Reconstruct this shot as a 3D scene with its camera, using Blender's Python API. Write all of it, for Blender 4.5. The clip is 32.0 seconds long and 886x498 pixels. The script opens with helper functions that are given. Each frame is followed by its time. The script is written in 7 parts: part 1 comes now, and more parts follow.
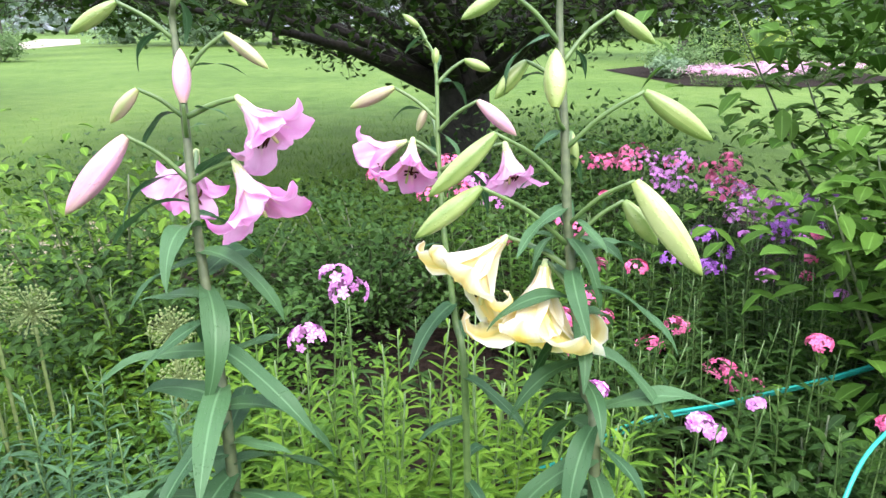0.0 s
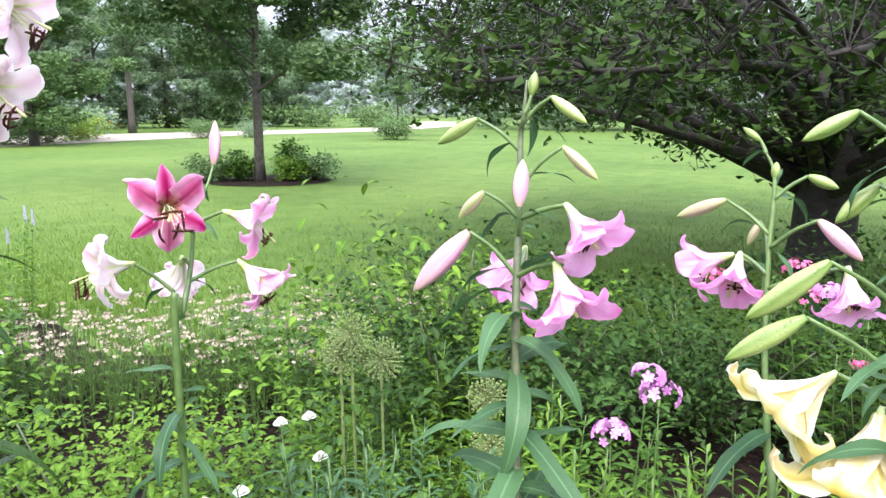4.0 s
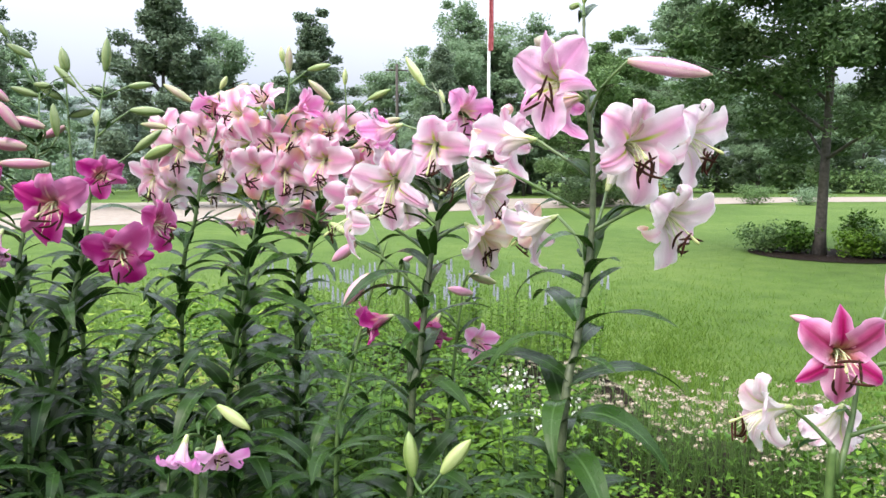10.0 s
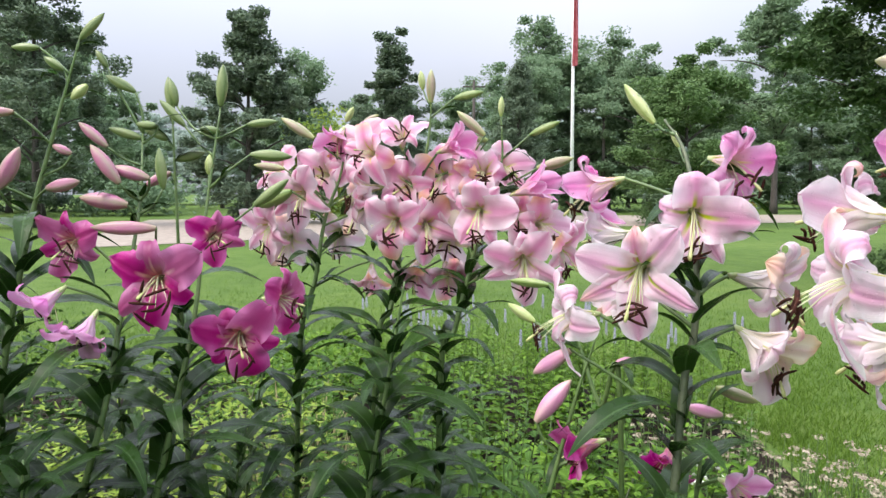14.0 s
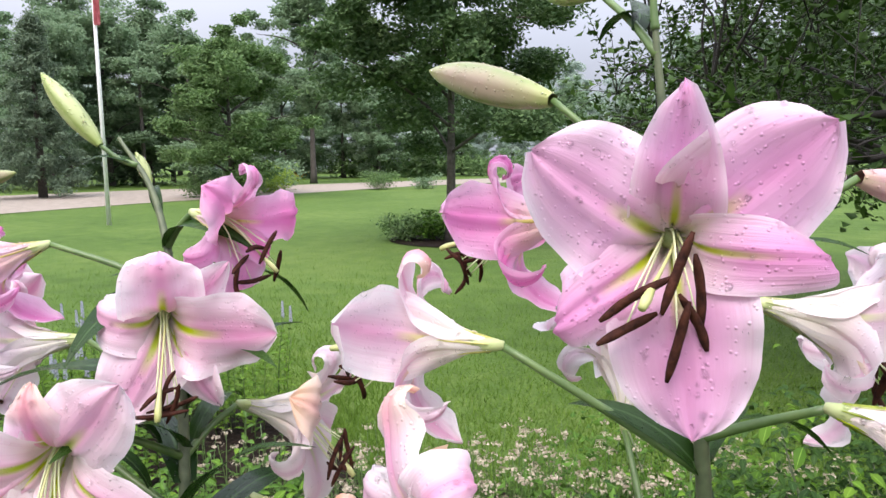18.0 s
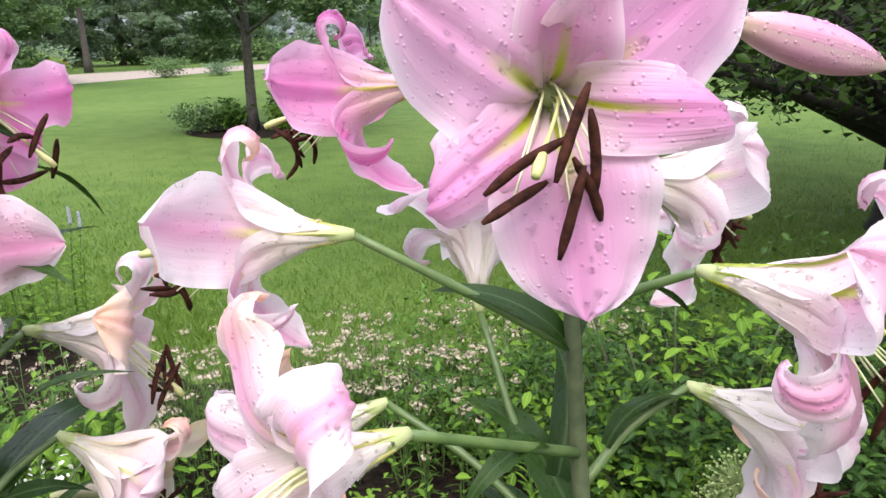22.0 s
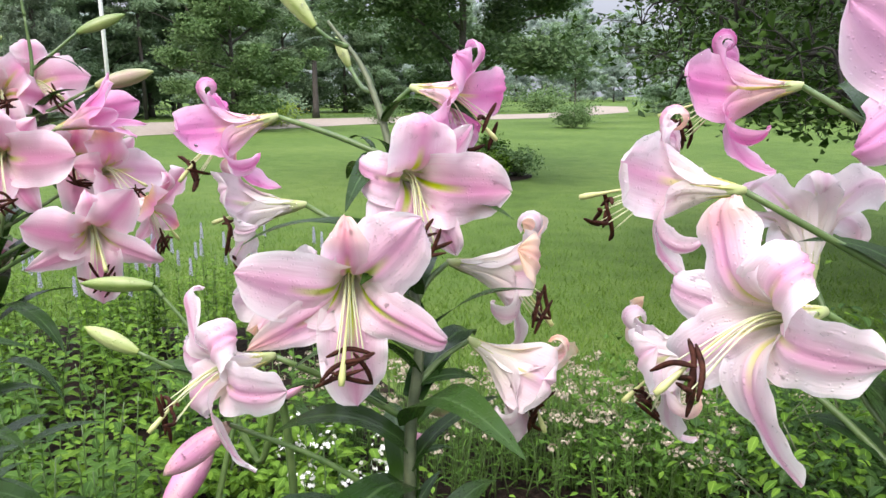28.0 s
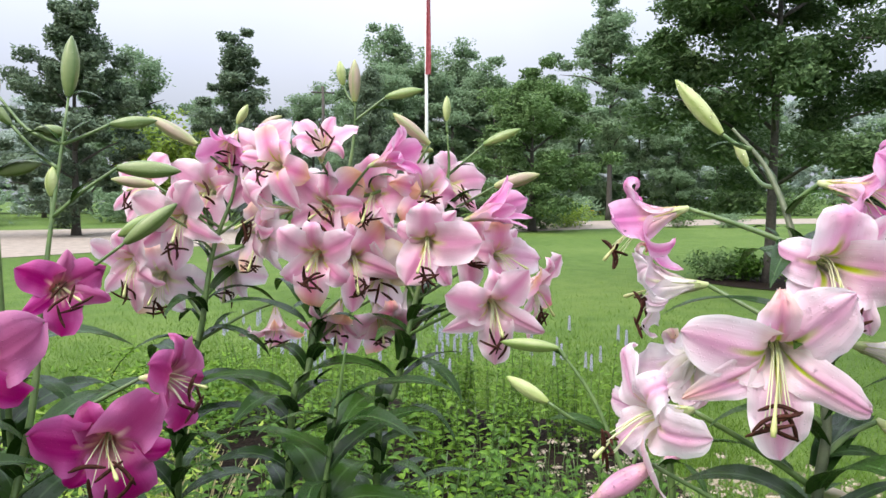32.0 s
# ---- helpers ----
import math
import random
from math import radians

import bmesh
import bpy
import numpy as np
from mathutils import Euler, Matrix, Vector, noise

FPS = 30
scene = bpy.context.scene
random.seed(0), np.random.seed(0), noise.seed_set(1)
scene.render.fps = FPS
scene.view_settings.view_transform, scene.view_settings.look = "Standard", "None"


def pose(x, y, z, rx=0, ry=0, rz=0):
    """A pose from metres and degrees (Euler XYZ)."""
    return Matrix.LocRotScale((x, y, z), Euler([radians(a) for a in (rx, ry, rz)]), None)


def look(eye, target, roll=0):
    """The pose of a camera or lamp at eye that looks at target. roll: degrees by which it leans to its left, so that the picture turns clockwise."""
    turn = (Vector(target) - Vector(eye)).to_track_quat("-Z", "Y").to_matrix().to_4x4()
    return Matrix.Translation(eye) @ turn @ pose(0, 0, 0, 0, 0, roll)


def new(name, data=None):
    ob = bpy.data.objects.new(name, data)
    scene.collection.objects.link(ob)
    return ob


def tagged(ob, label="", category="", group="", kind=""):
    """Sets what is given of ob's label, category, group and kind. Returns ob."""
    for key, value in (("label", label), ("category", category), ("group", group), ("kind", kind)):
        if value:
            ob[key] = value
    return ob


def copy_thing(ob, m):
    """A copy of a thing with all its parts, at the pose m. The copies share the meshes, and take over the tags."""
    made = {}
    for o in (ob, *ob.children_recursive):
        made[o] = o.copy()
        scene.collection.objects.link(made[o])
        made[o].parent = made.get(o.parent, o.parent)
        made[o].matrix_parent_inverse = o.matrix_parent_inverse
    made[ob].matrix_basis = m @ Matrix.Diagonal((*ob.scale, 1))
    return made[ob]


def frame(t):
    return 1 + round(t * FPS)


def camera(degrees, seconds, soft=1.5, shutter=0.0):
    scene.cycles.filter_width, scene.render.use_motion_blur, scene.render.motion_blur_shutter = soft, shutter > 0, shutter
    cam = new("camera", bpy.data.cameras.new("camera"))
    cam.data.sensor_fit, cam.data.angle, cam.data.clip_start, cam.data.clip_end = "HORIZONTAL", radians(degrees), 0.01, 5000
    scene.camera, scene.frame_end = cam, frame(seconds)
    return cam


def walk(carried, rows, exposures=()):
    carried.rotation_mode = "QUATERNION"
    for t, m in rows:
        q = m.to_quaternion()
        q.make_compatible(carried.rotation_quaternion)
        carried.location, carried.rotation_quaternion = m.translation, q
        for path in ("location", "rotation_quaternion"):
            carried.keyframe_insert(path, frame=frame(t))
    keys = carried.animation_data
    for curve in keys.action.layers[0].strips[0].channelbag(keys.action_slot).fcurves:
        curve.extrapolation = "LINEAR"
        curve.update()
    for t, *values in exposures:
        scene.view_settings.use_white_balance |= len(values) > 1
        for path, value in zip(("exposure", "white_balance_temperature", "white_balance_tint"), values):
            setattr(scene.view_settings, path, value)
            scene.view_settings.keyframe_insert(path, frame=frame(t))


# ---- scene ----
cam = camera(63.83, 32.0)
# seconds, eye in metres, yaw to the left, pitch up, lean in degrees
ROWS = [
    (0.0, -0.0034, -0.0024, 1.4458, 0.03, -17.61, -0.80),
    (0.5, -0.0133, -0.0060, 1.4529, 2.10, -16.34, -0.35),
    (1.0, -0.0116, -0.0136, 1.4620, 4.22, -15.00, -0.65),
    (1.5, -0.0073, -0.0259, 1.4677, 6.31, -13.72, -0.25),
    (2.0, 0.0038, -0.0207, 1.4815, 8.44, -12.76, -0.49),
    (2.5, 0.0483, 0.0060, 1.4859, 12.46, -12.07, -0.30),
    (4.5, 0.0068, -0.0483, 1.4783, 32.59, -10.68, 0.41),
    (5.0, -0.0252, -0.0628, 1.4882, 38.47, -10.66, 1.04),
    (5.5, -0.0937, -0.0935, 1.4725, 43.16, -10.24, 0.52),
    (6.0, -0.1581, -0.1397, 1.4535, 47.34, -9.46, 0.69),
    (6.5, -0.1921, -0.1462, 1.4550, 51.34, -9.36, 0.72),
    (7.0, -0.2008, -0.1471, 1.4535, 54.17, -8.98, 0.42),
    (7.5, -0.2069, -0.1626, 1.4645, 55.76, -8.77, 0.41),
    (8.0, -0.1959, -0.1711, 1.4796, 57.00, -8.21, 0.43),
    (8.5, -0.1973, -0.1439, 1.5046, 58.74, -7.58, 0.21),
    (9.0, -0.2142, -0.1280, 1.5319, 60.75, -7.12, 0.12),
    (9.5, -0.2146, -0.1163, 1.5490, 64.43, -6.17, 0.40),
    (10.0, -0.1564, -0.1007, 1.5728, 68.70, -5.77, -0.01),
    (10.5, -0.1777, -0.1089, 1.5680, 72.57, -4.68, 0.51),
    (11.0, -0.1697, -0.1256, 1.5780, 75.63, -4.49, 0.73),
    (11.5, -0.3105, -0.1757, 1.5613, 76.99, -3.30, 1.09),
    (12.0, -0.3834, -0.1590, 1.5803, 79.21, -3.96, -0.30),
    (12.5, -0.4562, -0.1675, 1.5997, 78.71, -4.51, -0.18),
    (13.0, -0.5624, -0.1838, 1.6036, 77.27, -4.28, 0.40),
    (13.5, -0.6059, -0.1833, 1.6312, 76.41, -4.50, 0.21),
    (15.5, -0.9135, -0.2093, 1.7406, 63.40, -4.26, -0.29),
    (16.0, -0.9693, -0.1554, 1.7430, 58.90, -4.42, -0.03),
    (16.5, -0.9634, -0.0951, 1.7498, 54.55, -4.27, -0.61),
    (17.0, -1.0316, 0.0132, 1.7507, 49.84, -5.42, -0.73),
    (17.5, -1.0329, 0.0824, 1.7619, 44.45, -5.70, -0.07),
    (18.0, -1.0105, 0.1349, 1.7601, 39.54, -7.14, -0.75),
    (18.5, -1.0211, 0.1414, 1.7574, 34.07, -7.92, -1.24),
    (19.0, -1.0479, 0.1601, 1.7644, 30.34, -10.26, 0.26),
    (19.5, -1.0467, 0.1886, 1.7597, 28.31, -11.41, -0.59),
    (20.0, -1.0373, 0.2051, 1.7558, 26.91, -12.11, -1.59),
    (20.5, -1.0615, 0.1969, 1.7480, 25.21, -13.60, -0.63),
    (21.0, -1.0882, 0.1873, 1.7466, 24.19, -15.81, 0.70),
    (21.5, -1.0768, 0.1849, 1.7468, 23.78, -16.24, 0.69),
    (22.0, -1.0635, 0.1751, 1.7443, 24.29, -16.51, -1.51),
    (22.5, -1.0839, 0.1465, 1.7470, 24.49, -17.31, -1.91),
    (23.0, -1.1139, 0.1244, 1.7505, 23.73, -18.79, -1.47),
    (23.5, -1.0937, 0.1119, 1.7460, 25.14, -18.05, -1.56),
    (24.0, -1.0592, 0.1081, 1.7486, 28.89, -17.97, -2.43),
    (24.5, -1.0805, 0.0727, 1.7470, 28.74, -17.83, -2.08),
    (26.5, -1.0983, 0.0279, 1.7147, 34.10, -14.37, -0.71),
    (27.0, -1.1027, 0.0089, 1.7162, 35.39, -13.95, -0.71),
    (27.5, -1.1070, -0.0128, 1.7177, 37.91, -13.83, -0.94),
    (28.0, -1.1055, -0.0480, 1.7094, 39.60, -12.16, -0.12),
    (28.5, -1.0842, -0.0636, 1.7220, 42.49, -11.79, -0.72),
    (29.0, -1.0752, -0.0783, 1.7237, 45.14, -10.93, -0.87),
    (29.5, -1.0812, -0.0983, 1.7205, 48.09, -9.95, -0.81),
    (30.0, -1.0856, -0.1293, 1.7217, 50.31, -8.89, -0.44),
    (30.5, -1.0793, -0.1447, 1.7300, 53.91, -8.23, -1.21),
    (31.0, -1.0800, -0.1777, 1.7312, 57.17, -7.13, -1.44),
    (31.5, -1.0844, -0.2298, 1.7069, 59.47, -5.01, 0.08),
    (32.0, -1.0838, -0.2370, 1.7012, 62.51, -4.00, -0.15),
]
def eye_pose(x, y, z, yaw, pitch, roll):
    return pose(x, y, z, 0, 0, yaw) @ pose(0, 0, 0, 90 + pitch) @ pose(0, 0, 0, 0, 0, roll)
EXPOSURES = [(0, 1.83, 6600, 23), (2, 1.86, 6650, 26), (5, 1.80, 6650, 24), (9, 1.47, 6850, 20), (13, 1.11, 6900, 22), (16, 1.04, 6900, 20), (17.3, 1.04, 6900, 22), (19, 1.09, 6900, 25), (21.5, 1.15, 6950, 25), (24, 1.09, 6950, 24), (29, 1.14, 6950, 24), (32, 1.09, 6900, 21)]
walk(cam, [(t, eye_pose(*row)) for t, *row in ROWS], EXPOSURES)

# ---- world, light ----
world = bpy.data.worlds.new("overcast_sky")
scene.world = world
world.use_nodes = True
wn, wl = world.node_tree.nodes, world.node_tree.links
wn.clear()
sky = wn.new("ShaderNodeTexSky")
sky.sky_type = "NISHITA"
sky.sun_disc = False
sky.sun_elevation, sky.sun_rotation = radians(52), radians(200)
sky.air_density, sky.dust_density, sky.ozone_density = 1.0, 3.0, 1.0
sky_bg, cloud_bg, add, wout = wn.new("ShaderNodeBackground"), wn.new("ShaderNodeBackground"), wn.new("ShaderNodeAddShader"), wn.new("ShaderNodeOutputWorld")
sky_bg.inputs[1].default_value = 0.012
cloud_tc, cloud_noise, cloud_ramp = wn.new("ShaderNodeTexCoord"), wn.new("ShaderNodeTexNoise"), wn.new("ShaderNodeValToRGB")
cloud_noise.inputs["Scale"].default_value = 1.6
cloud_noise.inputs["Detail"].default_value = 5
cloud_ramp.color_ramp.elements[0].color = (0.64, 0.77, 0.92, 1)
cloud_ramp.color_ramp.elements[1].color = (0.77, 0.89, 1.0, 1)
cloud_ramp.color_ramp.elements[0].position, cloud_ramp.color_ramp.elements[1].position = 0.35, 0.7
wl.new(cloud_tc.outputs["Generated"], cloud_noise.inputs["Vector"])
wl.new(cloud_noise.outputs["Fac"], cloud_ramp.inputs[0])
wl.new(cloud_ramp.outputs[0], cloud_bg.inputs[0])
# an overcast sky is about three times as bright overhead as at the horizon
cloud_sep, cloud_rise = wn.new("ShaderNodeSeparateXYZ"), wn.new("ShaderNodeMapRange")
wl.new(cloud_tc.outputs["Generated"], cloud_sep.inputs[0])
wl.new(cloud_sep.outputs[2], cloud_rise.inputs[0])
cloud_rise.inputs[1].default_value, cloud_rise.inputs[2].default_value = 0.1, 1.0
cloud_rise.inputs[3].default_value, cloud_rise.inputs[4].default_value = 0.325, 1.77
wl.new(cloud_rise.outputs[0], cloud_bg.inputs[1])
wl.new(sky.outputs[0], sky_bg.inputs[0])
wl.new(sky_bg.outputs[0], add.inputs[0])
wl.new(cloud_bg.outputs[0], add.inputs[1])
wl.new(add.outputs[0], wout.inputs[0])

sun = new("sun", bpy.data.lights.new("sun", "SUN"))
sun.data.energy, sun.data.angle, sun.data.color = 1.6, radians(35), (1.0, 0.95, 0.88)
sun.matrix_world = look((4, -11, 18), (0, 0, 0))


# ---- materials ----
def mat(name):
    m = bpy.data.materials.new(name)
    m.use_nodes = True
    n, l = m.node_tree.nodes, m.node_tree.links
    return m, n, l, n["Principled BSDF"], n["Material Output"]


def ramp(n, stops):
    r = n.new("ShaderNodeValToRGB")
    e = r.color_ramp.elements
    while len(e) < len(stops):
        e.new(0.5)
    for el, (p, c) in zip(e, stops):
        el.position, el.color = p, (*c, 1)
    return r


def noise_node(n, l, scale, detail=4, coord="Object", stretch=None):
    tc = n.new("ShaderNodeTexCoord")
    t = n.new("ShaderNodeTexNoise")
    t.inputs["Scale"].default_value, t.inputs["Detail"].default_value = scale, detail
    if stretch:
        mp = n.new("ShaderNodeMapping")
        mp.inputs["Scale"].default_value = stretch
        l.new(tc.outputs[coord], mp.inputs[0])
        l.new(mp.outputs[0], t.inputs["Vector"])
    else:
        l.new(tc.outputs[coord], t.inputs["Vector"])
    return t


def math_node(n, l, op, a, b=None, clamp=False):
    x = n.new("ShaderNodeMath")
    x.operation, x.use_clamp = op, clamp
    for i, v in enumerate((a, b)):
        if v is None:
            continue
        if isinstance(v, (int, float)):
            x.inputs[i].default_value = v
        else:
            l.new(v, x.inputs[i])
    return x.outputs[0]


def mix_col(n, l, fac, a, b, mode="MIX"):
    x = n.new("ShaderNodeMix")
    x.data_type, x.blend_type = "RGBA", mode
    for k, v in ((0, fac), (6, a), (7, b)):
        if isinstance(v, (int, float)):
            x.inputs[k].default_value = v
        elif isinstance(v, tuple):
            x.inputs[k].default_value = (*v, 1)
        else:
            l.new(v, x.inputs[k])
    return x.outputs[2]


def bump_node(n, l, b, height, strength=0.3, distance=0.01):
    x = n.new("ShaderNodeBump")
    x.inputs["Strength"].default_value, x.inputs["Distance"].default_value = strength, distance
    l.new(height, x.inputs["Height"])
    l.new(x.outputs[0], b.inputs["Normal"])


def through_light(n, l, b, out, colour, share):
    """Thin tissue: part of the light goes through it."""
    t = n.new("ShaderNodeBsdfTranslucent")
    m = n.new("ShaderNodeMixShader")
    m.inputs[0].default_value = share
    l.new(colour, t.inputs[0])
    l.new(b.outputs[0], m.inputs[1])
    l.new(t.outputs[0], m.inputs[2])
    l.new(m.outputs[0], out.inputs[0])


def rain_bump(n, l, b, under, scale=260, strength=0.5):
    """Small beads of rain standing on a surface, over its own relief."""
    tc = n.new("ShaderNodeTexCoord")
    vo = n.new("ShaderNodeTexVoronoi")
    vo.inputs["Scale"].default_value = scale
    l.new(tc.outputs["Object"], vo.inputs["Vector"])
    r = n.new("ShaderNodeMapRange")
    r.inputs[1].default_value, r.inputs[2].default_value, r.inputs[3].default_value, r.inputs[4].default_value = 0.05, 0.34, 1, 0
    l.new(vo.outputs["Distance"], r.inputs[0])
    pick = math_node(n, l, "GREATER_THAN", vo.outputs["Color"], 0.55)
    bead = math_node(n, l, "MULTIPLY", r.outputs[0], pick)
    x = n.new("ShaderNodeBump")
    x.inputs["Strength"].default_value, x.inputs["Distance"].default_value = strength, 0.002
    l.new(bead, x.inputs["Height"])
    if under is not None:
        l.new(under, x.inputs["Normal"])
    l.new(x.outputs[0], b.inputs["Normal"])
    return bead


def petal_material(name, throat, middle, tip, edge, rib, rib_len=0.45, edge_power=2.5, fading=0.0):
    m, n, l, b, out = mat(name)
    uv = n.new("ShaderNodeUVMap")
    sep = n.new("ShaderNodeSeparateXYZ")
    l.new(uv.outputs[0], sep.inputs[0])
    u, v = sep.outputs[0], sep.outputs[1]
    off = math_node(n, l, "ABSOLUTE", math_node(n, l, "SUBTRACT", u, 0.5))
    off2 = math_node(n, l, "MULTIPLY", off, 2.0)
    wob = noise_node(n, l, 9, 3)
    vv = math_node(n, l, "ADD", v, math_node(n, l, "MULTIPLY", math_node(n, l, "SUBTRACT", wob.outputs[0], 0.5), 0.22))
    along = ramp(n, [(0.0, throat), (0.27, tuple(0.82 * p + 0.18 * q for p, q in zip(throat, middle))), (0.52, middle), (0.78, middle), (1.0, tip)])
    l.new(vv, along.inputs[0])
    ef = math_node(n, l, "POWER", off2, edge_power, True)
    wob2 = noise_node(n, l, 25, 4)
    ef = math_node(n, l, "MULTIPLY", ef, math_node(n, l, "ADD", 0.45, wob2.outputs[0]), True)
    col = mix_col(n, l, ef, along.outputs[0], edge)
    blotch = noise_node(n, l, 22, 3)
    bf = n.new("ShaderNodeMapRange")
    bf.inputs[1].default_value, bf.inputs[2].default_value, bf.inputs[4].default_value = 0.48, 0.74, 0.42
    l.new(blotch.outputs[0], bf.inputs[0])
    col = mix_col(n, l, bf.outputs[0], col, edge)
    streak = noise_node(n, l, 1.0, 5, "UV", (38, 1.6, 1))
    col = mix_col(n, l, math_node(n, l, "MULTIPLY", math_node(n, l, "GREATER_THAN", streak.outputs[0], 0.56), 0.16), col, middle)
    # a deeper flush along the middle of the blade
    flush = n.new("ShaderNodeMapRange")
    flush.inputs[1].default_value, flush.inputs[2].default_value, flush.inputs[3].default_value, flush.inputs[4].default_value = 0.01, 0.2, 0.6, 0
    l.new(off, flush.inputs[0])
    rise = n.new("ShaderNodeMapRange")
    rise.inputs[1].default_value, rise.inputs[2].default_value = 0.22, 0.55
    l.new(vv, rise.inputs[0])
    col = mix_col(n, l, math_node(n, l, "MULTIPLY", flush.outputs[0], rise.outputs[0]), col, tuple(c * k for c, k in zip(middle, (0.93, 0.7, 0.86))))
    ribf = n.new("ShaderNodeMapRange")
    ribf.inputs[1].default_value, ribf.inputs[2].default_value, ribf.inputs[3].default_value, ribf.inputs[4].default_value = 0.022, 0.07, 1, 0
    l.new(off, ribf.inputs[0])
    ribv = n.new("ShaderNodeMapRange")
    ribv.inputs[1].default_value, ribv.inputs[2].default_value, ribv.inputs[3].default_value, ribv.inputs[4].default_value = rib_len * 0.85, rib_len * 1.35, 1, 0
    l.new(v, ribv.inputs[0])
    col = mix_col(n, l, math_node(n, l, "MULTIPLY", ribf.outputs[0], ribv.outputs[0]), col, rib)
    ob = n.new("ShaderNodeObjectInfo")
    if fading:
        # ageing petals turn apricot from the tip
        old = n.new("ShaderNodeMapRange")
        old.inputs[1].default_value, old.inputs[2].default_value, old.inputs[4].default_value = 0.66, 0.95, fading
        l.new(vv, old.inputs[0])
        some = math_node(n, l, "GREATER_THAN", ob.outputs["Random"], 0.8)
        col = mix_col(n, l, math_node(n, l, "MULTIPLY", old.outputs[0], some), col, (0.82, 0.5, 0.2))
    hs = n.new("ShaderNodeHueSaturation")
    l.new(math_node(n, l, "ADD", 0.94, math_node(n, l, "MULTIPLY", ob.outputs["Random"], 0.12)), hs.inputs["Value"])
    l.new(math_node(n, l, "ADD", 0.85, math_node(n, l, "MULTIPLY", ob.outputs["Random"], 0.3)), hs.inputs["Saturation"])
    l.new(col, hs.inputs["Color"])
    col = hs.outputs[0]
    l.new(col, b.inputs["Base Color"])
    b.inputs["Roughness"].default_value = 0.42
    groove = noise_node(n, l, 1.0, 6, "UV", (19, 2.2, 1))
    bump_node(n, l, b, groove.outputs[0], 0.4, 0.0018)
    rain_bump(n, l, b, b.inputs["Normal"].links[0].from_socket, 330, 0.5)
    through_light(n, l, b, out, col, 0.4)
    return m


P_PALE = petal_material("pale_pink_petal", (0.86, 0.81, 0.74), (0.75, 0.33, 0.58), (0.8, 0.42, 0.66), (0.9, 0.76, 0.85), (0.5, 0.62, 0.03), 0.46, 3.2, 0.2)
P_SOFT = petal_material("soft_pink_petal", (0.88, 0.84, 0.72), (0.79, 0.4, 0.57), (0.86, 0.58, 0.7), (0.92, 0.86, 0.89), (0.46, 0.6, 0.02), 0.5, 1.35, 0.4)
P_WASHED = petal_material("pink_washed_white_petal", (0.88, 0.85, 0.68), (0.82, 0.48, 0.63), (0.88, 0.68, 0.76), (0.92, 0.88, 0.9), (0.72, 0.7, 0.26), 0.42, 1.0, 0.5)
P_ROSY = petal_material("rosy_pink_petal", (0.88, 0.8, 0.62), (0.77, 0.34, 0.5), (0.86, 0.54, 0.66), (0.91, 0.8, 0.84), (0.6, 0.62, 0.12), 0.42, 1.35, 0.7)
P_BLUSH = petal_material("blush_white_petal", (0.78, 0.8, 0.6), (0.82, 0.63, 0.7), (0.83, 0.68, 0.74), (0.87, 0.82, 0.83), (0.6, 0.66, 0.3), 0.5, 1.3, 0.55)
P_PINK = petal_material("clear_pink_petal", (0.82, 0.66, 0.5), (0.78, 0.26, 0.53), (0.8, 0.33, 0.6), (0.87, 0.6, 0.77), (0.7, 0.62, 0.2), 0.4, 2.0)
P_MAGENTA = petal_material("magenta_petal", (0.8, 0.5, 0.4), (0.4, 0.016, 0.17), (0.5, 0.05, 0.25), (0.64, 0.17, 0.42), (0.78, 0.5, 0.42), 0.45, 1.9)
P_STAR = petal_material("crimson_hearted_petal", (0.6, 0.4, 0.1), (0.38, 0.005, 0.11), (0.6, 0.1, 0.34), (0.86, 0.46, 0.68), (0.26, 0.006, 0.06), 0.8, 2.0)
P_YELLOW = petal_material("cream_yellow_petal", (0.8, 0.58, 0.015), (0.9, 0.74, 0.15), (0.92, 0.88, 0.6), (0.9, 0.89, 0.82), (0.66, 0.68, 0.2), 0.6, 1.5)
P_ORCHID = petal_material("orchid_pink_petal", (0.86, 0.76, 0.76), (0.8, 0.4, 0.68), (0.7, 0.18, 0.52), (0.82, 0.42, 0.7), (0.82, 0.66, 0.56), 0.5)
P_SPENT = petal_material("yellowing_petal", (0.84, 0.8, 0.62), (0.87, 0.8, 0.68), (0.8, 0.45, 0.05), (0.87, 0.74, 0.52), (0.74, 0.66, 0.3))


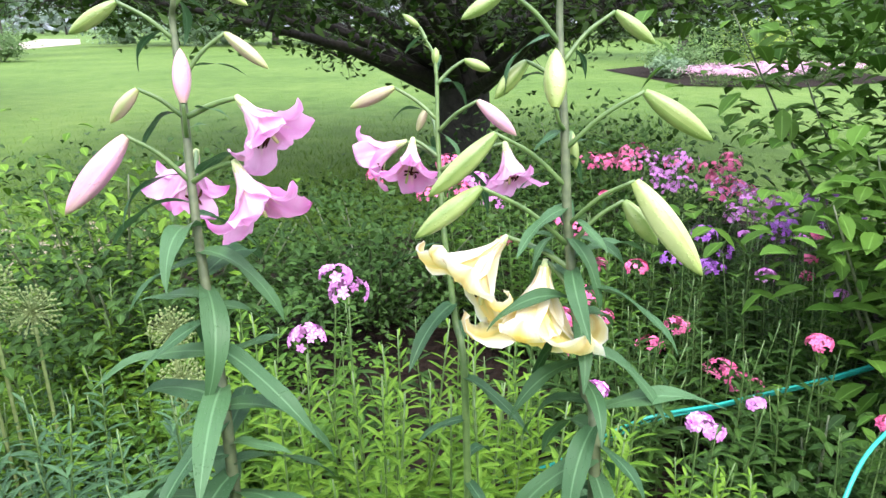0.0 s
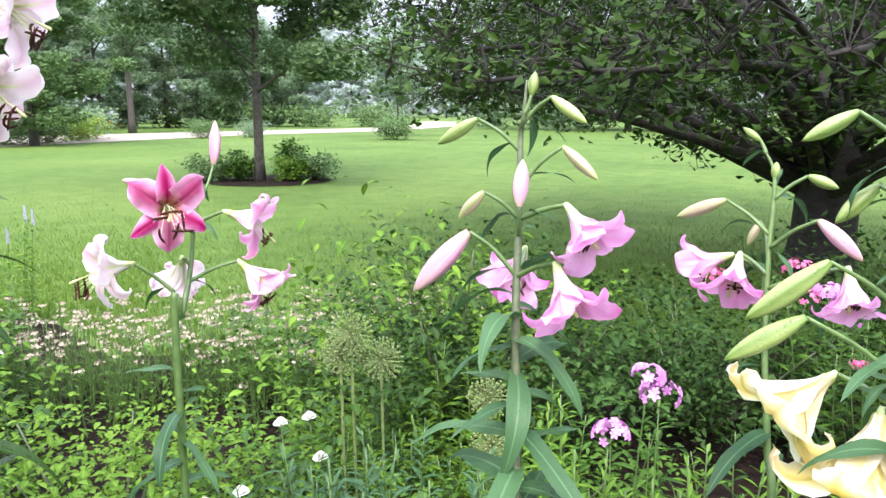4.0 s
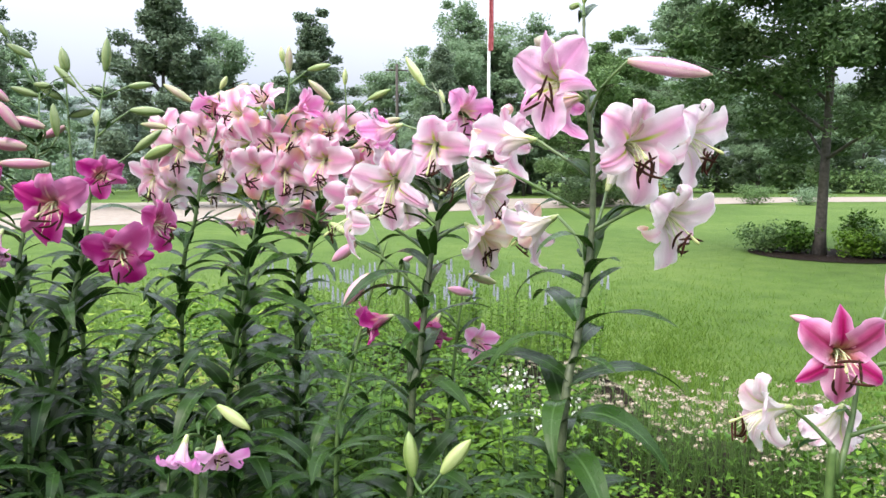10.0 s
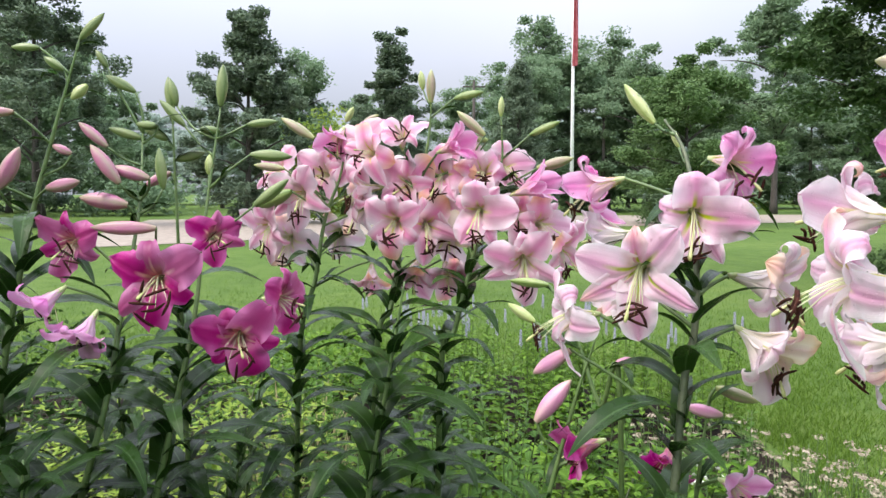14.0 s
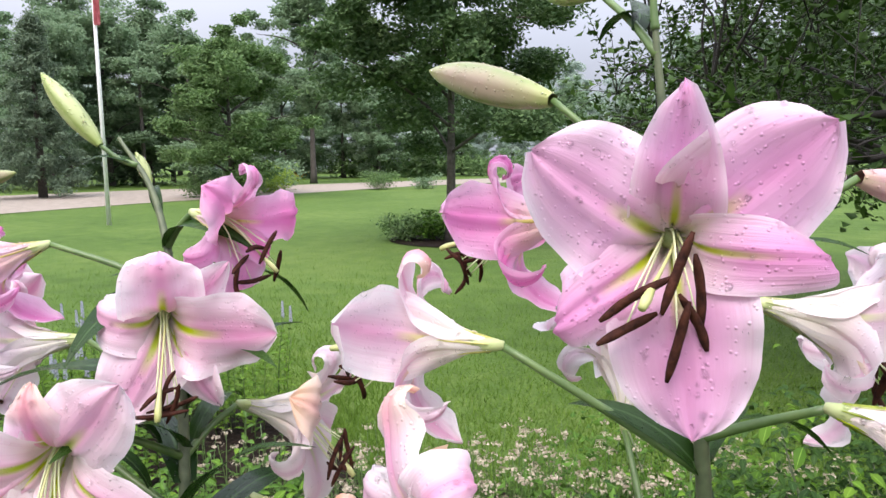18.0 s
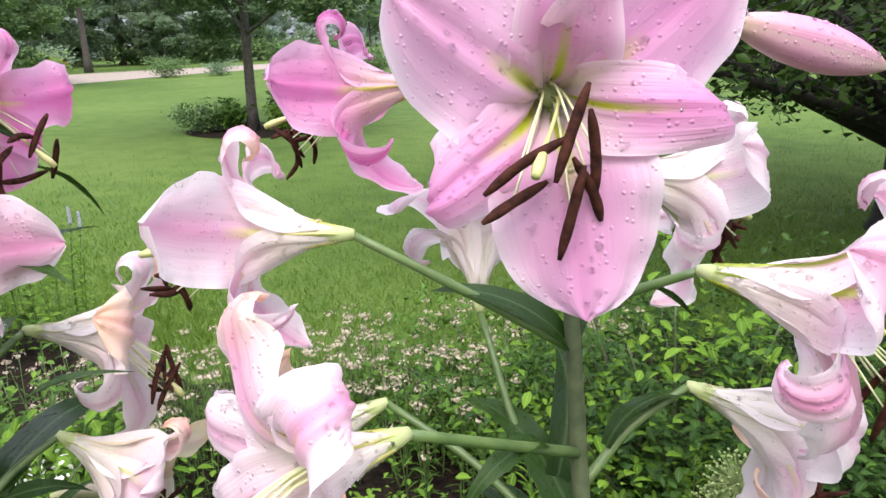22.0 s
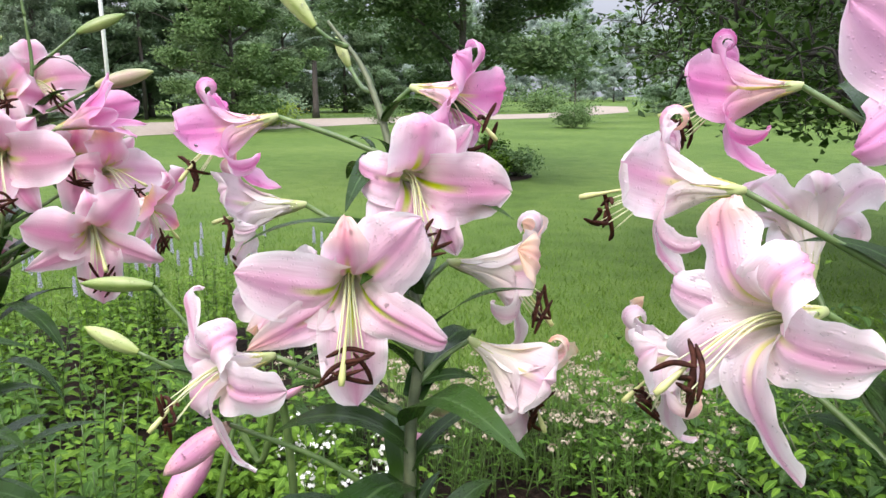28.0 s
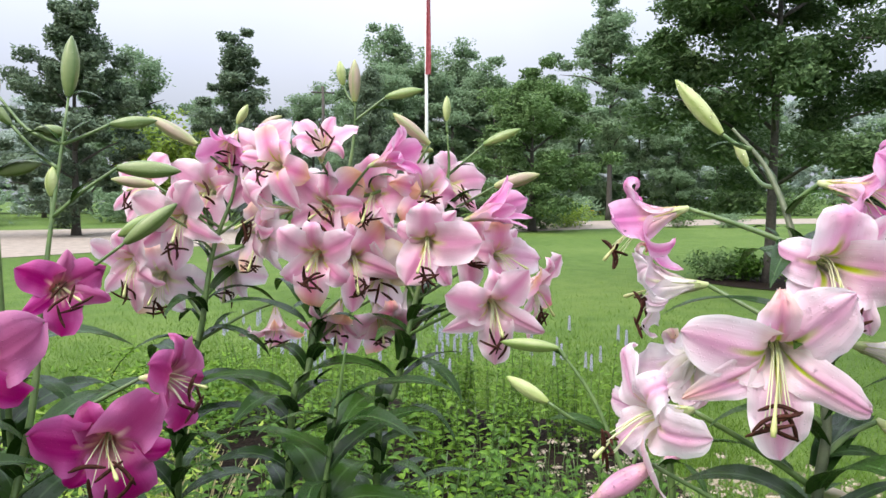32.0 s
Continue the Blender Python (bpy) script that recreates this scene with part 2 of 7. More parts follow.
def leaf_material(name, colour, colour2, rough=0.32, share=0.25, veins=True, wet=False):
    m, n, l, b, out = mat(name)
    uv = n.new("ShaderNodeUVMap")
    sep = n.new("ShaderNodeSeparateXYZ")
    l.new(uv.outputs[0], sep.inputs[0])
    nz = noise_node(n, l, 14, 4)
    ob = n.new("ShaderNodeObjectInfo")
    gi = n.new("ShaderNodeNewGeometry")
    f = math_node(n, l, "ADD", math_node(n, l, "MULTIPLY", nz.outputs[0], 0.5), math_node(n, l, "MULTIPLY", math_node(n, l, "FRACT", math_node(n, l, "ADD", ob.outputs["Random"], gi.outputs["Random Per Island"])), 0.6), True)
    r = ramp(n, [(0.2, colour), (0.9, colour2)])
    l.new(f, r.inputs[0])
    col = r.outputs[0]
    if veins:
        off = math_node(n, l, "ABSOLUTE", math_node(n, l, "SUBTRACT", sep.outputs[0], 0.5))
        mid = n.new("ShaderNodeMapRange")
        mid.inputs[1].default_value, mid.inputs[2].default_value, mid.inputs[3].default_value, mid.inputs[4].default_value = 0.015, 0.06, 0.55, 0
        l.new(off, mid.inputs[0])
        col = mix_col(n, l, mid.outputs[0], col, tuple(min(1, 1.6 * c + 0.03) for c in colour2))
        st = noise_node(n, l, 1.0, 2, "UV", (26, 0.6, 1))
        bump_node(n, l, b, st.outputs[0], 0.4, 0.0015)
    l.new(col, b.inputs["Base Color"])
    rr = n.new("ShaderNodeMapRange")
    rr.inputs[3].default_value, rr.inputs[4].default_value = rough - 0.12, rough + 0.2
    l.new(nz.outputs[0], rr.inputs[0])
    l.new(rr.outputs[0], b.inputs["Roughness"])
    b.inputs["Specular IOR Level"].default_value = 0.19 if wet else 0.12
    if wet:
        rain_bump(n, l, b, b.inputs["Normal"].links[0].from_socket)
    through_light(n, l, b, out, col, share)
    return m


L_LILY = leaf_material("wet_lily_leaf", (0.008, 0.031, 0.005), (0.027, 0.071, 0.011), 0.2, 0.1, True, True)
L_LILYLIGHT = leaf_material("grey_green_lily_leaf", (0.026, 0.078, 0.032), (0.062, 0.145, 0.058), 0.36, 0.18, True, True)
L_FRESH = leaf_material("fresh_green_leaf", (0.05, 0.135, 0.01), (0.145, 0.275, 0.03), 0.45, 0.26)
L_MID = leaf_material("mid_green_leaf", (0.028, 0.085, 0.01), (0.085, 0.19, 0.026), 0.42, 0.2)
L_DARK = leaf_material("dark_green_leaf", (0.012, 0.038, 0.008), (0.042, 0.1, 0.018), 0.4, 0.16)
L_TREE = leaf_material("apple_tree_leaf", (0.015, 0.04, 0.008), (0.06, 0.125, 0.022), 0.42, 0.2, False)
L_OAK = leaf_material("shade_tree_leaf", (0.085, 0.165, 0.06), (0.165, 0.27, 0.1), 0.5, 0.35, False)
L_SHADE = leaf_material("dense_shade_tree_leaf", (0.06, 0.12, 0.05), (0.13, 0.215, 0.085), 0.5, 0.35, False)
# leaf colour paled to paint in the mist over farther trees and bushes
L_FARHAZED = leaf_material("haze_paled_wood_leaf", (0.165, 0.265, 0.15), (0.24, 0.35, 0.205), 0.6, 0.45, False)
# stronger painted haze: pale bluish grey in place of leaf green
L_HAZY = leaf_material("haze_paled_distant_leaf", (0.34, 0.44, 0.38), (0.44, 0.53, 0.46), 0.7, 0.4, False)
L_LIME = leaf_material("lime_shrub_leaf", (0.2, 0.32, 0.05), (0.34, 0.46, 0.09), 0.5, 0.35, False)
# green lightened and greyed to paint rain haze onto these trees
L_SPRUCE = leaf_material("haze_greyed_needle", (0.1, 0.15, 0.1), (0.17, 0.24, 0.15), 0.6, 0.3, False)
L_GRASS = leaf_material("lawn_grass_blade", (0.07, 0.15, 0.02), (0.15, 0.26, 0.04), 0.55, 0.3, False)
L_DRY = leaf_material("straw_grass", (0.3, 0.26, 0.13), (0.45, 0.42, 0.25), 0.6, 0.3, False)


def plain_material(name, a, b2, rough=0.5, scale=30, bump=0.2, metal=0.0, spec=None, distance=0.003):
    m, n, l, b, out = mat(name)
    nz = noise_node(n, l, scale, 6)
    r = ramp(n, [(0.3, a), (0.7, b2)])
    l.new(nz.outputs[0], r.inputs[0])
    l.new(r.outputs[0], b.inputs["Base Color"])
    b.inputs["Roughness"].default_value, b.inputs["Metallic"].default_value = rough, metal
    if spec is not None:
        b.inputs["Specular IOR Level"].default_value = spec
    if bump:
        bump_node(n, l, b, nz.outputs[0], bump, distance)
    return m


M_STEM = plain_material("lily_stem_green", (0.06, 0.12, 0.035), (0.12, 0.2, 0.06), 0.4, 60)
M_STEMDARK = plain_material("dusky_lily_stem", (0.055, 0.08, 0.038), (0.115, 0.145, 0.07), 0.5, 90)
M_ANTHER = plain_material("rust_brown_anther", (0.016, 0.005, 0.004), (0.075, 0.024, 0.014), 0.75, 200, 0.5, spec=0.15)
M_FILAMENT = plain_material("pale_green_filament", (0.6, 0.66, 0.36), (0.72, 0.74, 0.5), 0.4, 40, 0)
M_PISTIL = plain_material("olive_pistil", (0.42, 0.46, 0.16), (0.54, 0.55, 0.26), 0.4, 40, 0.1)
M_TUBE = plain_material("pale_green_flower_base", (0.34, 0.44, 0.16), (0.5, 0.56, 0.28), 0.45, 40, 0.1)


def bud_material(name, ridge, flush, tip):
    m, n, l, b, out = mat(name)
    uv = n.new("ShaderNodeUVMap")
    sep = n.new("ShaderNodeSeparateXYZ")
    l.new(uv.outputs[0], sep.inputs[0])
    wave = math_node(n, l, "ABSOLUTE", math_node(n, l, "SINE", math_node(n, l, "MULTIPLY", sep.outputs[0], 3 * math.pi)))
    nz = noise_node(n, l, 60, 5)
    f = math_node(n, l, "ADD", math_node(n, l, "MULTIPLY", wave, 0.8), math_node(n, l, "MULTIPLY", math_node(n, l, "SUBTRACT", nz.outputs[0], 0.5), 0.9), True)
    col = mix_col(n, l, f, ridge, flush)
    ends = math_node(n, l, "POWER", math_node(n, l, "ABSOLUTE", math_node(n, l, "SUBTRACT", math_node(n, l, "MULTIPLY", sep.outputs[1], 2.0), 1.0)), 3.0, True)
    col = mix_col(n, l, math_node(n, l, "MULTIPLY", ends, 0.8), col, tip)
    l.new(col, b.inputs["Base Color"])
    b.inputs["Roughness"].default_value = 0.38
    bump_node(n, l, b, nz.outputs[0], 0.2, 0.002)
    rain_bump(n, l, b, b.inputs["Normal"].links[0].from_socket, 300, 0.5)
    return m


M_BUDGREEN = bud_material("green_bud", (0.13, 0.21, 0.05), (0.28, 0.35, 0.12), (0.12, 0.22, 0.04))
M_BUDDULL = bud_material("dull_green_bud", (0.1, 0.17, 0.045), (0.24, 0.3, 0.12), (0.08, 0.14, 0.035))
M_BUDPALE = bud_material("pale_green_bud", (0.27, 0.35, 0.11), (0.45, 0.51, 0.24), (0.3, 0.4, 0.1))
M_BUDPINK = bud_material("pink_flushed_bud", (0.2, 0.25, 0.09), (0.38, 0.27, 0.22), (0.34, 0.42, 0.12))
M_BUDROSE = bud_material("rose_pink_bud", (0.62, 0.4, 0.44), (0.62, 0.22, 0.42), (0.42, 0.34, 0.2))
M_BUDDUSK = bud_material("dusky_rose_bud", (0.34, 0.26, 0.2), (0.44, 0.12, 0.25), (0.26, 0.24, 0.12))
M_BARK = plain_material("wet_dark_bark", (0.008, 0.007, 0.006), (0.035, 0.03, 0.024), 0.75, 18, 1.0, distance=0.02)
M_BARKGREY = plain_material("grey_brown_bark", (0.04, 0.035, 0.03), (0.1, 0.09, 0.075), 0.85, 14, 1.0, distance=0.02)
M_SOIL = plain_material("dark_wet_mulch", (0.005, 0.004, 0.003), (0.026, 0.018, 0.013), 0.95, 26, 1.0, spec=0.1, distance=0.03)
M_POLE = plain_material("white_painted_pole", (0.7, 0.71, 0.72), (0.8, 0.8, 0.8), 0.35, 6, 0)
M_WHITEFLOWER = plain_material("white_floret", (0.72, 0.74, 0.66), (0.84, 0.84, 0.8), 0.6, 60, 0)
M_PINKDRY = plain_material("faded_cream_pink_floret", (0.33, 0.3, 0.2), (0.46, 0.38, 0.31), 0.7, 40, 0)
M_LAVENDER = plain_material("lavender_floret", (0.28, 0.28, 0.42), (0.42, 0.42, 0.55), 0.6, 60, 0)
M_PHLOXPINK = plain_material("orchid_phlox_floret", (0.6, 0.16, 0.56), (0.72, 0.34, 0.68), 0.6, 50, 0)
M_PHLOXROSE = plain_material("rose_phlox_floret", (0.7, 0.08, 0.24), (0.76, 0.2, 0.38), 0.6, 50, 0)
M_PHLOXPURPLE = plain_material("violet_phlox_floret", (0.34, 0.08, 0.52), (0.46, 0.18, 0.62), 0.6, 50, 0)
M_RED = plain_material("scarlet_petal", (0.25, 0.0, 0.006), (0.36, 0.001, 0.012), 0.6, 30, 0.2, spec=0.1)
M_HOSE = plain_material("teal_green_hose", (0.0, 0.26, 0.2), (0.01, 0.34, 0.27), 0.3, 20, 0)
M_PINKBED = plain_material("pale_pink_bed_floret", (0.7, 0.34, 0.54), (0.8, 0.52, 0.66), 0.7, 40, 0)
M_SIDING = plain_material("pale_grey_siding", (0.5, 0.51, 0.5), (0.58, 0.59, 0.57), 0.6, 4, 0)
M_ROOF = plain_material("dark_shingle", (0.05, 0.055, 0.065), (0.1, 0.1, 0.11), 0.85, 12, 0.4)
M_FLAG = plain_material("wet_red_flag_cloth", (0.22, 0.02, 0.03), (0.42, 0.1, 0.12), 0.6, 8, 0.2)
M_GRAVEL = plain_material("pale_gravel", (0.21, 0.18, 0.145), (0.34, 0.29, 0.235), 0.9, 3, 0.2)
M_YELLOWFLOWER = plain_material("golden_floret", (0.7, 0.42, 0.02), (0.8, 0.55, 0.05), 0.6, 40, 0)
M_SEEDHEAD = plain_material("green_seedhead", (0.11, 0.17, 0.05), (0.22, 0.28, 0.1), 0.7, 60, 0)


def lawn_material():
    m, n, l, b, out = mat("mown_lawn")
    big, mid, fine = noise_node(n, l, 0.22, 4), noise_node(n, l, 2.4, 6), noise_node(n, l, 30, 6)
    r = ramp(n, [(0.39, (0.042, 0.086, 0.015)), (0.52, (0.073, 0.138, 0.026)), (0.65, (0.12, 0.186, 0.042))])
    f = math_node(n, l, "ADD", math_node(n, l, "MULTIPLY", big.outputs[0], 0.35), math_node(n, l, "ADD", math_node(n, l, "MULTIPLY", mid.outputs[0], 0.3), math_node(n, l, "MULTIPLY", fine.outputs[0], 0.42)))
    l.new(f, r.inputs[0])
    l.new(r.outputs[0], b.inputs["Base Color"])
    b.inputs["Roughness"].default_value, b.inputs["Specular IOR Level"].default_value = 0.85, 0.15
    bump_node(n, l, b, fine.outputs[0], 0.9, 0.045)
    return m


M_LAWN = lawn_material()


# ---- mesh helpers ----
def mesh_from(name, verts, faces, uvs=None, smooth=True):
    me = bpy.data.meshes.new(name)
    me.from_pydata([tuple(v) for v in verts], [], faces)
    if uvs is not None:
        lay = me.uv_layers.new(name="UVMap")
        vi = np.zeros(len(me.loops), dtype=np.int32)
        me.loops.foreach_get("vertex_index", vi)
        lay.data.foreach_set("uv", np.asarray(uvs, dtype=np.float32)[vi].ravel())
    if smooth:
        me.shade_smooth()
    return me


def part_mesh(name, me, material, parent, label="", at=None):
    """Links a mesh as one object under a thing or part."""
    ob = new(name, me)
    if material is not None and not me.materials:
        me.materials.append(material)
    if at is not None:
        ob.matrix_basis = at
    ob.parent = parent
    return tagged(ob, label)


def thing(name, base, label, category, group="", kind=""):
    ob = new(name)
    ob.location = base
    ob.empty_display_size = 0.05
    return tagged(ob, label, category, group, kind)


def tube(path, radii, sides=8, cap=True):
    """A tapered tube along a line of points."""
    pts = [Vector(p) for p in path]
    verts, faces, uvs = [], [], []
    side = None
    for i, p in enumerate(pts):
        d = (pts[min(i + 1, len(pts) - 1)] - pts[max(i - 1, 0)]).normalized()
        if side is None:
            side = d.orthogonal().normalized()
        side = (side - d * side.dot(d)).normalized()
        up = d.cross(side)
        r = radii[i] if hasattr(radii, "__len__") else radii
        for k in range(sides):
            a = 2 * math.pi * k / sides
            verts.append(p + r * (math.cos(a) * side + math.sin(a) * up))
            uvs.append((k / sides, i / (len(pts) - 1)))
    for i in range(len(pts) - 1):
        for k in range(sides):
            a, b = i * sides + k, i * sides + (k + 1) % sides
            faces.append((a, b, b + sides, a + sides))
    if cap:
        faces.append(tuple(range(sides - 1, -1, -1)))
        faces.append(tuple(range((len(pts) - 1) * sides, len(pts) * sides)))
    return verts, faces, uvs


def smooth_path(points, n):
    """Catmull-Rom through the points."""
    p = [Vector(q) for q in points]
    if len(p) == 2:
        return [p[0].lerp(p[1], i / n) for i in range(n + 1)]
    q = [2 * p[0] - p[1]] + p + [2 * p[-1] - p[-2]]
    out = []
    segs = len(p) - 1
    for i in range(n + 1):
        s = i / n * segs
        k = min(int(s), segs - 1)
        t = s - k
        a, b, c, d = q[k:k + 4]
        out.append(0.5 * ((2 * b) + (c - a) * t + (2 * a - 5 * b + 4 * c - d) * t * t + (3 * b - a - 3 * c + d) * t ** 3))
    return out


def join_geo(pieces):
    verts, faces, uvs = [], [], []
    for v, f, u in pieces:
        k = len(verts)
        verts += list(v)
        uvs += list(u)
        faces += [tuple(i + k for i in q) for q in f]
    return verts, faces, uvs


def turn_to(axis, spin=0.0):
    """The turn that lays local z along an axis, spun about it."""
    return Vector(axis).to_track_quat("Z", "Y").to_matrix().to_4x4() @ pose(0, 0, 0, 0, 0, spin)


# ---- the lily ----
def petal_geo(rng, length, width, flare, curl, ruffle, along=16, across=10, peak=0.52, roll=0.5, early=0.0, lean=None, onset=None):
    """One tepal: a narrow claw along the axis, then a blade that flares out, with rolled, wavy margins and a tip that curls back."""
    verts, uvs, faces = [], [], []
    rho, z = 0.004, 0.0
    step = length / along
    start = radians(13 + rng.uniform(-3, 3))
    bend = radians(flare)
    tipcurl = radians(curl)
    side = rng.uniform(-0.2, 0.2) if lean is None else lean
    twist = rng.uniform(-0.4, 0.4)
    ph, ph2, ph3 = rng.uniform(0, 6.28), rng.uniform(0, 6.28), rng.uniform(0, 6.28)
    freq, freq2 = rng.uniform(1.6, 2.6), rng.uniform(4.0, 6.0)
    onset = rng.uniform(0.5, 0.66) - early if onset is None else onset
    for i in range(along + 1):
        s = i / along
        k = min(max((s - 0.2) / 0.42, 0), 1)
        th = start + bend * k * k * (3 - 2 * k) + tipcurl * max(0, (s - onset) / (1 - onset)) ** 1.15
        if s < peak:
            q = s / peak
            w = width * (0.16 + 0.84 * q * q * (3 - 2 * q))
        else:
            q = (s - peak) / (1 - peak)
            w = width * max(0.0, 1 - q ** (3.2 if peak > 0.5 else 2.0)) ** (0.66 if peak > 0.5 else 0.74)
        w = max(w, width * 0.035)
        open_out = min(1, max(0, (s - 0.25) / 0.45))
        cup = 0.5 * (1 - open_out) - roll * open_out * (0.6 + 0.4 * math.sin(3 * s + ph3))
        mid_side = side * length * s * s * 0.5
        for j in range(across + 1):
            v = j / across * 2 - 1
            u = math.copysign(abs(v) ** 1.15, v)
            p = ph if u > 0 else ph2
            wave = math.sin(freq * 6.28 * s + p) + 0.45 * math.sin(freq2 * 6.28 * s + 2 * p)
            lift = cup * abs(u) ** 2.6 * w * 0.5 + ruffle * abs(u) ** 2.2 * wave * min(1, 2.0 * s) * width
            lift += (0.045 * math.exp(-((abs(u) - 0.17) / 0.1) ** 2) - 0.04 * math.exp(-(u / 0.1) ** 2)) * width * (1 - 0.75 * s)
            lift += (0.014 * math.sin(7 * u + ph3) + 0.01 * math.sin(13 * u + ph)) * width * min(1, 3 * s) + 0.02 * width * math.sin(9 * s + 4 * u + ph2) * s
            lift += twist * u * w * 0.5 * s
            x = rho + math.sin(th - math.pi / 2) * lift
            zz = z + math.cos(th - math.pi / 2) * lift
            verts.append((x, mid_side + u * w * 0.5, zz))
            uvs.append((0.5 + 0.5 * u, s))
        rho += math.sin(th) * step
        z += math.cos(th) * step
    n = across + 1
    for i in range(along):
        for j in range(across):
            a = i * n + j
            faces.append((a, a + 1, a + n + 1, a + n))
    return verts, faces, uvs


def bud_geo(rng, length, radius, bend=0.1, opening=0.0):
    """A bud of three ridged tepals, swollen past its middle, on its own axis."""
    verts, faces, uvs = [], [], []
    rings, sides = 14, 18
    a0 = rng.uniform(0, 6.28)
    for i in range(rings + 1):
        s = i / rings
        prof = (math.sin(math.pi * min(1, 0.06 + 0.94 * s) ** 0.86) ** 0.72) * (0.72 + 0.36 * s)
        r = max(radius * prof, radius * 0.06)
        cx = bend * length * s * s
        for k in range(sides):
            a = 2 * math.pi * k / sides
            groove = 1 - 0.15 * abs(math.sin(1.5 * (a + a0))) ** 8 - 0.08 * abs(math.cos(1.5 * (a + a0))) ** 10 + 0.012 * math.sin(9 * a + 7 * s)
            verts.append((cx + r * groove * math.cos(a), r * groove * math.sin(a), s * length))
            uvs.append((k / sides, s))
    for i in range(rings):
        for k in range(sides):
            a, b = i * sides + k, i * sides + (k + 1) % sides
            faces.append((a, b, b + sides, a + sides))
    faces.append(tuple(range(rings * sides, (rings + 1) * sides)))
    return verts, faces, uvs


def leaf_geo(length, width, droop, fold=0.25, wave=0.06, along=10, across=4, seed=0, rise=52):
    rng = random.Random(seed)
    verts, faces, uvs = [], [], []
    x = z = 0.0
    ph = rng.uniform(0, 6)
    sway = rng.uniform(-0.12, 0.12)
    for i in range(along + 1):
        s = i / along
        th = radians(rise - droop * s ** 0.9)
        w = width * math.sin(math.pi * min(1, 0.1 + 0.9 * s) ** 0.8) ** 0.8
        if i == along:
            w = width * 0.03
        for j in range(across + 1):
            u = j / across * 2 - 1
            up = fold * abs(u) * w * 0.5 + wave * w * math.sin(9 * s + ph + (1.5 if u > 0 else 0)) * abs(u)
            verts.append((x - math.sin(th) * up, sway * length * s * s + u * w * 0.5, z + math.cos(th) * up))
            uvs.append((j / across, s))
        x += math.cos(th) * length / along
        z += math.sin(th) * length / along
    n = across + 1
    for i in range(along):
        for j in range(across):
            a = i * n + j
            faces.append((a, a + 1, a + n + 1, a + n))
    return verts, faces, uvs


LEAF_SETS = {}


def lily_leaf_meshes(kind):
    """Eight leaf shapes, upper short ones to long arching ones, shared by all stems of a kind."""
    if kind not in LEAF_SETS:
        material, lo, hi, wid = {"dark": (L_LILY, 0.15, 0.24, 0.195), "light": (L_LILYLIGHT, 0.12, 0.2, 0.19), "low": (L_LILY, 0.2, 0.28, 0.165)}[kind]
        out = []
        for k in range(8):
            length = lo + (hi - lo) * (k % 4) / 3
            me = mesh_from("lily_leaf", *leaf_geo(length, length * wid, (62 + 7 * k) if kind != 'light' else 30 + 9 * k, 0.16, 0.07 if kind != 'light' else 0.14, seed=k, rise=44 + 4 * (k % 3) if kind != 'light' else 14 - 12 * (k % 3)))
            me.materials.append(material)
            out.append(me)
        LEAF_SETS[kind] = out
    return LEAF_SETS[kind]


KINDS = {  # petal material, half-open flare, tip curl, ruffle
    "pale": (P_PALE, 64, 120, 0.065), "soft": (P_SOFT, 64, 135, 0.085), "rosy": (P_ROSY, 62, 140, 0.1), "blush": (P_BLUSH, 46, 190, 0.09), "pink": (P_PINK, 48, 180, 0.07), "magenta": (P_MAGENTA, 70, 95, 0.12),
    "scroll": (P_WASHED, 60, 165, 0.09), "star": (P_STAR, 76, 60, 0.1), "yellow": (P_YELLOW, 46, 110, 0.06), "orchid": (P_ORCHID, 48, 180, 0.08), "spent": (P_SPENT, 34, 120, 0.06)}


M_RAIN, rn, rl, rb, ro = mat("rain_water")
rb.inputs["Base Color"].default_value = (1, 1, 1, 1)
rb.inputs["Roughness"].default_value, rb.inputs["IOR"].default_value, rb.inputs["Transmission Weight"].default_value = 0.02, 1.33, 1.0


def drop_geo(c, n, r):
    """A flat bead of water on a surface."""
    n = n.normalized()
    s = n.orthogonal().normalized()
    t = n.cross(s)
    v, f = [], []
    for h, w in ((-0.1, 1.0), (0.3, 0.86), (0.55, 0.5)):
        for k in range(7):
            a = 2 * math.pi * k / 7
            v.append(c + r * (w * (math.cos(a) * s + math.sin(a) * t) + h * n))
    v.append(c + r * 0.66 * n)
    for i in range(2):
        for k in range(7):
            a, b = i * 7 + k, i * 7 + (k + 1) % 7
            f.append((a, b, b + 7, a + 7))
    for k in range(7):
        f.append((14 + k, 14 + (k + 1) % 7, 21))
    return v, f, [(0, 0)] * 22


def rain_on(flower, rng, petals, count):
    """Beads of rain on the upper petal faces of a flower."""
    geo = []
    for me, m in petals:
        polys = [p for p in me.polygons if p.area > 2e-6]
        for _ in range(count):
            p = rng.choice(polys)
            c, n = m @ p.center, (m.to_3x3() @ p.normal)
            if (flower.matrix_basis.to_3x3() @ n).z < 0:
                n = -n
            geo.append(drop_geo(c, n, rng.choice((0.0006, 0.0008, 0.0011, 0.0015, 0.0021))))
    tagged(part_mesh("raindrop_film", mesh_from("raindrop_film", *join_geo(geo)), M_RAIN, flower, "clear beads of rain"), kind="stuff")


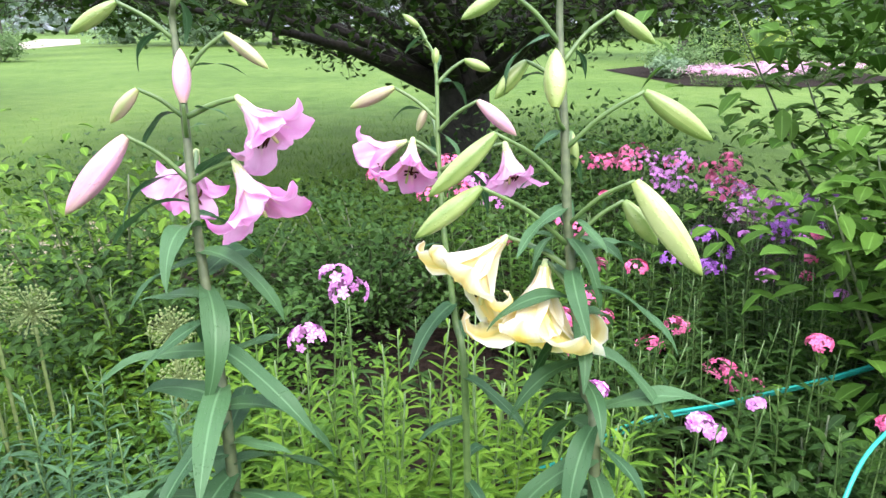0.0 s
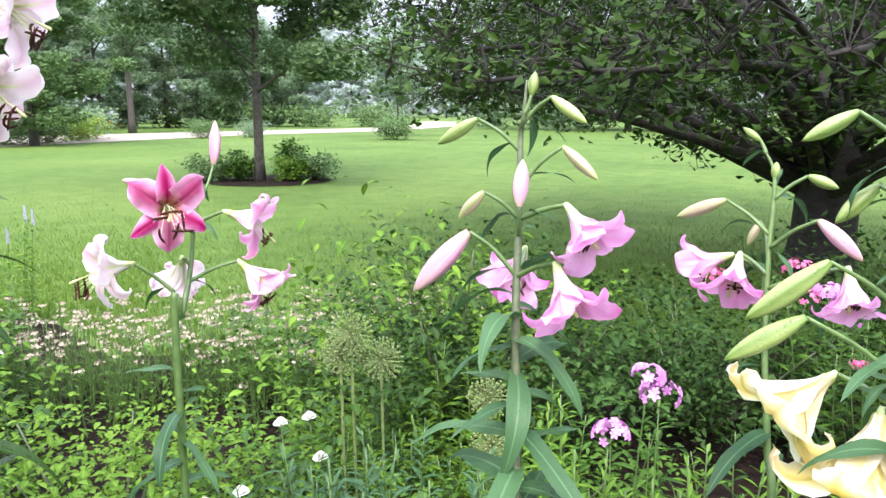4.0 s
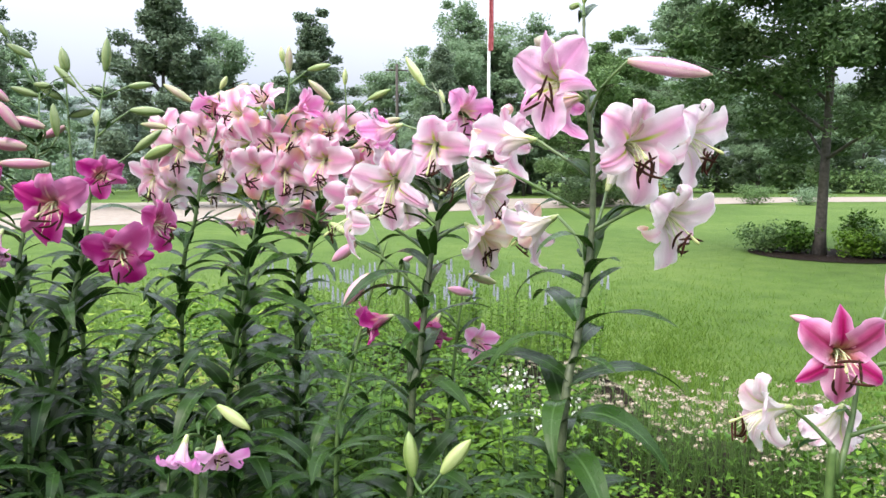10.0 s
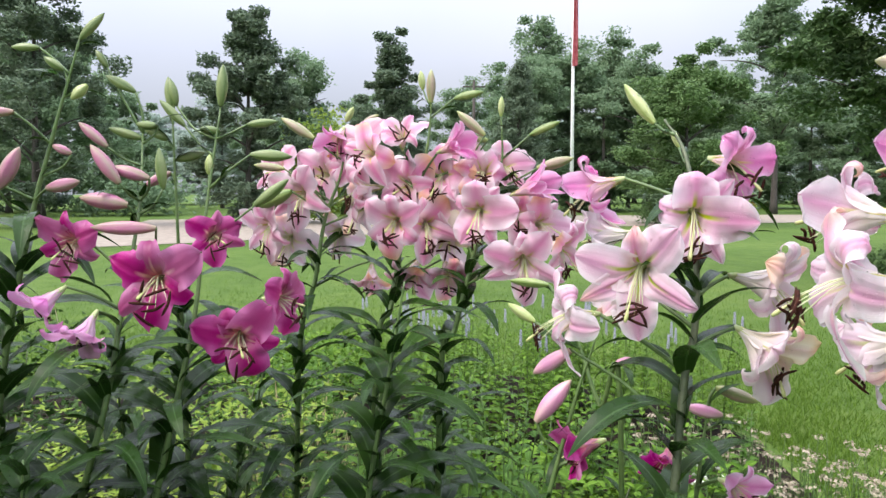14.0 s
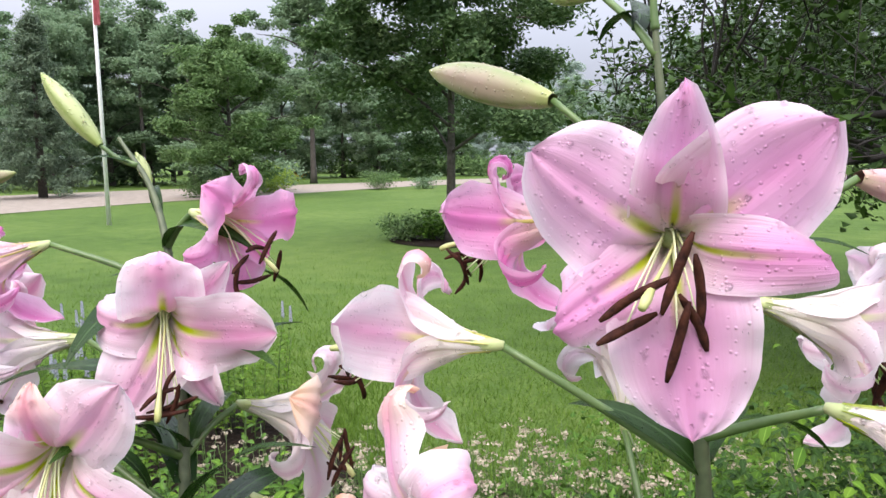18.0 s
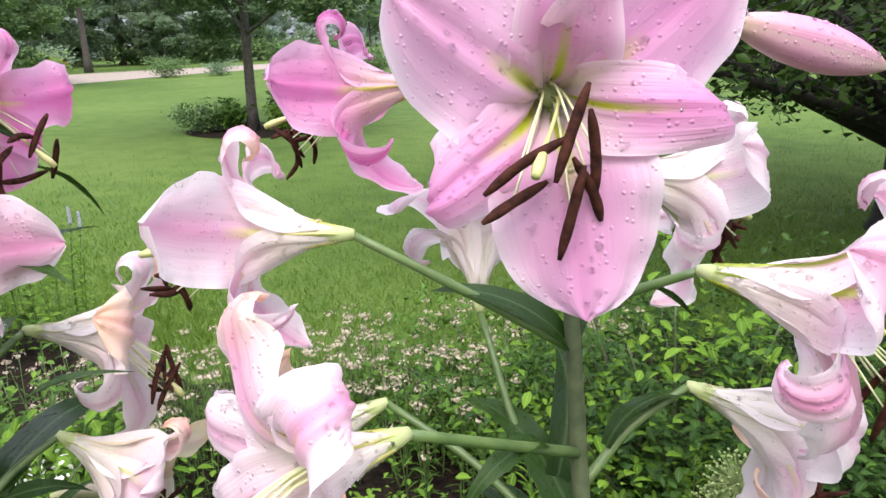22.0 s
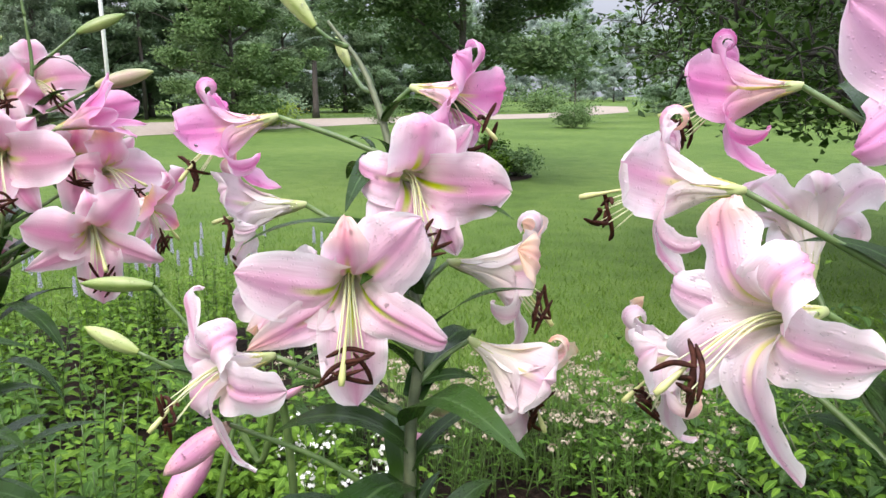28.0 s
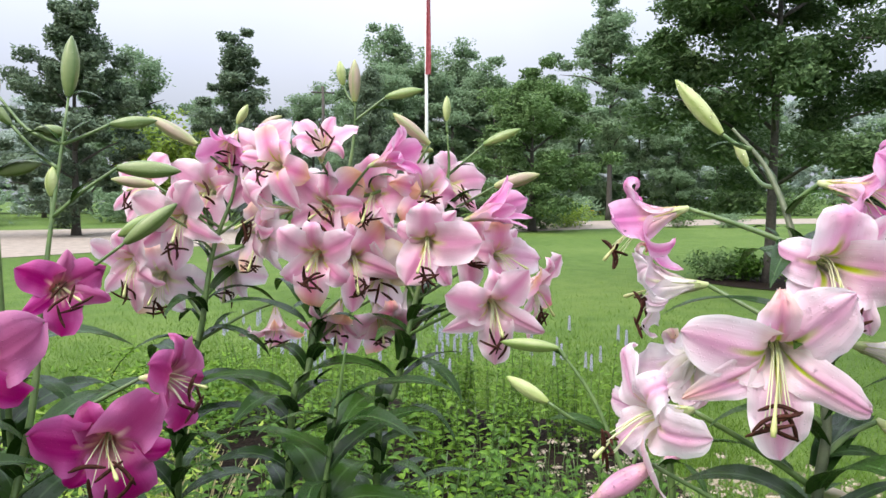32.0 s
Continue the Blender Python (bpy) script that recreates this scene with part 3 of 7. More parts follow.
# single flowers whose six tepals lie in a way of their own, clockwise from the top:
# broad or narrow, angle, length, width, flare, tip curl, where the curl begins, sideways bend
FORMS = {
    "hero": [("n", 4, 1.06, 1.25, 60, 80, 0.88, 0.0), ("b", 53, 1.12, 1.12, 72, 16, 0.74, 0.1), ("n", 77, 1.32, 1.05, 72, 170, 0.55, -0.4), ("b", 174, 1.15, 1.12, 65, 4, 0.7, 0.03), ("n", -112, 1.12, 1.3, 64, 230, 0.72, 0.3), ("b", -58, 1.05, 1.16, 72, 16, 0.74, -0.1)],
    "star_face": [("n", -3, 0.9, 1.15, 58, 130, 0.7, 0.0), ("b", 42, 1.0, 0.95, 66, 40, 0.74, 0.1), ("n", 112, 1.15, 1.05, 70, 110, 0.76, -0.2), ("b", 179, 1.08, 0.82, 64, 10, 0.7, 0.0), ("n", -117, 1.1, 1.05, 76, 20, 0.7, 0.1), ("b", -75, 1.06, 0.92, 76, 14, 0.7, -0.1)],
    "star": [("n", 3, 1.02, 1.05, 72, 60, 0.7, 0.05), ("b", 58, 1.0, 0.86, 76, 50, 0.68, 0.1), ("n", 116, 1.04, 1.0, 74, 80, 0.66, -0.1), ("b", 178, 0.98, 0.84, 72, 40, 0.7, 0.0), ("n", -118, 1.05, 1.0, 76, 70, 0.68, 0.1), ("b", -62, 1.0, 0.88, 78, 45, 0.66, -0.1)],
    "raised": [("b", -2, 0.95, 1.0, 60, 130, 0.72, 0.0), ("n", 46, 0.9, 1.2, 66, 40, 0.7, 0.1), ("b", 95, 1.08, 1.1, 72, 15, 0.75, 0.05), ("n", 150, 1.0, 1.1, 58, 70, 0.7, 0.0), ("b", -150, 0.95, 1.0, 56, 30, 0.7, 0.0), ("n", -80, 0.95, 1.3, 74, 150, 0.5, -0.2)],
    "scrolled": [("n", 10, 1.2, 0.95, 66, 300, 0.62, 0.0), ("b", 78, 1.08, 0.98, 32, 60, 0.76, 0.1), ("n", 134, 1.18, 1.0, 78, 190, 0.56, 0.0), ("b", -172, 1.2, 0.66, 96, 60, 0.6, -0.2), ("n", -105, 1.0, 1.0, 55, 220, 0.58, 0.0), ("b", -44, 1.05, 0.86, 58, 250, 0.64, 0.1)],
    "open_trumpet": [("n", 0, 1.12, 1.05, 50, 280, 0.64, 0.0), ("b", 62, 1.08, 0.86, 46, 140, 0.66, 0.1), ("n", 120, 1.12, 1.05, 58, 240, 0.58, 0.0), ("b", 180, 1.12, 0.86, 56, 110, 0.66, 0.0), ("n", -120, 1.12, 1.05, 58, 250, 0.58, 0.0), ("b", -60, 1.08, 0.86, 48, 150, 0.66, -0.1)],
    "sprawling": [("b", -26, 1.15, 0.74, 78, 150, 0.78, -0.15), ("n", 40, 1.2, 1.25, 98, 290, 0.5, 0.25), ("b", 104, 0.98, 0.9, 112, 50, 0.55, 0.1), ("n", 163, 1.3, 1.15, 92, 30, 0.6, 0.1), ("b", -135, 1.1, 0.74, 56, 120, 0.6, 0.0), ("n", -80, 1.05, 1.15, 50, 140, 0.66, 0.0)],
    "bell": [("n", 8, 1.0, 1.2, 26, 150, 0.62, 0.0), ("b", 66, 1.0, 1.0, 22, 120, 0.66, 0.1), ("n", 122, 1.05, 1.2, 34, 170, 0.6, 0.0), ("b", 184, 1.05, 1.0, 36, 130, 0.62, 0.0), ("n", -118, 1.05, 1.2, 32, 180, 0.6, 0.0), ("b", -58, 1.0, 1.0, 24, 110, 0.66, -0.1)],
    "trumpet": [("n", 0, 1.05, 1.2, 30, 260, 0.66, 0.0), ("b", 62, 1.0, 1.05, 24, 120, 0.72, 0.0), ("n", 120, 1.05, 1.2, 34, 220, 0.6, 0.0), ("b", 180, 1.05, 1.05, 30, 110, 0.7, 0.0), ("n", -120, 1.05, 1.2, 36, 240, 0.62, 0.0), ("b", -60, 1.0, 1.05, 28, 130, 0.7, 0.0)]}


def lily_flower(plant, seed, base, axis, size, kind, spin, opened=1.0, fine=False, label="", form=""):
    """A flower at its receptacle: six tepals, six stamens and a pistil."""
    rng = random.Random(seed)
    material, flare, curl, ruffle = KINDS[kind]
    m = Matrix.Translation(base) @ turn_to(axis, spin)
    rec = mesh_from("receptacle", *tube([(0, 0, -0.008), (0, 0, 0), (0, 0, 0.012), (0, 0, 0.022)], [0.003, 0.005, 0.006, 0.0035], 10))
    flower = part_mesh("flower", rec, M_TUBE, plant, label, m)
    along, across = (26, 16) if fine else (16, 10)
    petals = []
    early = -0.06 if kind in ("pink", "blush") else (0.1 if kind == "scroll" else 0.0)
    slim = {"orchid": 0.86, "star": 1.05, "yellow": 1.35, "magenta": 1.12}.get(kind, 1.0)
    for k in range(6):
        inner = k % 2 == 0
        length = size * (0.65 if inner else 0.67) * rng.uniform(0.95, 1.05)
        width = size * slim * (0.315 if inner else 0.185) * rng.uniform(0.92, 1.08)
        at = pose(0, 0, 0.002 if inner else 0.0, 0, 0, 60 * k + rng.uniform(-7, 7))
        geo = petal_geo(rng, length, width, flare * opened * rng.uniform(0.85, 1.12), curl * opened * (rng.uniform(0.45, 1.25) if inner else rng.uniform(1.1, 2.3)), ruffle * (1.0 if inner else 0.7), along, across, 0.56 if inner else 0.42, 0.45 if inner else 0.6, early)
        if form:
            shape, turn, ln, wd, fl, cu, onset, lean = FORMS[form][k]
            inner = shape == "b"
            free = 1.0 if fine else 3.0
            at = pose(0, 0, 0.002 if inner else 0.0, 0, 0, 90 - turn - spin + free * rng.uniform(-3, 3))
            geo = petal_geo(rng, size * 0.6 * ln, size * slim * (0.345 if inner else 0.2) * wd, fl + free * rng.uniform(-2, 2), cu + free * rng.uniform(-6, 6), ruffle * (0.8 if inner else 0.6), along, across, 0.52 if inner else 0.42, 0.3 if inner else 0.5, 0.0, lean, onset)
        tint = P_SPENT if kind == "spent" and k in (1, 2) else (P_BLUSH if kind == "spent" else material)
        me = mesh_from("petal", *geo)
        part_mesh("petal", me, tint, flower, "", at)
        petals.append((me, at))
    if fine:
        rain_on(flower, rng, petals, 52)
    if opened < 0.35:
        return flower
    reach = size * (0.32 if kind in ("yellow", "orchid") else {"hero": 0.4, "star_face": 0.42, "scrolled": 0.56, "sprawling": 0.54}.get(form, 0.46))
    hang = (turn_to(axis, spin).to_3x3().inverted() @ Vector((0, 0, -1)))
    hang.z = 0
    hang = hang * size * (0.25 if form in ("star_face", "raised") else 0.15)
    # old stamens draw together and their anthers shrivel
    loose = 1.0 if form in ("hero", "star") or not form else 0.5
    tips = []
    for k in range(6):
        a = radians(60 * k + 30 + rng.uniform(-12, 12))
        sp = rng.uniform(0.07, 0.17) * size * loose
        pts = smooth_path([(0.004 * math.cos(a), 0.004 * math.sin(a), 0.008), (0.3 * sp * math.cos(a), 0.3 * sp * math.sin(a), reach * 0.5), (sp * math.cos(a) + hang.x, sp * math.sin(a) + hang.y, reach * rng.uniform(0.86, 1.02))], 8)
        part_mesh("filament", mesh_from("filament", *tube(pts, [size * (0.005 - 0.0024 * i / 8) for i in range(9)], 6)), M_FILAMENT, flower)
        tips.append((pts[-1], a))
    for tip, a in tips:
        half = size * rng.uniform(0.085, 0.112) * (1.0 if kind not in ("yellow", "orchid") else 0.6)
        ta = rng.uniform(0, 6.28)
        tang = (Vector((math.cos(ta), math.sin(ta), rng.uniform(-0.5, 0.5))) + hang * (6 if loose == 1.0 else 9 / size * 0.15)).normalized()
        bow = Vector((math.cos(a), math.sin(a), -0.6)) * half * (rng.uniform(0.02, 0.26) if loose == 1.0 else rng.uniform(0.12, 0.4))
        pts = smooth_path([tip - tang * half - bow, tip, tip + tang * half - bow], 8)
        part_mesh("anther", mesh_from("anther", *tube(pts, [size * w * (0.9 if loose == 1.0 else 0.72) for w in (0.006, 0.0115, 0.0142, 0.0148, 0.0138, 0.0148, 0.0142, 0.0115, 0.006)], 7)), M_ANTHER, flower)
    a = rng.uniform(0, 6.28)
    pts = smooth_path([(0, 0, 0.01), (0, 0, reach * 0.6), (0.07 * size * math.cos(a) + hang.x * 0.8, 0.07 * size * math.sin(a) + hang.y * 0.8, reach * 1.1)], 8)
    pts.append(pts[-1] + (pts[-1] - pts[-2]).normalized() * 0.006)
    part_mesh("pistil", mesh_from("pistil", *tube(pts, [size * w for w in (0.008, 0.005, 0.0045, 0.0045, 0.0045, 0.0045, 0.005, 0.008, 0.015, 0.011)], 8)), M_PISTIL, flower)
    return flower


def bud(plant, seed, base, tip, kind, fat=0.13, fine=False):
    rng = random.Random(seed)
    base, tip = Vector(base), Vector(tip)
    length = (tip - base).length
    m = Matrix.Translation(base) @ turn_to(tip - base, rng.uniform(0, 360))
    material = {"green": M_BUDGREEN, "dull": M_BUDDULL, "cream": M_BUDPALE, "pink": M_BUDPINK, "rose": M_BUDROSE, "dusk": M_BUDDUSK}[kind]
    me = mesh_from("bud", *bud_geo(rng, length, length * fat, rng.uniform(-0.04, 0.05)))
    ob = part_mesh("bud", me, material, plant, "", m)
    if fine:
        rain_on(ob, rng, [(me, Matrix.Identity(4))], 70)
    return ob


def pedicel(plant, start, end, axis=None, radius=0.0028):
    """The short stalk from the stem to a flower or bud, which it meets along its axis."""
    a, b = Vector(start), Vector(end)
    if axis is None:
        mid = a.lerp(b, 0.5) + Vector((0, 0, 0.006))
    else:
        mid = a.lerp(b, 0.58) - Vector(axis).normalized() * (b - a).length * 0.1 - Vector((0, 0, 0.05 * (b - a).length))
    part_mesh("flower_stalk", mesh_from("flower_stalk", *tube(smooth_path([a, mid, b], 8), [radius * 1.25 - radius * 0.35 * i / 8 for i in range(9)], 8)), M_STEM, plant)


def nearest_on(path, p, drop=0.05):
    """The point of a stem from which a stalk to p would branch."""
    near = min(path, key=lambda q: (q - Vector(p)).length)
    out = math.hypot(near.x - p[0], near.y - p[1])
    want = Vector((near.x, near.y, p[2] - drop * 0.4 - 0.55 * out))
    return min(path, key=lambda q: (q - want).length + 0.6 * abs(q.z - want.z))


def bract(plant, rng, start, toward, kind, scale):
    """The small leaf under a flower stalk."""
    d = Vector(toward) - Vector(start)
    a = math.degrees(math.atan2(d.y, d.x)) + rng.uniform(-35, 35)
    at = Vector(start).lerp(Vector(toward), rng.uniform(0, 0.35))
    me = lily_leaf_meshes(kind)[rng.randrange(8)]
    part_mesh("leaf", me, None, plant, "", Matrix.Translation(at) @ pose(0, 0, 0, rng.uniform(-25, 25), rng.uniform(-30, 20), a) @ Matrix.Diagonal((scale, scale, scale, 1)))


def lily(seed, label, stem, flowers=(), buds=(), leaves=(0.05, 1.2, 34, "dark", 1.0), radius=0.0065, group="lilies in the border", fine=False, dusky=False):
    """stem: points from the ground up. flowers: (x, y, z, axis azimuth, axis elevation, size, kind, spin, opened, and maybe a form). buds: (base, tip, kind, fat)."""
    rng = random.Random(seed)
    base = Vector((stem[0][0], stem[0][1], 0))
    plant = thing("lily", base, label, "lily", group)
    loc = [Vector(p) - base for p in stem]
    path = smooth_path(loc, 40)
    top = len(path) - 1
    part_mesh("stem", mesh_from("stem", *tube(path, [radius * (1.15 - 0.7 * i / top - 0.2 * (i / top) ** 4) for i in range(top + 1)], 10)), M_STEMDARK if dusky else M_STEM, plant)
    for k, (x, y, z, az, el, size, kind, spin, opened, *form) in enumerate(flowers):
        p = Vector((x, y, z)) - base
        ax = Vector((math.cos(radians(el)) * math.cos(radians(az)), math.cos(radians(el)) * math.sin(radians(az)), math.sin(radians(el))))
        lily_flower(plant, seed * 100 + k, p, ax, size, kind, spin, opened, fine, form=form[0] if form else "")
        q = nearest_on(path, p - ax * 0.03, 0.05)
        pedicel(plant, q, p - ax * 0.006, ax)
        bract(plant, rng, q, p - ax * 0.03, leaves[3], 0.34 + 0.11 * (k % 3))
    for k, (b0, b1, kind, fat) in enumerate(buds):
        b0, b1 = Vector(b0) - base, Vector(b1) - base
        bud(plant, seed * 100 + 50 + k, b0, b1, kind, fat, fine)
        q = nearest_on(path, b0, 0.04)
        pedicel(plant, q, b0, b1 - b0, 0.0024)
        bract(plant, rng, q, b0, leaves[3], 0.28 + 0.1 * (k % 3))
    z0, z1, count, kind, scale = leaves
    meshes = lily_leaf_meshes(kind)
    ang = rng.uniform(0, 360)
    count = int(count * {"dark": 1.5, "light": 1.5, "low": 1.9}[kind])
    for i in range(count):
        z = z0 + (z1 - z0) * (i + rng.uniform(0, 0.7)) / count
        q = min(path, key=lambda p: abs(p.z - z))
        ang += 137.5 + rng.uniform(-18, 18)
        f = (z - z0) / max(z1 - z0, 0.01)
        sc = scale * (1.08 - 0.16 * f - 0.2 * f * f * f) * rng.uniform(0.85, 1.12)
        me = meshes[rng.randrange(8)]
        part_mesh("leaf", me, None, plant, "", Matrix.Translation((q.x, q.y, z)) @ pose(0, 0, 0, rng.uniform(-14, 14), rng.uniform(-14, 16), ang) @ Matrix.Diagonal((sc, sc, sc, 1)))
    return plant


# ---- foliage helpers ----
def leaf_cloud(name, points, size, material, parent, seed, flat=0.5, ratio=0.55, label="", kind="stuff"):
    """Many small folded leaves at the given points, as one mesh."""
    rng = np.random.default_rng(seed)
    p = np.asarray(points, float)
    n = len(p)
    az = rng.uniform(0, 2 * np.pi, n)
    el = rng.normal(-0.25, flat, n)
    roll = rng.normal(0, 0.6, n)
    s = size * rng.uniform(0.6, 1.3, n)
    d = np.stack([np.cos(el) * np.cos(az), np.cos(el) * np.sin(az), np.sin(el)], 1)
    side = np.stack([-np.sin(az), np.cos(az), 0 * az], 1)
    up = np.cross(d, side)
    side = np.cos(roll)[:, None] * side + np.sin(roll)[:, None] * up
    up = np.cross(d, side)
    w = s * ratio * 0.5
    base, tip = p - d * s[:, None] * 0.5, p + d * s[:, None] * 0.5 + up * (s * 0.12)[:, None]
    mid = p - 0.1 * d * s[:, None]
    lft, rgt = mid + side * w[:, None] - up * (w * 0.5)[:, None], mid - side * w[:, None] - up * (w * 0.5)[:, None]
    verts = np.stack([base, rgt, tip, lft], 1).reshape(-1, 3)
    me = bpy.data.meshes.new(name)
    k = np.arange(n)[:, None] * 4
    faces = np.concatenate([k + [0, 1, 2], k + [0, 2, 3]], 1).reshape(-1, 3)
    me.vertices.add(n * 4)
    me.vertices.foreach_set("co", verts.astype(np.float32).ravel())
    me.loops.add(n * 6)
    me.loops.foreach_set("vertex_index", faces.astype(np.int32).ravel())
    me.polygons.add(n * 2)
    me.polygons.foreach_set("loop_start", np.arange(0, n * 6, 3, dtype=np.int32))
    lay = me.uv_layers.new(name="UVMap")
    uv = np.tile(np.array([(0.5, 0), (1, 0.4), (0.5, 1), (0.5, 0), (0.5, 1), (0, 0.4)], np.float32), (n, 1))
    lay.data.foreach_set("uv", uv.ravel())
    me.update(calc_edges=True)
    me.validate()
    me.materials.append(material)
    ob = part_mesh(name, me, None, parent, label)
    return tagged(ob, kind=kind)


def clumps(rng, centres, spread, each):
    out = []
    for c in centres:
        w = rng.uniform(0.6, 1.35)
        out.append(np.clip(rng.normal(0, 1, (each, 3)), -1.7, 1.7) * (spread * w, spread * w, spread * w * 0.6) + np.asarray(c))
    return np.concatenate(out)


def tree(seed, base, height, radius, trunk, leaves, size, leaf_mat, bark, label, category="tree", lowest=0.3, shape=1.0, group="", limbs=9, name="tree"):
    """A tapered trunk with limbs and a crown of leaf clumps with gaps."""
    rng = np.random.default_rng(seed)
    t = thing(name, base, label, category, group)
    lean = rng.normal(0, 0.02, 2) * height
    path = smooth_path([(0, 0, -0.05), (lean[0] * 0.3, lean[1] * 0.3, height * 0.35), (lean[0], lean[1], height * 0.92)], 14)
    part_mesh("trunk", mesh_from("trunk", *tube(path, [trunk * (1.35 if i == 0 else 1.05 - i / 15.5) for i in range(15)], 12)), bark, t)
    cen = []
    z0 = height * lowest
    for k in range(limbs):
        f = (k + 0.5) / limbs
        z = z0 + (height * 0.9 - z0) * f
        q = min(path, key=lambda p: abs(p.z - z))
        a = k * 2.4 + rng.uniform(-0.4, 0.4)
        reach = radius * (math.sin(math.pi * min(1, 0.22 + 0.78 * f) ** shape)) * rng.uniform(0.75, 1.05)
        rise = reach * rng.uniform(0.1, 0.6)
        end = Vector((q.x + reach * math.cos(a), q.y + reach * math.sin(a), z + rise))
        mid = Vector(q).lerp(end, 0.5) + Vector((0, 0, reach * 0.08))
        lp = smooth_path([q, mid, end], 8)
        part_mesh("limb", mesh_from("limb", *tube(lp, [trunk * 0.36 * (1.05 - i / 9) for i in range(9)], 7)), bark, t)
        for i in (3, 5, 6, 8, 8) if limbs > 12 else (2, 3, 4, 5, 6, 7, 8, 8, 8):
            cen.append(lp[i] + Vector(rng.normal(0, 1, 3)) * radius * (0.15 if limbs > 12 else 0.24))
    for z in np.linspace(height * 0.6, height * 0.97, 6):
        cen.append(Vector((lean[0], lean[1], z)) + Vector(rng.normal(0, 1, 3)) * radius * 0.12)
    pts = clumps(rng, cen, radius * 0.092, max(8, leaves // len(cen)))
    leaf_cloud("crown", pts, size, leaf_mat, t, seed)
    return t


def conifer(seed, base, height, radius, leaves, size, leaf_mat, label, group=""):
    rng = np.random.default_rng(seed)
    t = thing("conifer", base, label, "tree", group)
    part_mesh("trunk", mesh_from("trunk", *tube([(0, 0, -0.05), (0, 0, height * 0.5), (0, 0, height * 0.96)], [radius * 0.09, radius * 0.05, 0.02], 10)), M_BARKGREY, t)
    cen = []
    for k in range(70):
        f = (k / 70) ** 1.15
        r = radius * (1 - f) ** 0.75 * rng.uniform(0.72, 1.08)
        a = k * 2.4
        for g in (0.45, 0.75, 0.98):
            cen.append((r * g * math.cos(a), r * g * math.sin(a), height * (0.07 + 0.92 * f) + rng.uniform(-0.15, 0.15) * radius))
    leaf_cloud("crown", clumps(rng, cen, radius * 0.085, max(6, leaves // len(cen))), size, leaf_mat, t, seed, 0.7, 0.4)
    return t


def leaf_batch(name, bases, ways, lengths, ratio, droop, material, parent, seed, label=""):
    """Lance-shaped arching leaves, one for each base and way, as one mesh."""
    rng = np.random.default_rng(seed)
    b, d = np.asarray(bases, float), np.asarray(ways, float)
    d /= np.linalg.norm(d, axis=1)[:, None]
    ln = np.asarray(lengths, float)
    side = np.cross(d, (0, 0, 1.0)) + rng.normal(0, 0.12, d.shape)
    side /= np.linalg.norm(side, axis=1)[:, None] + 1e-9
    up = np.cross(side, d)
    rows = []
    for s, w in ((0.0, 0.12), (0.28, 0.85), (0.55, 1.0), (0.8, 0.62), (1.0, 0.04)):
        c = b + d * (ln * s)[:, None] - np.array((0, 0, 1.0)) * (droop * ln * s * s)[:, None]
        h = (ln * ratio * 0.5 * w)[:, None]
        lift = up * h * 0.35
        rows += [c - side * h + lift, c, c + side * h + lift]
    verts = np.stack(rows, 1).reshape(-1, 3)
    n = len(b)
    quad = []
    for r in range(4):
        for c in range(2):
            a = r * 3 + c
            quad.append((a, a + 1, a + 4, a + 3))
    quad = np.array(quad)
    faces = (np.arange(n)[:, None, None] * 15 + quad[None]).reshape(-1, 4)
    me = bpy.data.meshes.new(name)
    me.vertices.add(n * 15)
    me.vertices.foreach_set("co", verts.astype(np.float32).ravel())
    me.loops.add(len(faces) * 4)
    me.loops.foreach_set("vertex_index", faces.astype(np.int32).ravel())
    me.polygons.add(len(faces))
    me.polygons.foreach_set("loop_start", np.arange(0, len(faces) * 4, 4, dtype=np.int32))
    uv1 = np.array([(x, y) for y in (0, 0.28, 0.55, 0.8, 1) for x in (0, 0.5, 1)], np.float32)
    me.uv_layers.new(name="UVMap").data.foreach_set("uv", np.tile(uv1[quad.ravel()], (n, 1)).ravel())
    me.update(calc_edges=True)
    me.validate()
    me.shade_smooth()
    me.materials.append(material)
    return tagged(part_mesh(name, me, None, parent, label), kind="stuff")


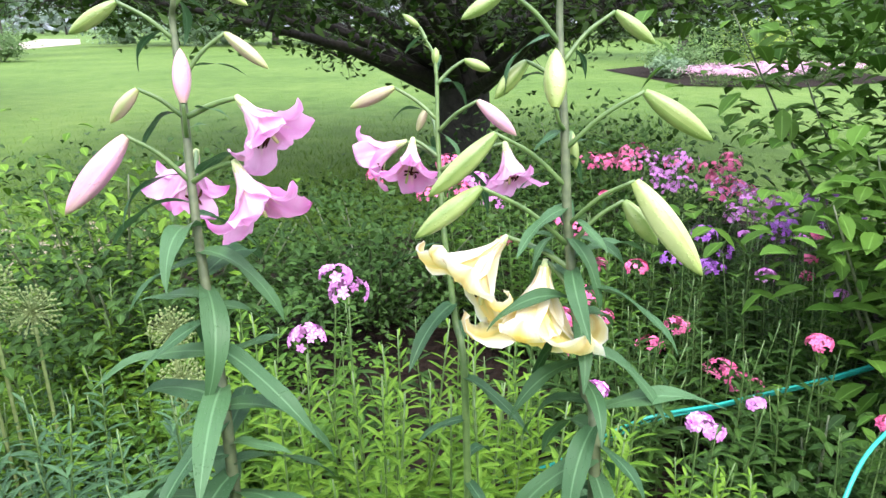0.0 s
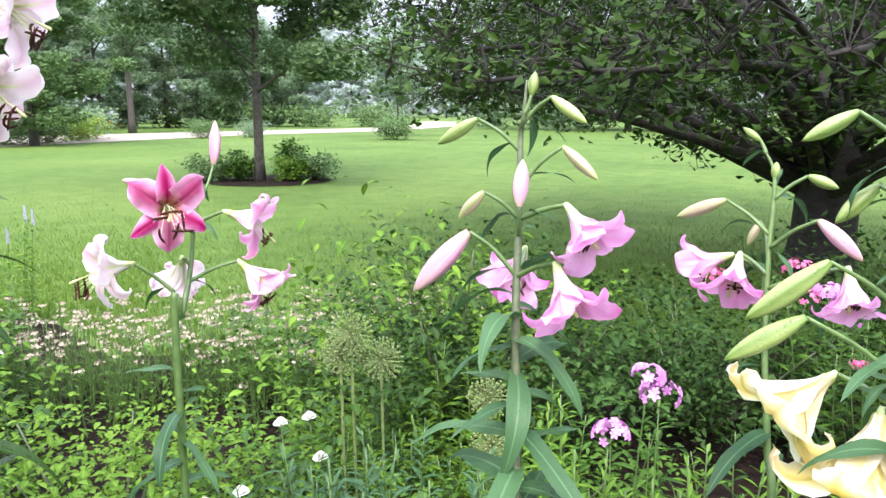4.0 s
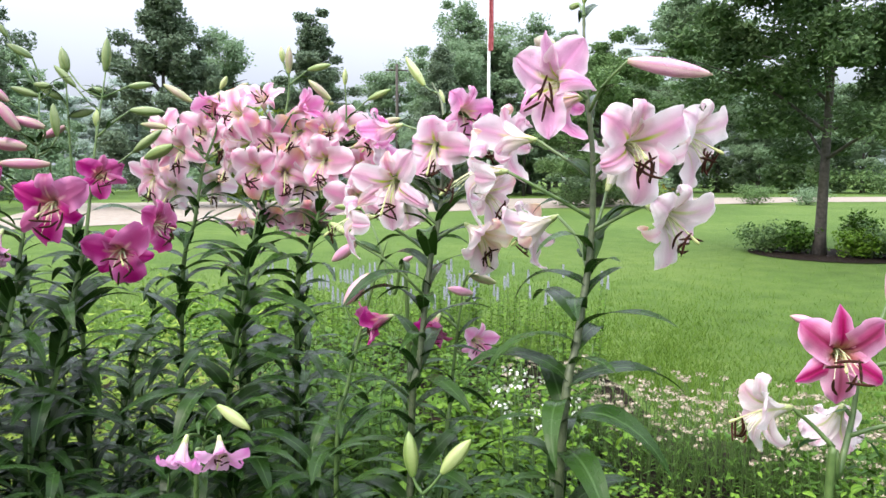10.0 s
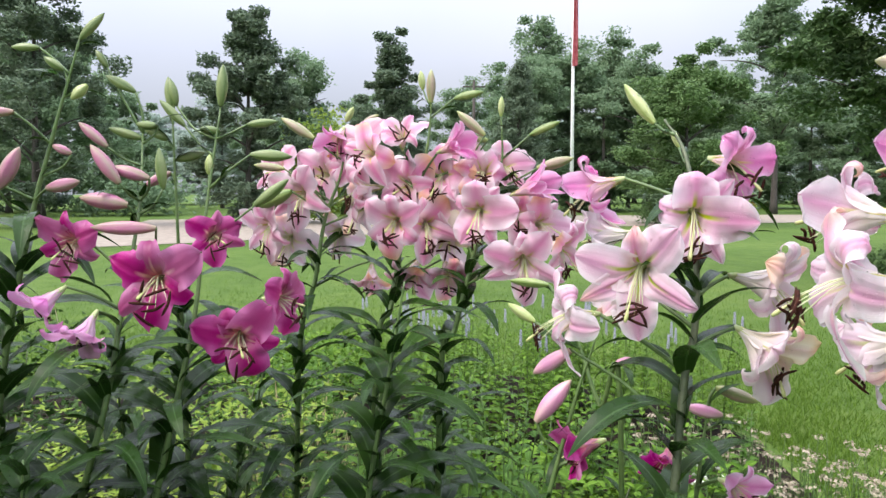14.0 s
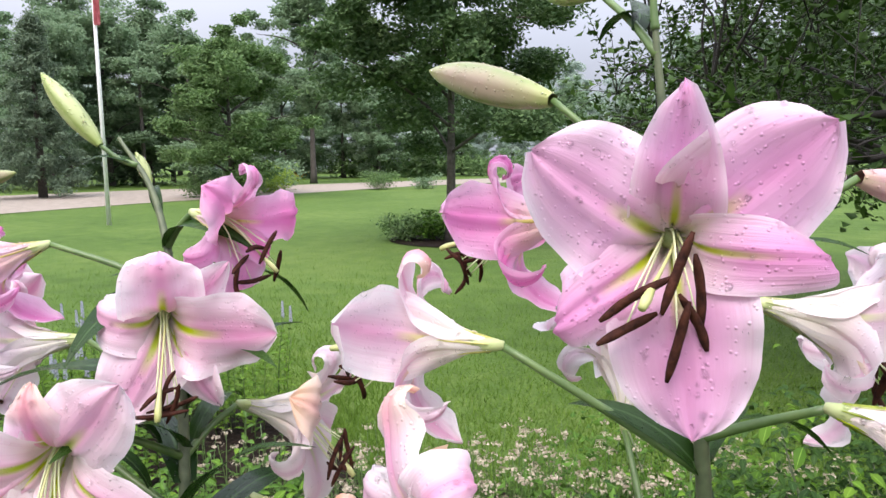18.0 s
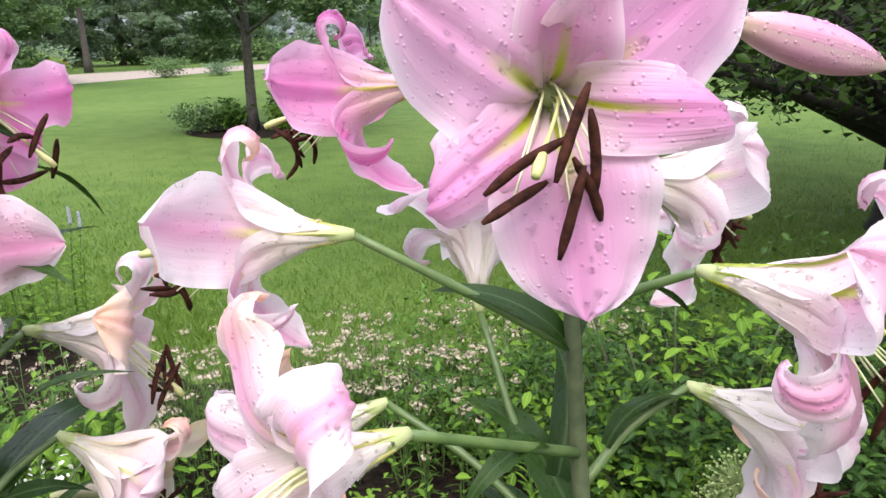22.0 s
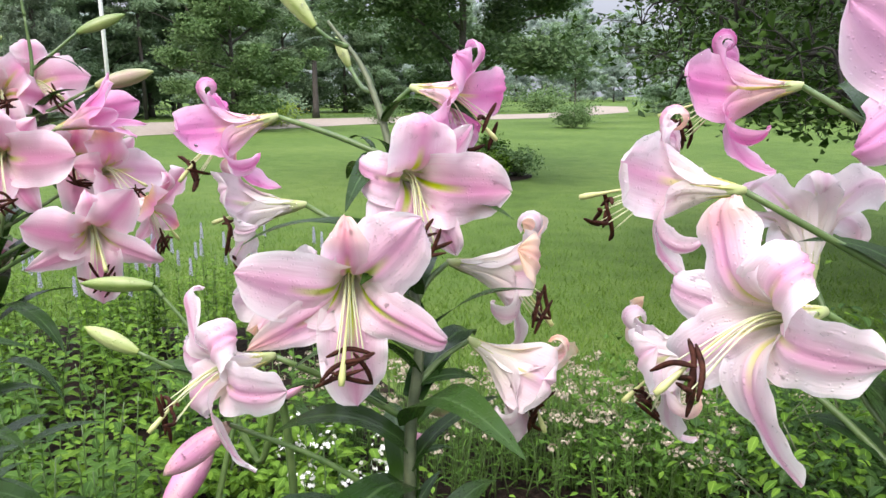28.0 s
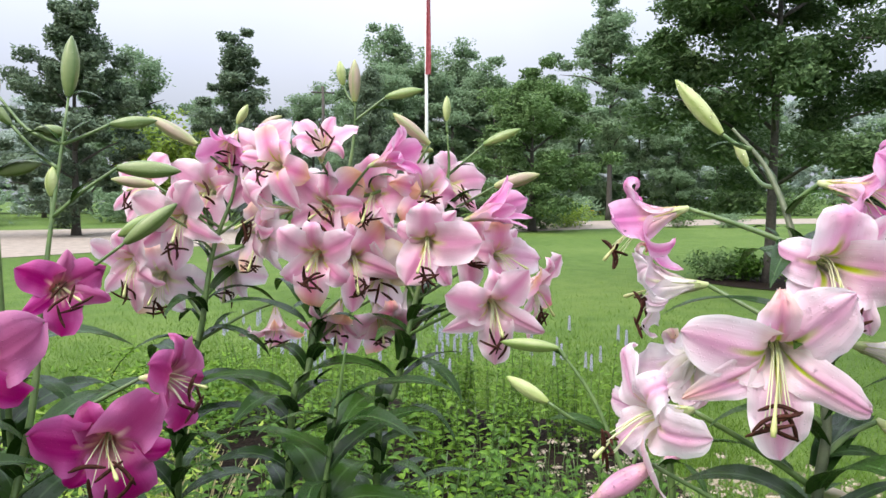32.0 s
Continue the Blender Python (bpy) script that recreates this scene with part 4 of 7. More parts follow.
def shrub(seed, base, radius, height, leaves, size, leaf_mat, label, category="shrub", group="", name="shrub", stems=7, ratio=0.6, clump=0.16, rise=0.55, fine=False):
    """A bush: bent woody stems from one foot, and leaf clumps at and between their ends."""
    rng = np.random.default_rng(seed)
    t = thing(name, base, label, category, group)
    cen = []
    for k in range(stems):
        a = 2 * math.pi * k / stems + rng.uniform(-0.4, 0.4)
        r = radius * math.sqrt(rng.uniform(0.05, 1))
        h = height * rng.uniform(0.7, 1.0) * (1 - 0.35 * (r / radius) ** 2)
        sp = smooth_path([(0.05 * r * math.cos(a), 0.05 * r * math.sin(a), 0), (0.6 * r * math.cos(a), 0.6 * r * math.sin(a), h * rise), (r * math.cos(a), r * math.sin(a), h)], 8)
        part_mesh("stem", mesh_from("stem", *tube(sp, [0.009 - 0.0008 * i for i in range(9)], 6)), M_STEMDARK, t)
        for i in range(2, 9):
            for _ in range(3):
                cen.append(np.array(sp[i]) + rng.normal(0, 1, 3) * (radius * 0.22, radius * 0.22, height * 0.07))
    pts = clumps(rng, cen, min(radius, height) * clump, max(4, leaves // len(cen)))
    pts[:, 2] = np.abs(pts[:, 2]) + 0.01
    if not fine:
        leaf_cloud("foliage", pts, size, leaf_mat, t, seed, 0.45, ratio)
        return t
    az = rng.uniform(0, 2 * np.pi, len(pts))
    ways = np.stack([np.cos(az), np.sin(az), rng.normal(0.1, 0.45, len(pts))], 1)
    leaf_batch("foliage", pts, ways, size * rng.uniform(0.6, 1.25, len(pts)), ratio, 0.25, leaf_mat, t, seed)
    return t


def sheet(name, outline, z, material, label, category, kind="structure", thick=0.0):
    bm = bmesh.new()
    vs = [bm.verts.new((x, y, z)) for x, y in outline]
    f = bm.faces.new(vs)
    if f.normal.z < 0:
        f.normal_flip()
    bmesh.ops.triangulate(bm, faces=bm.faces[:])
    me = bpy.data.meshes.new(name)
    bm.to_mesh(me)
    bm.free()
    me.materials.append(material)
    return tagged(new(name, me), label, category, kind=kind)


# ---- ground ----
sheet("ground", [(-900, -900), (900, -900), (900, 900), (-900, 900)], 0.0, M_LAWN, "wide mown green lawn, wet from rain", "lawn")
sheet("flower_bed", [(3.2, 0.5), (3.4, 4.2), (1.6, 5.6), (-0.6, 4.7), (-1.9, 3.95), (-2.9, 3.2), (-3.7, 2.75), (-4.6, 3.05), (-5.4, 3.0), (-6.6, 2.1), (-7.2, 0.8), (-7.0, -2.6), (-3.0, -2.6), (-1.7, -1.5), (-1.15, -0.6), (-0.95, 0.2), (-0.6, 0.6), (0.6, 0.7), (2.0, 0.6)], 0.012, M_SOIL, "dark wet mulched soil of the flower border", "flower bed")
sheet("driveway", [(-24, -6), (-29, 6), (-31.5, 16), (-33.5, 37), (-30, 50), (-34, 70), (-50, 103), (-58, 108), (-42, 72), (-38, 60), (-42, 44), (-47, 22), (-48, -6)], 0.02, M_GRAVEL, "pale wet gravel drive beyond the lawn", "driveway")
sheet("mulch_ring", [(-10.7 + 1.55 * math.cos(a * 0.314), 12.3 + 1.35 * math.sin(a * 0.314)) for a in range(20)], 0.016, M_SOIL, "dark mulch ring round the shade tree", "mulch")
sheet("far_bed", [(5.6, 16.6), (7.6, 15.7), (11, 17), (12, 24), (7.5, 25), (5.0, 22.5)], 0.016, M_SOIL, "dark soil of a flower bed across the lawn", "flower bed")

# ---- trees ----
tree(1, (-10.69, 12.14, 0), 10.5, 2.9, 0.11, 105000, 0.125, L_SHADE, M_BARKGREY, "tall dark green shade tree in a mulch ring", lowest=0.15, limbs=26, shape=0.6)


def apple_tree():
    """The spreading tree by the border: dark trunk, low wide limbs, many twigs."""
    rng = np.random.default_rng(5)
    t = thing("apple_tree", (0.2, 7.4, 0), "spreading old tree with a dark wet trunk and low limbs", "tree")
    trunk = smooth_path([(0, 0, -0.05), (0.02, 0, 0.7), (-0.03, 0.05, 1.35)], 10)
    part_mesh("trunk", mesh_from("trunk", *tube(trunk, [0.36, 0.31, 0.29, 0.28, 0.275, 0.27, 0.27, 0.28, 0.28, 0.27, 0.2], 14)), M_BARK, t)
    # clump centres on a flattened, uneven dome, hanging lowest at its rim
    def floor_of(r):
        return 0.45 + 0.42 * r if r < 2 else 1.29 + 0.09 * (r - 2) + 0.7 * max(0.0, r - 4.1)

    cen = []
    for k in range(13):
        a, r = radians(150 + 17 * k + rng.uniform(-8, 8)), 3.3 + 0.9 * ((k * 7) % 5) / 4
        cen.append(Vector((r * math.cos(a), r * math.sin(a), 1.9 + 0.36 * ((k * 3) % 4))))
    while len(cen) < 580:
        a = rng.uniform(0, 6.283)
        r = (3.7 if math.sin(a) < -0.4 else (4.9 if math.cos(a) < 0 else 4.4)) * math.sqrt(rng.uniform(0.02, 1.0)) * (1 + 0.1 * math.sin(3 * a + 1))
        low, top = floor_of(r) + 0.12, 3.0 + 2.5 * math.sqrt(max(0.0, 1 - (r / 5.2) ** 2))
        f = rng.uniform(0.0, 0.16) if len(cen) % 3 == 0 else rng.uniform(0.05, 1.0)
        cen.append(Vector((r * math.cos(a), r * math.sin(a), low + f * (top - low))))
    nodes = []
    for k in range(34):
        end = cen[k] if k < 13 else cen[13 + (k - 13) * 26]
        a, reach = math.atan2(end.y, end.x), math.hypot(end.x, end.y)
        z = rng.uniform(0.7, 1.0) if k < 13 else rng.uniform(0.95, 1.35)
        mid = Vector((0.42 * reach * math.cos(a + 0.15), 0.42 * reach * math.sin(a + 0.15), (0.55 * z + 0.45 * end.z + rng.uniform(-0.12, 0.16)) if k < 13 else 0.45 * z + 0.55 * end.z + 0.35))
        lp = smooth_path([(0.1 * math.cos(a), 0.1 * math.sin(a), z), mid, end], 12)
        limb = part_mesh("limb", mesh_from("limb", *tube(lp, [(0.075 if k < 13 else 0.085) - 0.0058 * i for i in range(13)], 8)), M_BARK, t)
        nodes += [(q, limb) for q in lp[4:]]
    twigs, pts = {}, []
    for c in cen:
        q, limb = min(nodes, key=lambda n: (n[0] - c).length)
        way = smooth_path([q, q.lerp(c, 0.5) + Vector(rng.normal(0, 0.1, 3)), c], 6)
        twigs.setdefault(limb.name, (limb, []))[1].append(tube(way, [0.018, 0.015, 0.012, 0.01, 0.008, 0.006, 0.004], 5))
        for _ in range(6):
            e = c + Vector(rng.normal(0, 1, 3)) * 0.42
            e.z = max(e.z - 0.04, floor_of(math.hypot(e.x, e.y)) + rng.uniform(0, 0.15))
            tw = smooth_path([c, c.lerp(e, 0.5) + Vector((0, 0, 0.06)), e], 4)
            twigs[limb.name][1].append(tube(tw, [0.006, 0.005, 0.004, 0.003, 0.002], 4))
            for w in tw[1:]:
                for _ in range(8 if c.x < -1.8 and 2.2 < c.z < 4.4 else 3):
                    pts.append(w + Vector(rng.normal(0, 0.07, 3)))
    for limb, geo in twigs.values():
        tagged(part_mesh("twig_spray", mesh_from("twig_spray", *join_geo(geo)), M_BARK, limb), kind="stuff")
    leaf_cloud("crown", pts, 0.082, L_TREE, t, 5, 0.5, 0.55)


apple_tree()

# woods and park trees round the lawn
tree(11, (-39.9, -10.2, 0), 14.6, 3.5, 0.22, 34000, 0.24, L_SPRUCE, M_BARKGREY, "tall narrow dark tree by the house", lowest=0.06, limbs=24, shape=0.85)
tree(12, (-39.6, -0.1, 0), 11.6, 3.2, 0.2, 34000, 0.24, L_SPRUCE, M_BARKGREY, "slender upright dark tree by the drive", lowest=0.06, limbs=24, shape=0.75)
tree(18, (-39.8, 7.9, 0), 10.6, 2.6, 0.18, 22000, 0.23, L_SPRUCE, M_BARKGREY, "slender pointed tree by the drive", lowest=0.05, limbs=22, shape=0.7)
conifer(13, (-42.1, 16.1, 0), 9.6, 2.7, 22000, 0.22, L_SPRUCE, "dark pointed conifer before the wood")
tree(14, (-32.4, 21.4, 0), 8.4, 3.4, 0.2, 30000, 0.22, L_OAK, M_BARKGREY, "round dark green tree at the edge of the wood", lowest=0.06, limbs=22)
tree(15, (-23.5, 40.0, 0), 6.5, 2.0, 0.1, 5000, 0.25, L_FARHAZED, M_BARKGREY, "small slender tree far across the lawn", lowest=0.35, limbs=12)
tree(16, (-45.8, 38.1, 0), 18.0, 4.2, 0.25, 22000, 0.32, L_FARHAZED, M_BARKGREY, "tall airy tree above the wood", lowest=0.3, limbs=18)
tree(19, (-60.6, 25.4, 0), 17.0, 5.0, 0.25, 22000, 0.32, L_FARHAZED, M_BARKGREY, "tall leafy tree of the wood behind the flagpole", lowest=0.15, limbs=20)
tree(20, (-59.2, 31.5, 0), 16.0, 4.6, 0.25, 22000, 0.32, L_FARHAZED, M_BARKGREY, "tall leafy tree of the wood behind the flagpole", lowest=0.15, limbs=20)
shrub(17, (-40.4, 4.0, 0), 2.3, 6.4, 6000, 0.28, L_LIME, "yellow-green bushy tree before the wood", "tree", stems=14)
# haze sits in the leaf colour, strongest in the second tree
wood = [tree(60 + k, (-70 - 4 * k, -20, 0), 13 + k, 5.0, 0.25, 24000, 0.34, (L_FARHAZED, L_HAZY, L_FARHAZED)[k], M_BARKGREY, "leafy tree of the wood at the edge of the field", lowest=0.03, group="edge of the wood", limbs=10) for k in range(3)]
wr = random.Random(4)
for k in range(46):
    az = radians(62 + 100 * k / 46 + wr.uniform(-1.0, 1.0))
    far = wr.uniform(58, 84) if k % 3 else wr.uniform(90, 125)
    s = wr.uniform(0.75, 1.15)
    if 110 < math.degrees(az) < 128:
        far, s = wr.uniform(170, 230), s * 0.9
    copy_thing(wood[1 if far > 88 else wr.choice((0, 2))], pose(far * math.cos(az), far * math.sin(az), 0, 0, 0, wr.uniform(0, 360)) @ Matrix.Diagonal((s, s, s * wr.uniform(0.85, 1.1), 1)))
for k in range(11):
    az = radians(163 + 6.4 * k + wr.uniform(-1, 1))
    far = wr.uniform(60, 95)
    s = wr.uniform(0.8, 1.1)
    copy_thing(wood[wr.choice((0, 1, 2))], pose(far * math.cos(az), far * math.sin(az), 0, 0, 0, wr.uniform(0, 360)) @ Matrix.Diagonal((s, s, s, 1)))

# a belt of trees behind them, haze painted into their leaf colour
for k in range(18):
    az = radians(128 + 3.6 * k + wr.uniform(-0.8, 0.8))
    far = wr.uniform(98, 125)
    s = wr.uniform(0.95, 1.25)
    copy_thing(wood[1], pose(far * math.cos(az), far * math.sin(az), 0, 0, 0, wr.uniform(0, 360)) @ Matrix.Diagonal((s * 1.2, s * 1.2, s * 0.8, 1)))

# a wooded rise far off, seen between the near trees, with haze-coloured leaves
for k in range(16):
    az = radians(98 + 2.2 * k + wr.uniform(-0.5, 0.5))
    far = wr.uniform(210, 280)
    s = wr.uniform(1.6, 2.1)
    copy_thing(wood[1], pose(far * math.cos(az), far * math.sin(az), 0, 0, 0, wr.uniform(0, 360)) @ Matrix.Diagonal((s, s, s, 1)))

# ---- house beyond the trees ----
house = thing("house", (-47, -22.0, 0), "pale grey sided house with a dark gable roof", "house")
hw, hd_, hh, hp = 4.6, 6.0, 7.4, 10.2
bm_v = [(-hd_, -hw, 0), (hd_, -hw, 0), (hd_, hw, 0), (-hd_, hw, 0), (-hd_, -hw, hh), (hd_, -hw, hh), (hd_, hw, hh), (-hd_, hw, hh), (hd_, 0, hp), (-hd_, 0, hp)]
part_mesh("wall", mesh_from("wall", bm_v, [(0, 1, 5, 4), (1, 2, 6, 8, 5), (2, 3, 7, 6), (3, 0, 4, 9, 7)], smooth=False), M_SIDING, house)
boards = []
for i in range(56):
    z = 0.18 * i
    half = hw if z < hh else hw * (hp - z) / (hp - hh)
    boards.append(([(hd_ + 0.03, -half, z), (hd_ + 0.03, half, z), (hd_ + 0.005, half, z + 0.175), (hd_ + 0.005, -half, z + 0.175)], [(0, 1, 2, 3)], [(0, 0)] * 4))
tagged(part_mesh("siding", mesh_from("siding", *join_geo(boards), smooth=False), M_SIDING, house), kind="stuff")
for sgn in (-1, 1):
    rv = [(-hd_ - 0.4, sgn * (hw + 0.45), hh - 0.23), (hd_ + 0.4, sgn * (hw + 0.45), hh - 0.23), (hd_ + 0.4, 0, hp + 0.06), (-hd_ - 0.4, 0, hp + 0.06)]
    rv += [(x, y, z + 0.2) for x, y, z in rv]
    part_mesh("roof", mesh_from("roof", rv, [(0, 1, 2, 3), (4, 7, 6, 5), (0, 4, 5, 1), (1, 5, 6, 2), (2, 6, 7, 3), (3, 7, 4, 0)], smooth=False), M_ROOF, house)

# ---- flagpole ----
pole = thing("flagpole", (-21.7, 9.91, 0), "tall white flagpole with a limp wet red flag", "flagpole")
part_mesh("pole", mesh_from("pole", *tube([(0, 0, -0.1), (0, 0, 4), (0, 0, 9.2)], [0.065, 0.055, 0.035], 14)), M_POLE, pole)
part_mesh("finial", mesh_from("finial", *tube([(0, 0, 9.2), (0, 0, 9.24), (0, 0, 9.3), (0, 0, 9.36), (0, 0, 9.38)], [0.03, 0.07, 0.085, 0.06, 0.01], 12)), M_POLE, pole, "white ball finial")
fv, ff, fu = [], [], []
for i in range(13):
    for j in range(15):
        s, u = i / 12, j / 14
        wdt = 0.14 + 0.2 * math.sin(2.2 * s + 0.4) * (0.4 + 0.6 * s)
        fv.append((0.05 + u * wdt + 0.05 * math.sin(5 * u + 3 * s), 0.07 * math.sin(11 * u + 1.5 * s), 8.95 - 3.3 * s))
        fu.append((u, s))
for i in range(12):
    for j in range(14):
        a = i * 15 + j
        ff.append((a, a + 1, a + 16, a + 15))
part_mesh("flag", mesh_from("flag", fv, ff, fu), M_FLAG, pole, "limp wet red cloth flag")


for x, y, high in ((-57.0, 18.0, 10.8), (-53.2, 27.8, 8.3)):
    post = thing("utility_pole", (x, y, 0), "weathered brown wooden utility pole before the wood", "pole", "utility poles")
    part_mesh("pole", mesh_from("pole", *tube([(0, 0, -0.1), (0, 0, high * 0.5), (0, 0, high)], [0.16, 0.14, 0.11], 10)), M_BARKGREY, post)
    part_mesh("crossarm", mesh_from("crossarm", *tube([(-0.2, -0.9, high - 0.5), (0, 0, high - 0.5), (0.2, 0.9, high - 0.5)], [0.06, 0.06, 0.06], 8)), M_BARKGREY, post)

# ---- the lilies, from the yellow one round to the magenta ones ----
lily(1, 'orchid-pink trumpet lily with nodding flowers and rosy buds', [(-0.224, 0.630, 0.000), (-0.232, 0.651, 0.961), (-0.248, 0.694, 1.095), (-0.270, 0.740, 1.240), (-0.283, 0.781, 1.368), (-0.293, 0.806, 1.449), (-0.287, 0.799, 1.473), (-0.287, 0.809, 1.518)],
     [(-0.215, 0.762, 1.370, -30, -40, 0.15, 'orchid', 0, 0.8, 'bell'),
      (-0.214, 0.720, 1.308, -40, -52, 0.155, 'orchid', 0, 0.9, 'bell'),
      (-0.287, 0.810, 1.305, 139, -54.7, 0.15, 'orchid', 0, 0.9, 'bell')],
     [((-0.272, 0.750, 1.370), (-0.274, 0.767, 1.425), 'rose', 0.19),
      ((-0.324, 0.765, 1.384), (-0.354, 0.754, 1.351), 'pink', 0.2),
      ((-0.332, 0.740, 1.338), (-0.396, 0.715, 1.261), 'rose', 0.15),
      ((-0.344, 0.790, 1.472), (-0.393, 0.776, 1.440), 'green', 0.17),
      ((-0.255, 0.809, 1.498), (-0.212, 0.808, 1.465), 'cream', 0.16),
      ((-0.280, 0.806, 1.500), (-0.278, 0.813, 1.528), 'green', 0.26),
      ((-0.236, 0.799, 1.439), (-0.191, 0.797, 1.401), 'pink', 0.15)],
     (0.3, 1.27, 54, 'light', 1.0), 0.0062, dusky=True)
lily(2, 'cream-yellow trumpet lily with fat green buds', [(0.171, 0.673, 0.000), (0.166, 0.693, 0.924), (0.157, 0.732, 1.048), (0.140, 0.772, 1.205), (0.135, 0.800, 1.326), (0.131, 0.839, 1.450), (0.135, 0.839, 1.498), (0.146, 0.849, 1.532)],
     [(0.068, 0.809, 1.198, -158, -42, 0.2, 'yellow', 0, 0.85, 'open_trumpet'),
      (0.116, 0.790, 1.172, -112, -62, 0.24, 'yellow', 0, 1, 'open_trumpet')],
     [((0.055, 0.770, 1.331), (-0.016, 0.749, 1.264), 'green', 0.14),
      ((0.038, 0.742, 1.278), (-0.034, 0.726, 1.227), 'green', 0.14),
      ((0.120, 0.778, 1.357), (0.121, 0.797, 1.417), 'cream', 0.24),
      ((0.214, 0.773, 1.373), (0.287, 0.757, 1.321), 'green', 0.15),
      ((0.199, 0.731, 1.285), (0.269, 0.700, 1.190), 'cream', 0.15),
      ((0.197, 0.763, 1.256), (0.233, 0.748, 1.208), 'green', 0.2),
      ((0.194, 0.841, 1.456), (0.239, 0.830, 1.420), 'green', 0.17),
      ((0.095, 0.845, 1.403), (0.057, 0.832, 1.363), 'green', 0.2),
      ((0.069, 0.825, 1.480), (0.020, 0.811, 1.448), 'green', 0.17),
      ((0.148, 0.830, 1.323), (0.152, 0.817, 1.281), 'green', 0.18),
      ((0.150, 0.849, 1.533), (0.203, 0.861, 1.550), 'green', 0.17)],
     (0.3, 1.25, 50, 'light', 0.95), 0.0068, dusky=True)
lily(3, 'slender orchid-pink lily behind the yellow one', [(0.031, 0.836, 0.000), (0.025, 0.859, 0.912), (0.011, 0.906, 1.060), (-0.003, 0.944, 1.179), (-0.009, 0.982, 1.297), (-0.011, 1.012, 1.394), (-0.030, 1.025, 1.435)],
     [(-0.044, 0.977, 1.289, -96.8, -50, 0.135, 'orchid', 0, 0.8, 'bell'),
      (-0.060, 1.001, 1.285, -179.5, -22.4, 0.135, 'orchid', 0, 0.8, 'bell'),
      (0.083, 0.956, 1.285, -72, -58, 0.135, 'orchid', 0, 0.85, 'bell')],
     [((-0.032, 1.027, 1.441), (-0.055, 1.033, 1.459), 'green', 0.2),
      ((-0.011, 1.012, 1.392), (-0.010, 1.019, 1.414), 'green', 0.3),
      ((0.029, 1.014, 1.397), (0.065, 1.009, 1.382), 'green', 0.22),
      ((-0.068, 1.002, 1.362), (-0.130, 0.994, 1.336), 'pink', 0.16),
      ((0.045, 0.966, 1.346), (0.098, 0.952, 1.303), 'rose', 0.16),
      ((-0.025, 1.044, 1.329), (-0.039, 1.034, 1.296), 'pink', 0.2)],
     (0.2, 1.2, 14, 'light', 0.8), 0.005)
lily(4, 'white and pink lily with crimson-hearted flowers', [(-0.845, 0.733, 0.000), (-0.844, 0.740, 1.106), (-0.843, 0.755, 1.159), (-0.855, 0.790, 1.227), (-0.863, 0.810, 1.286), (-0.862, 0.826, 1.341)],
     [(-0.863, 0.754, 1.334, -31.1, 3.6, 0.158, 'star', 0, 1, 'star'),
      (-0.816, 0.841, 1.319, 25.1, -17.6, 0.16, 'pale', 0, 0.9, 'open_trumpet'),
      (-0.878, 0.695, 1.254, -94.1, -0.6, 0.15, 'blush', 0, 0.9, 'scrolled'),
      (-0.870, 0.788, 1.244, 150.8, -56.6, 0.13, 'blush', -108, 1),
      (-0.793, 0.841, 1.236, 27.7, -44, 0.16, 'pale', 0, 0.9, 'bell')],
     [((-0.874, 0.875, 1.393), (-0.874, 0.890, 1.466), 'rose', 0.15),
      ((-0.869, 0.736, 1.369), (-0.889, 0.703, 1.381), 'rose', 0.2)],
     (0.1, 1.1, 20, 'light', 0.95), 0.006)
lily(5, 'very tall pale pink lily crowded with wet open flowers', [(-1.060, 0.420, 0.000), (-1.075, 0.450, 1.100), (-1.110, 0.500, 1.321), (-1.140, 0.540, 1.462), (-1.155, 0.550, 1.606), (-1.175, 0.545, 1.745), (-1.190, 0.550, 1.850)],
     [(-1.159, 0.507, 1.718, -66, -1, 0.177, 'pale', 0, 1, 'hero'),
      (-1.277, 0.507, 1.639, -152, 2, 0.178, 'scroll', 0, 1, 'scrolled'),
      (-1.266, 0.599, 1.716, -160, -8, 0.165, 'pink', 0, 1, 'scrolled'),
      (-1.194, 0.408, 1.582, -122, -2, 0.172, 'scroll', 0, 1, 'sprawling'),
      (-1.290, 0.560, 1.500, -150, -25, 0.19, 'blush', 0, 1, 'open_trumpet'),
      (-1.246, 0.643, 1.553, 115.2, 50, 0.195, 'blush', 0, 0.9, 'open_trumpet'),
      (-1.080, 0.550, 1.624, -10, -6, 0.205, 'soft', 0, 1, 'open_trumpet'),
      (-1.085, 0.610, 1.527, 8, -20, 0.19, 'blush', 0, 0.9, 'open_trumpet'),
      (-1.160, 0.690, 1.650, 22, -14, 0.21, 'blush', 0, 0.95, 'open_trumpet')],
     [((-1.243, 0.525, 1.796), (-1.372, 0.560, 1.828), 'pink', 0.115),
      ((-1.080, 0.560, 1.748), (-1.004, 0.655, 1.722), 'rose', 0.12),
      ((-1.235, 0.570, 1.866), (-1.278, 0.574, 1.869), 'green', 0.16),
      ((-1.190, 0.550, 1.855), (-1.192, 0.555, 1.885), 'green', 0.2)],
     (0.45, 1.46, 40, 'dark', 1.0), 0.007, fine=True, dusky=True)
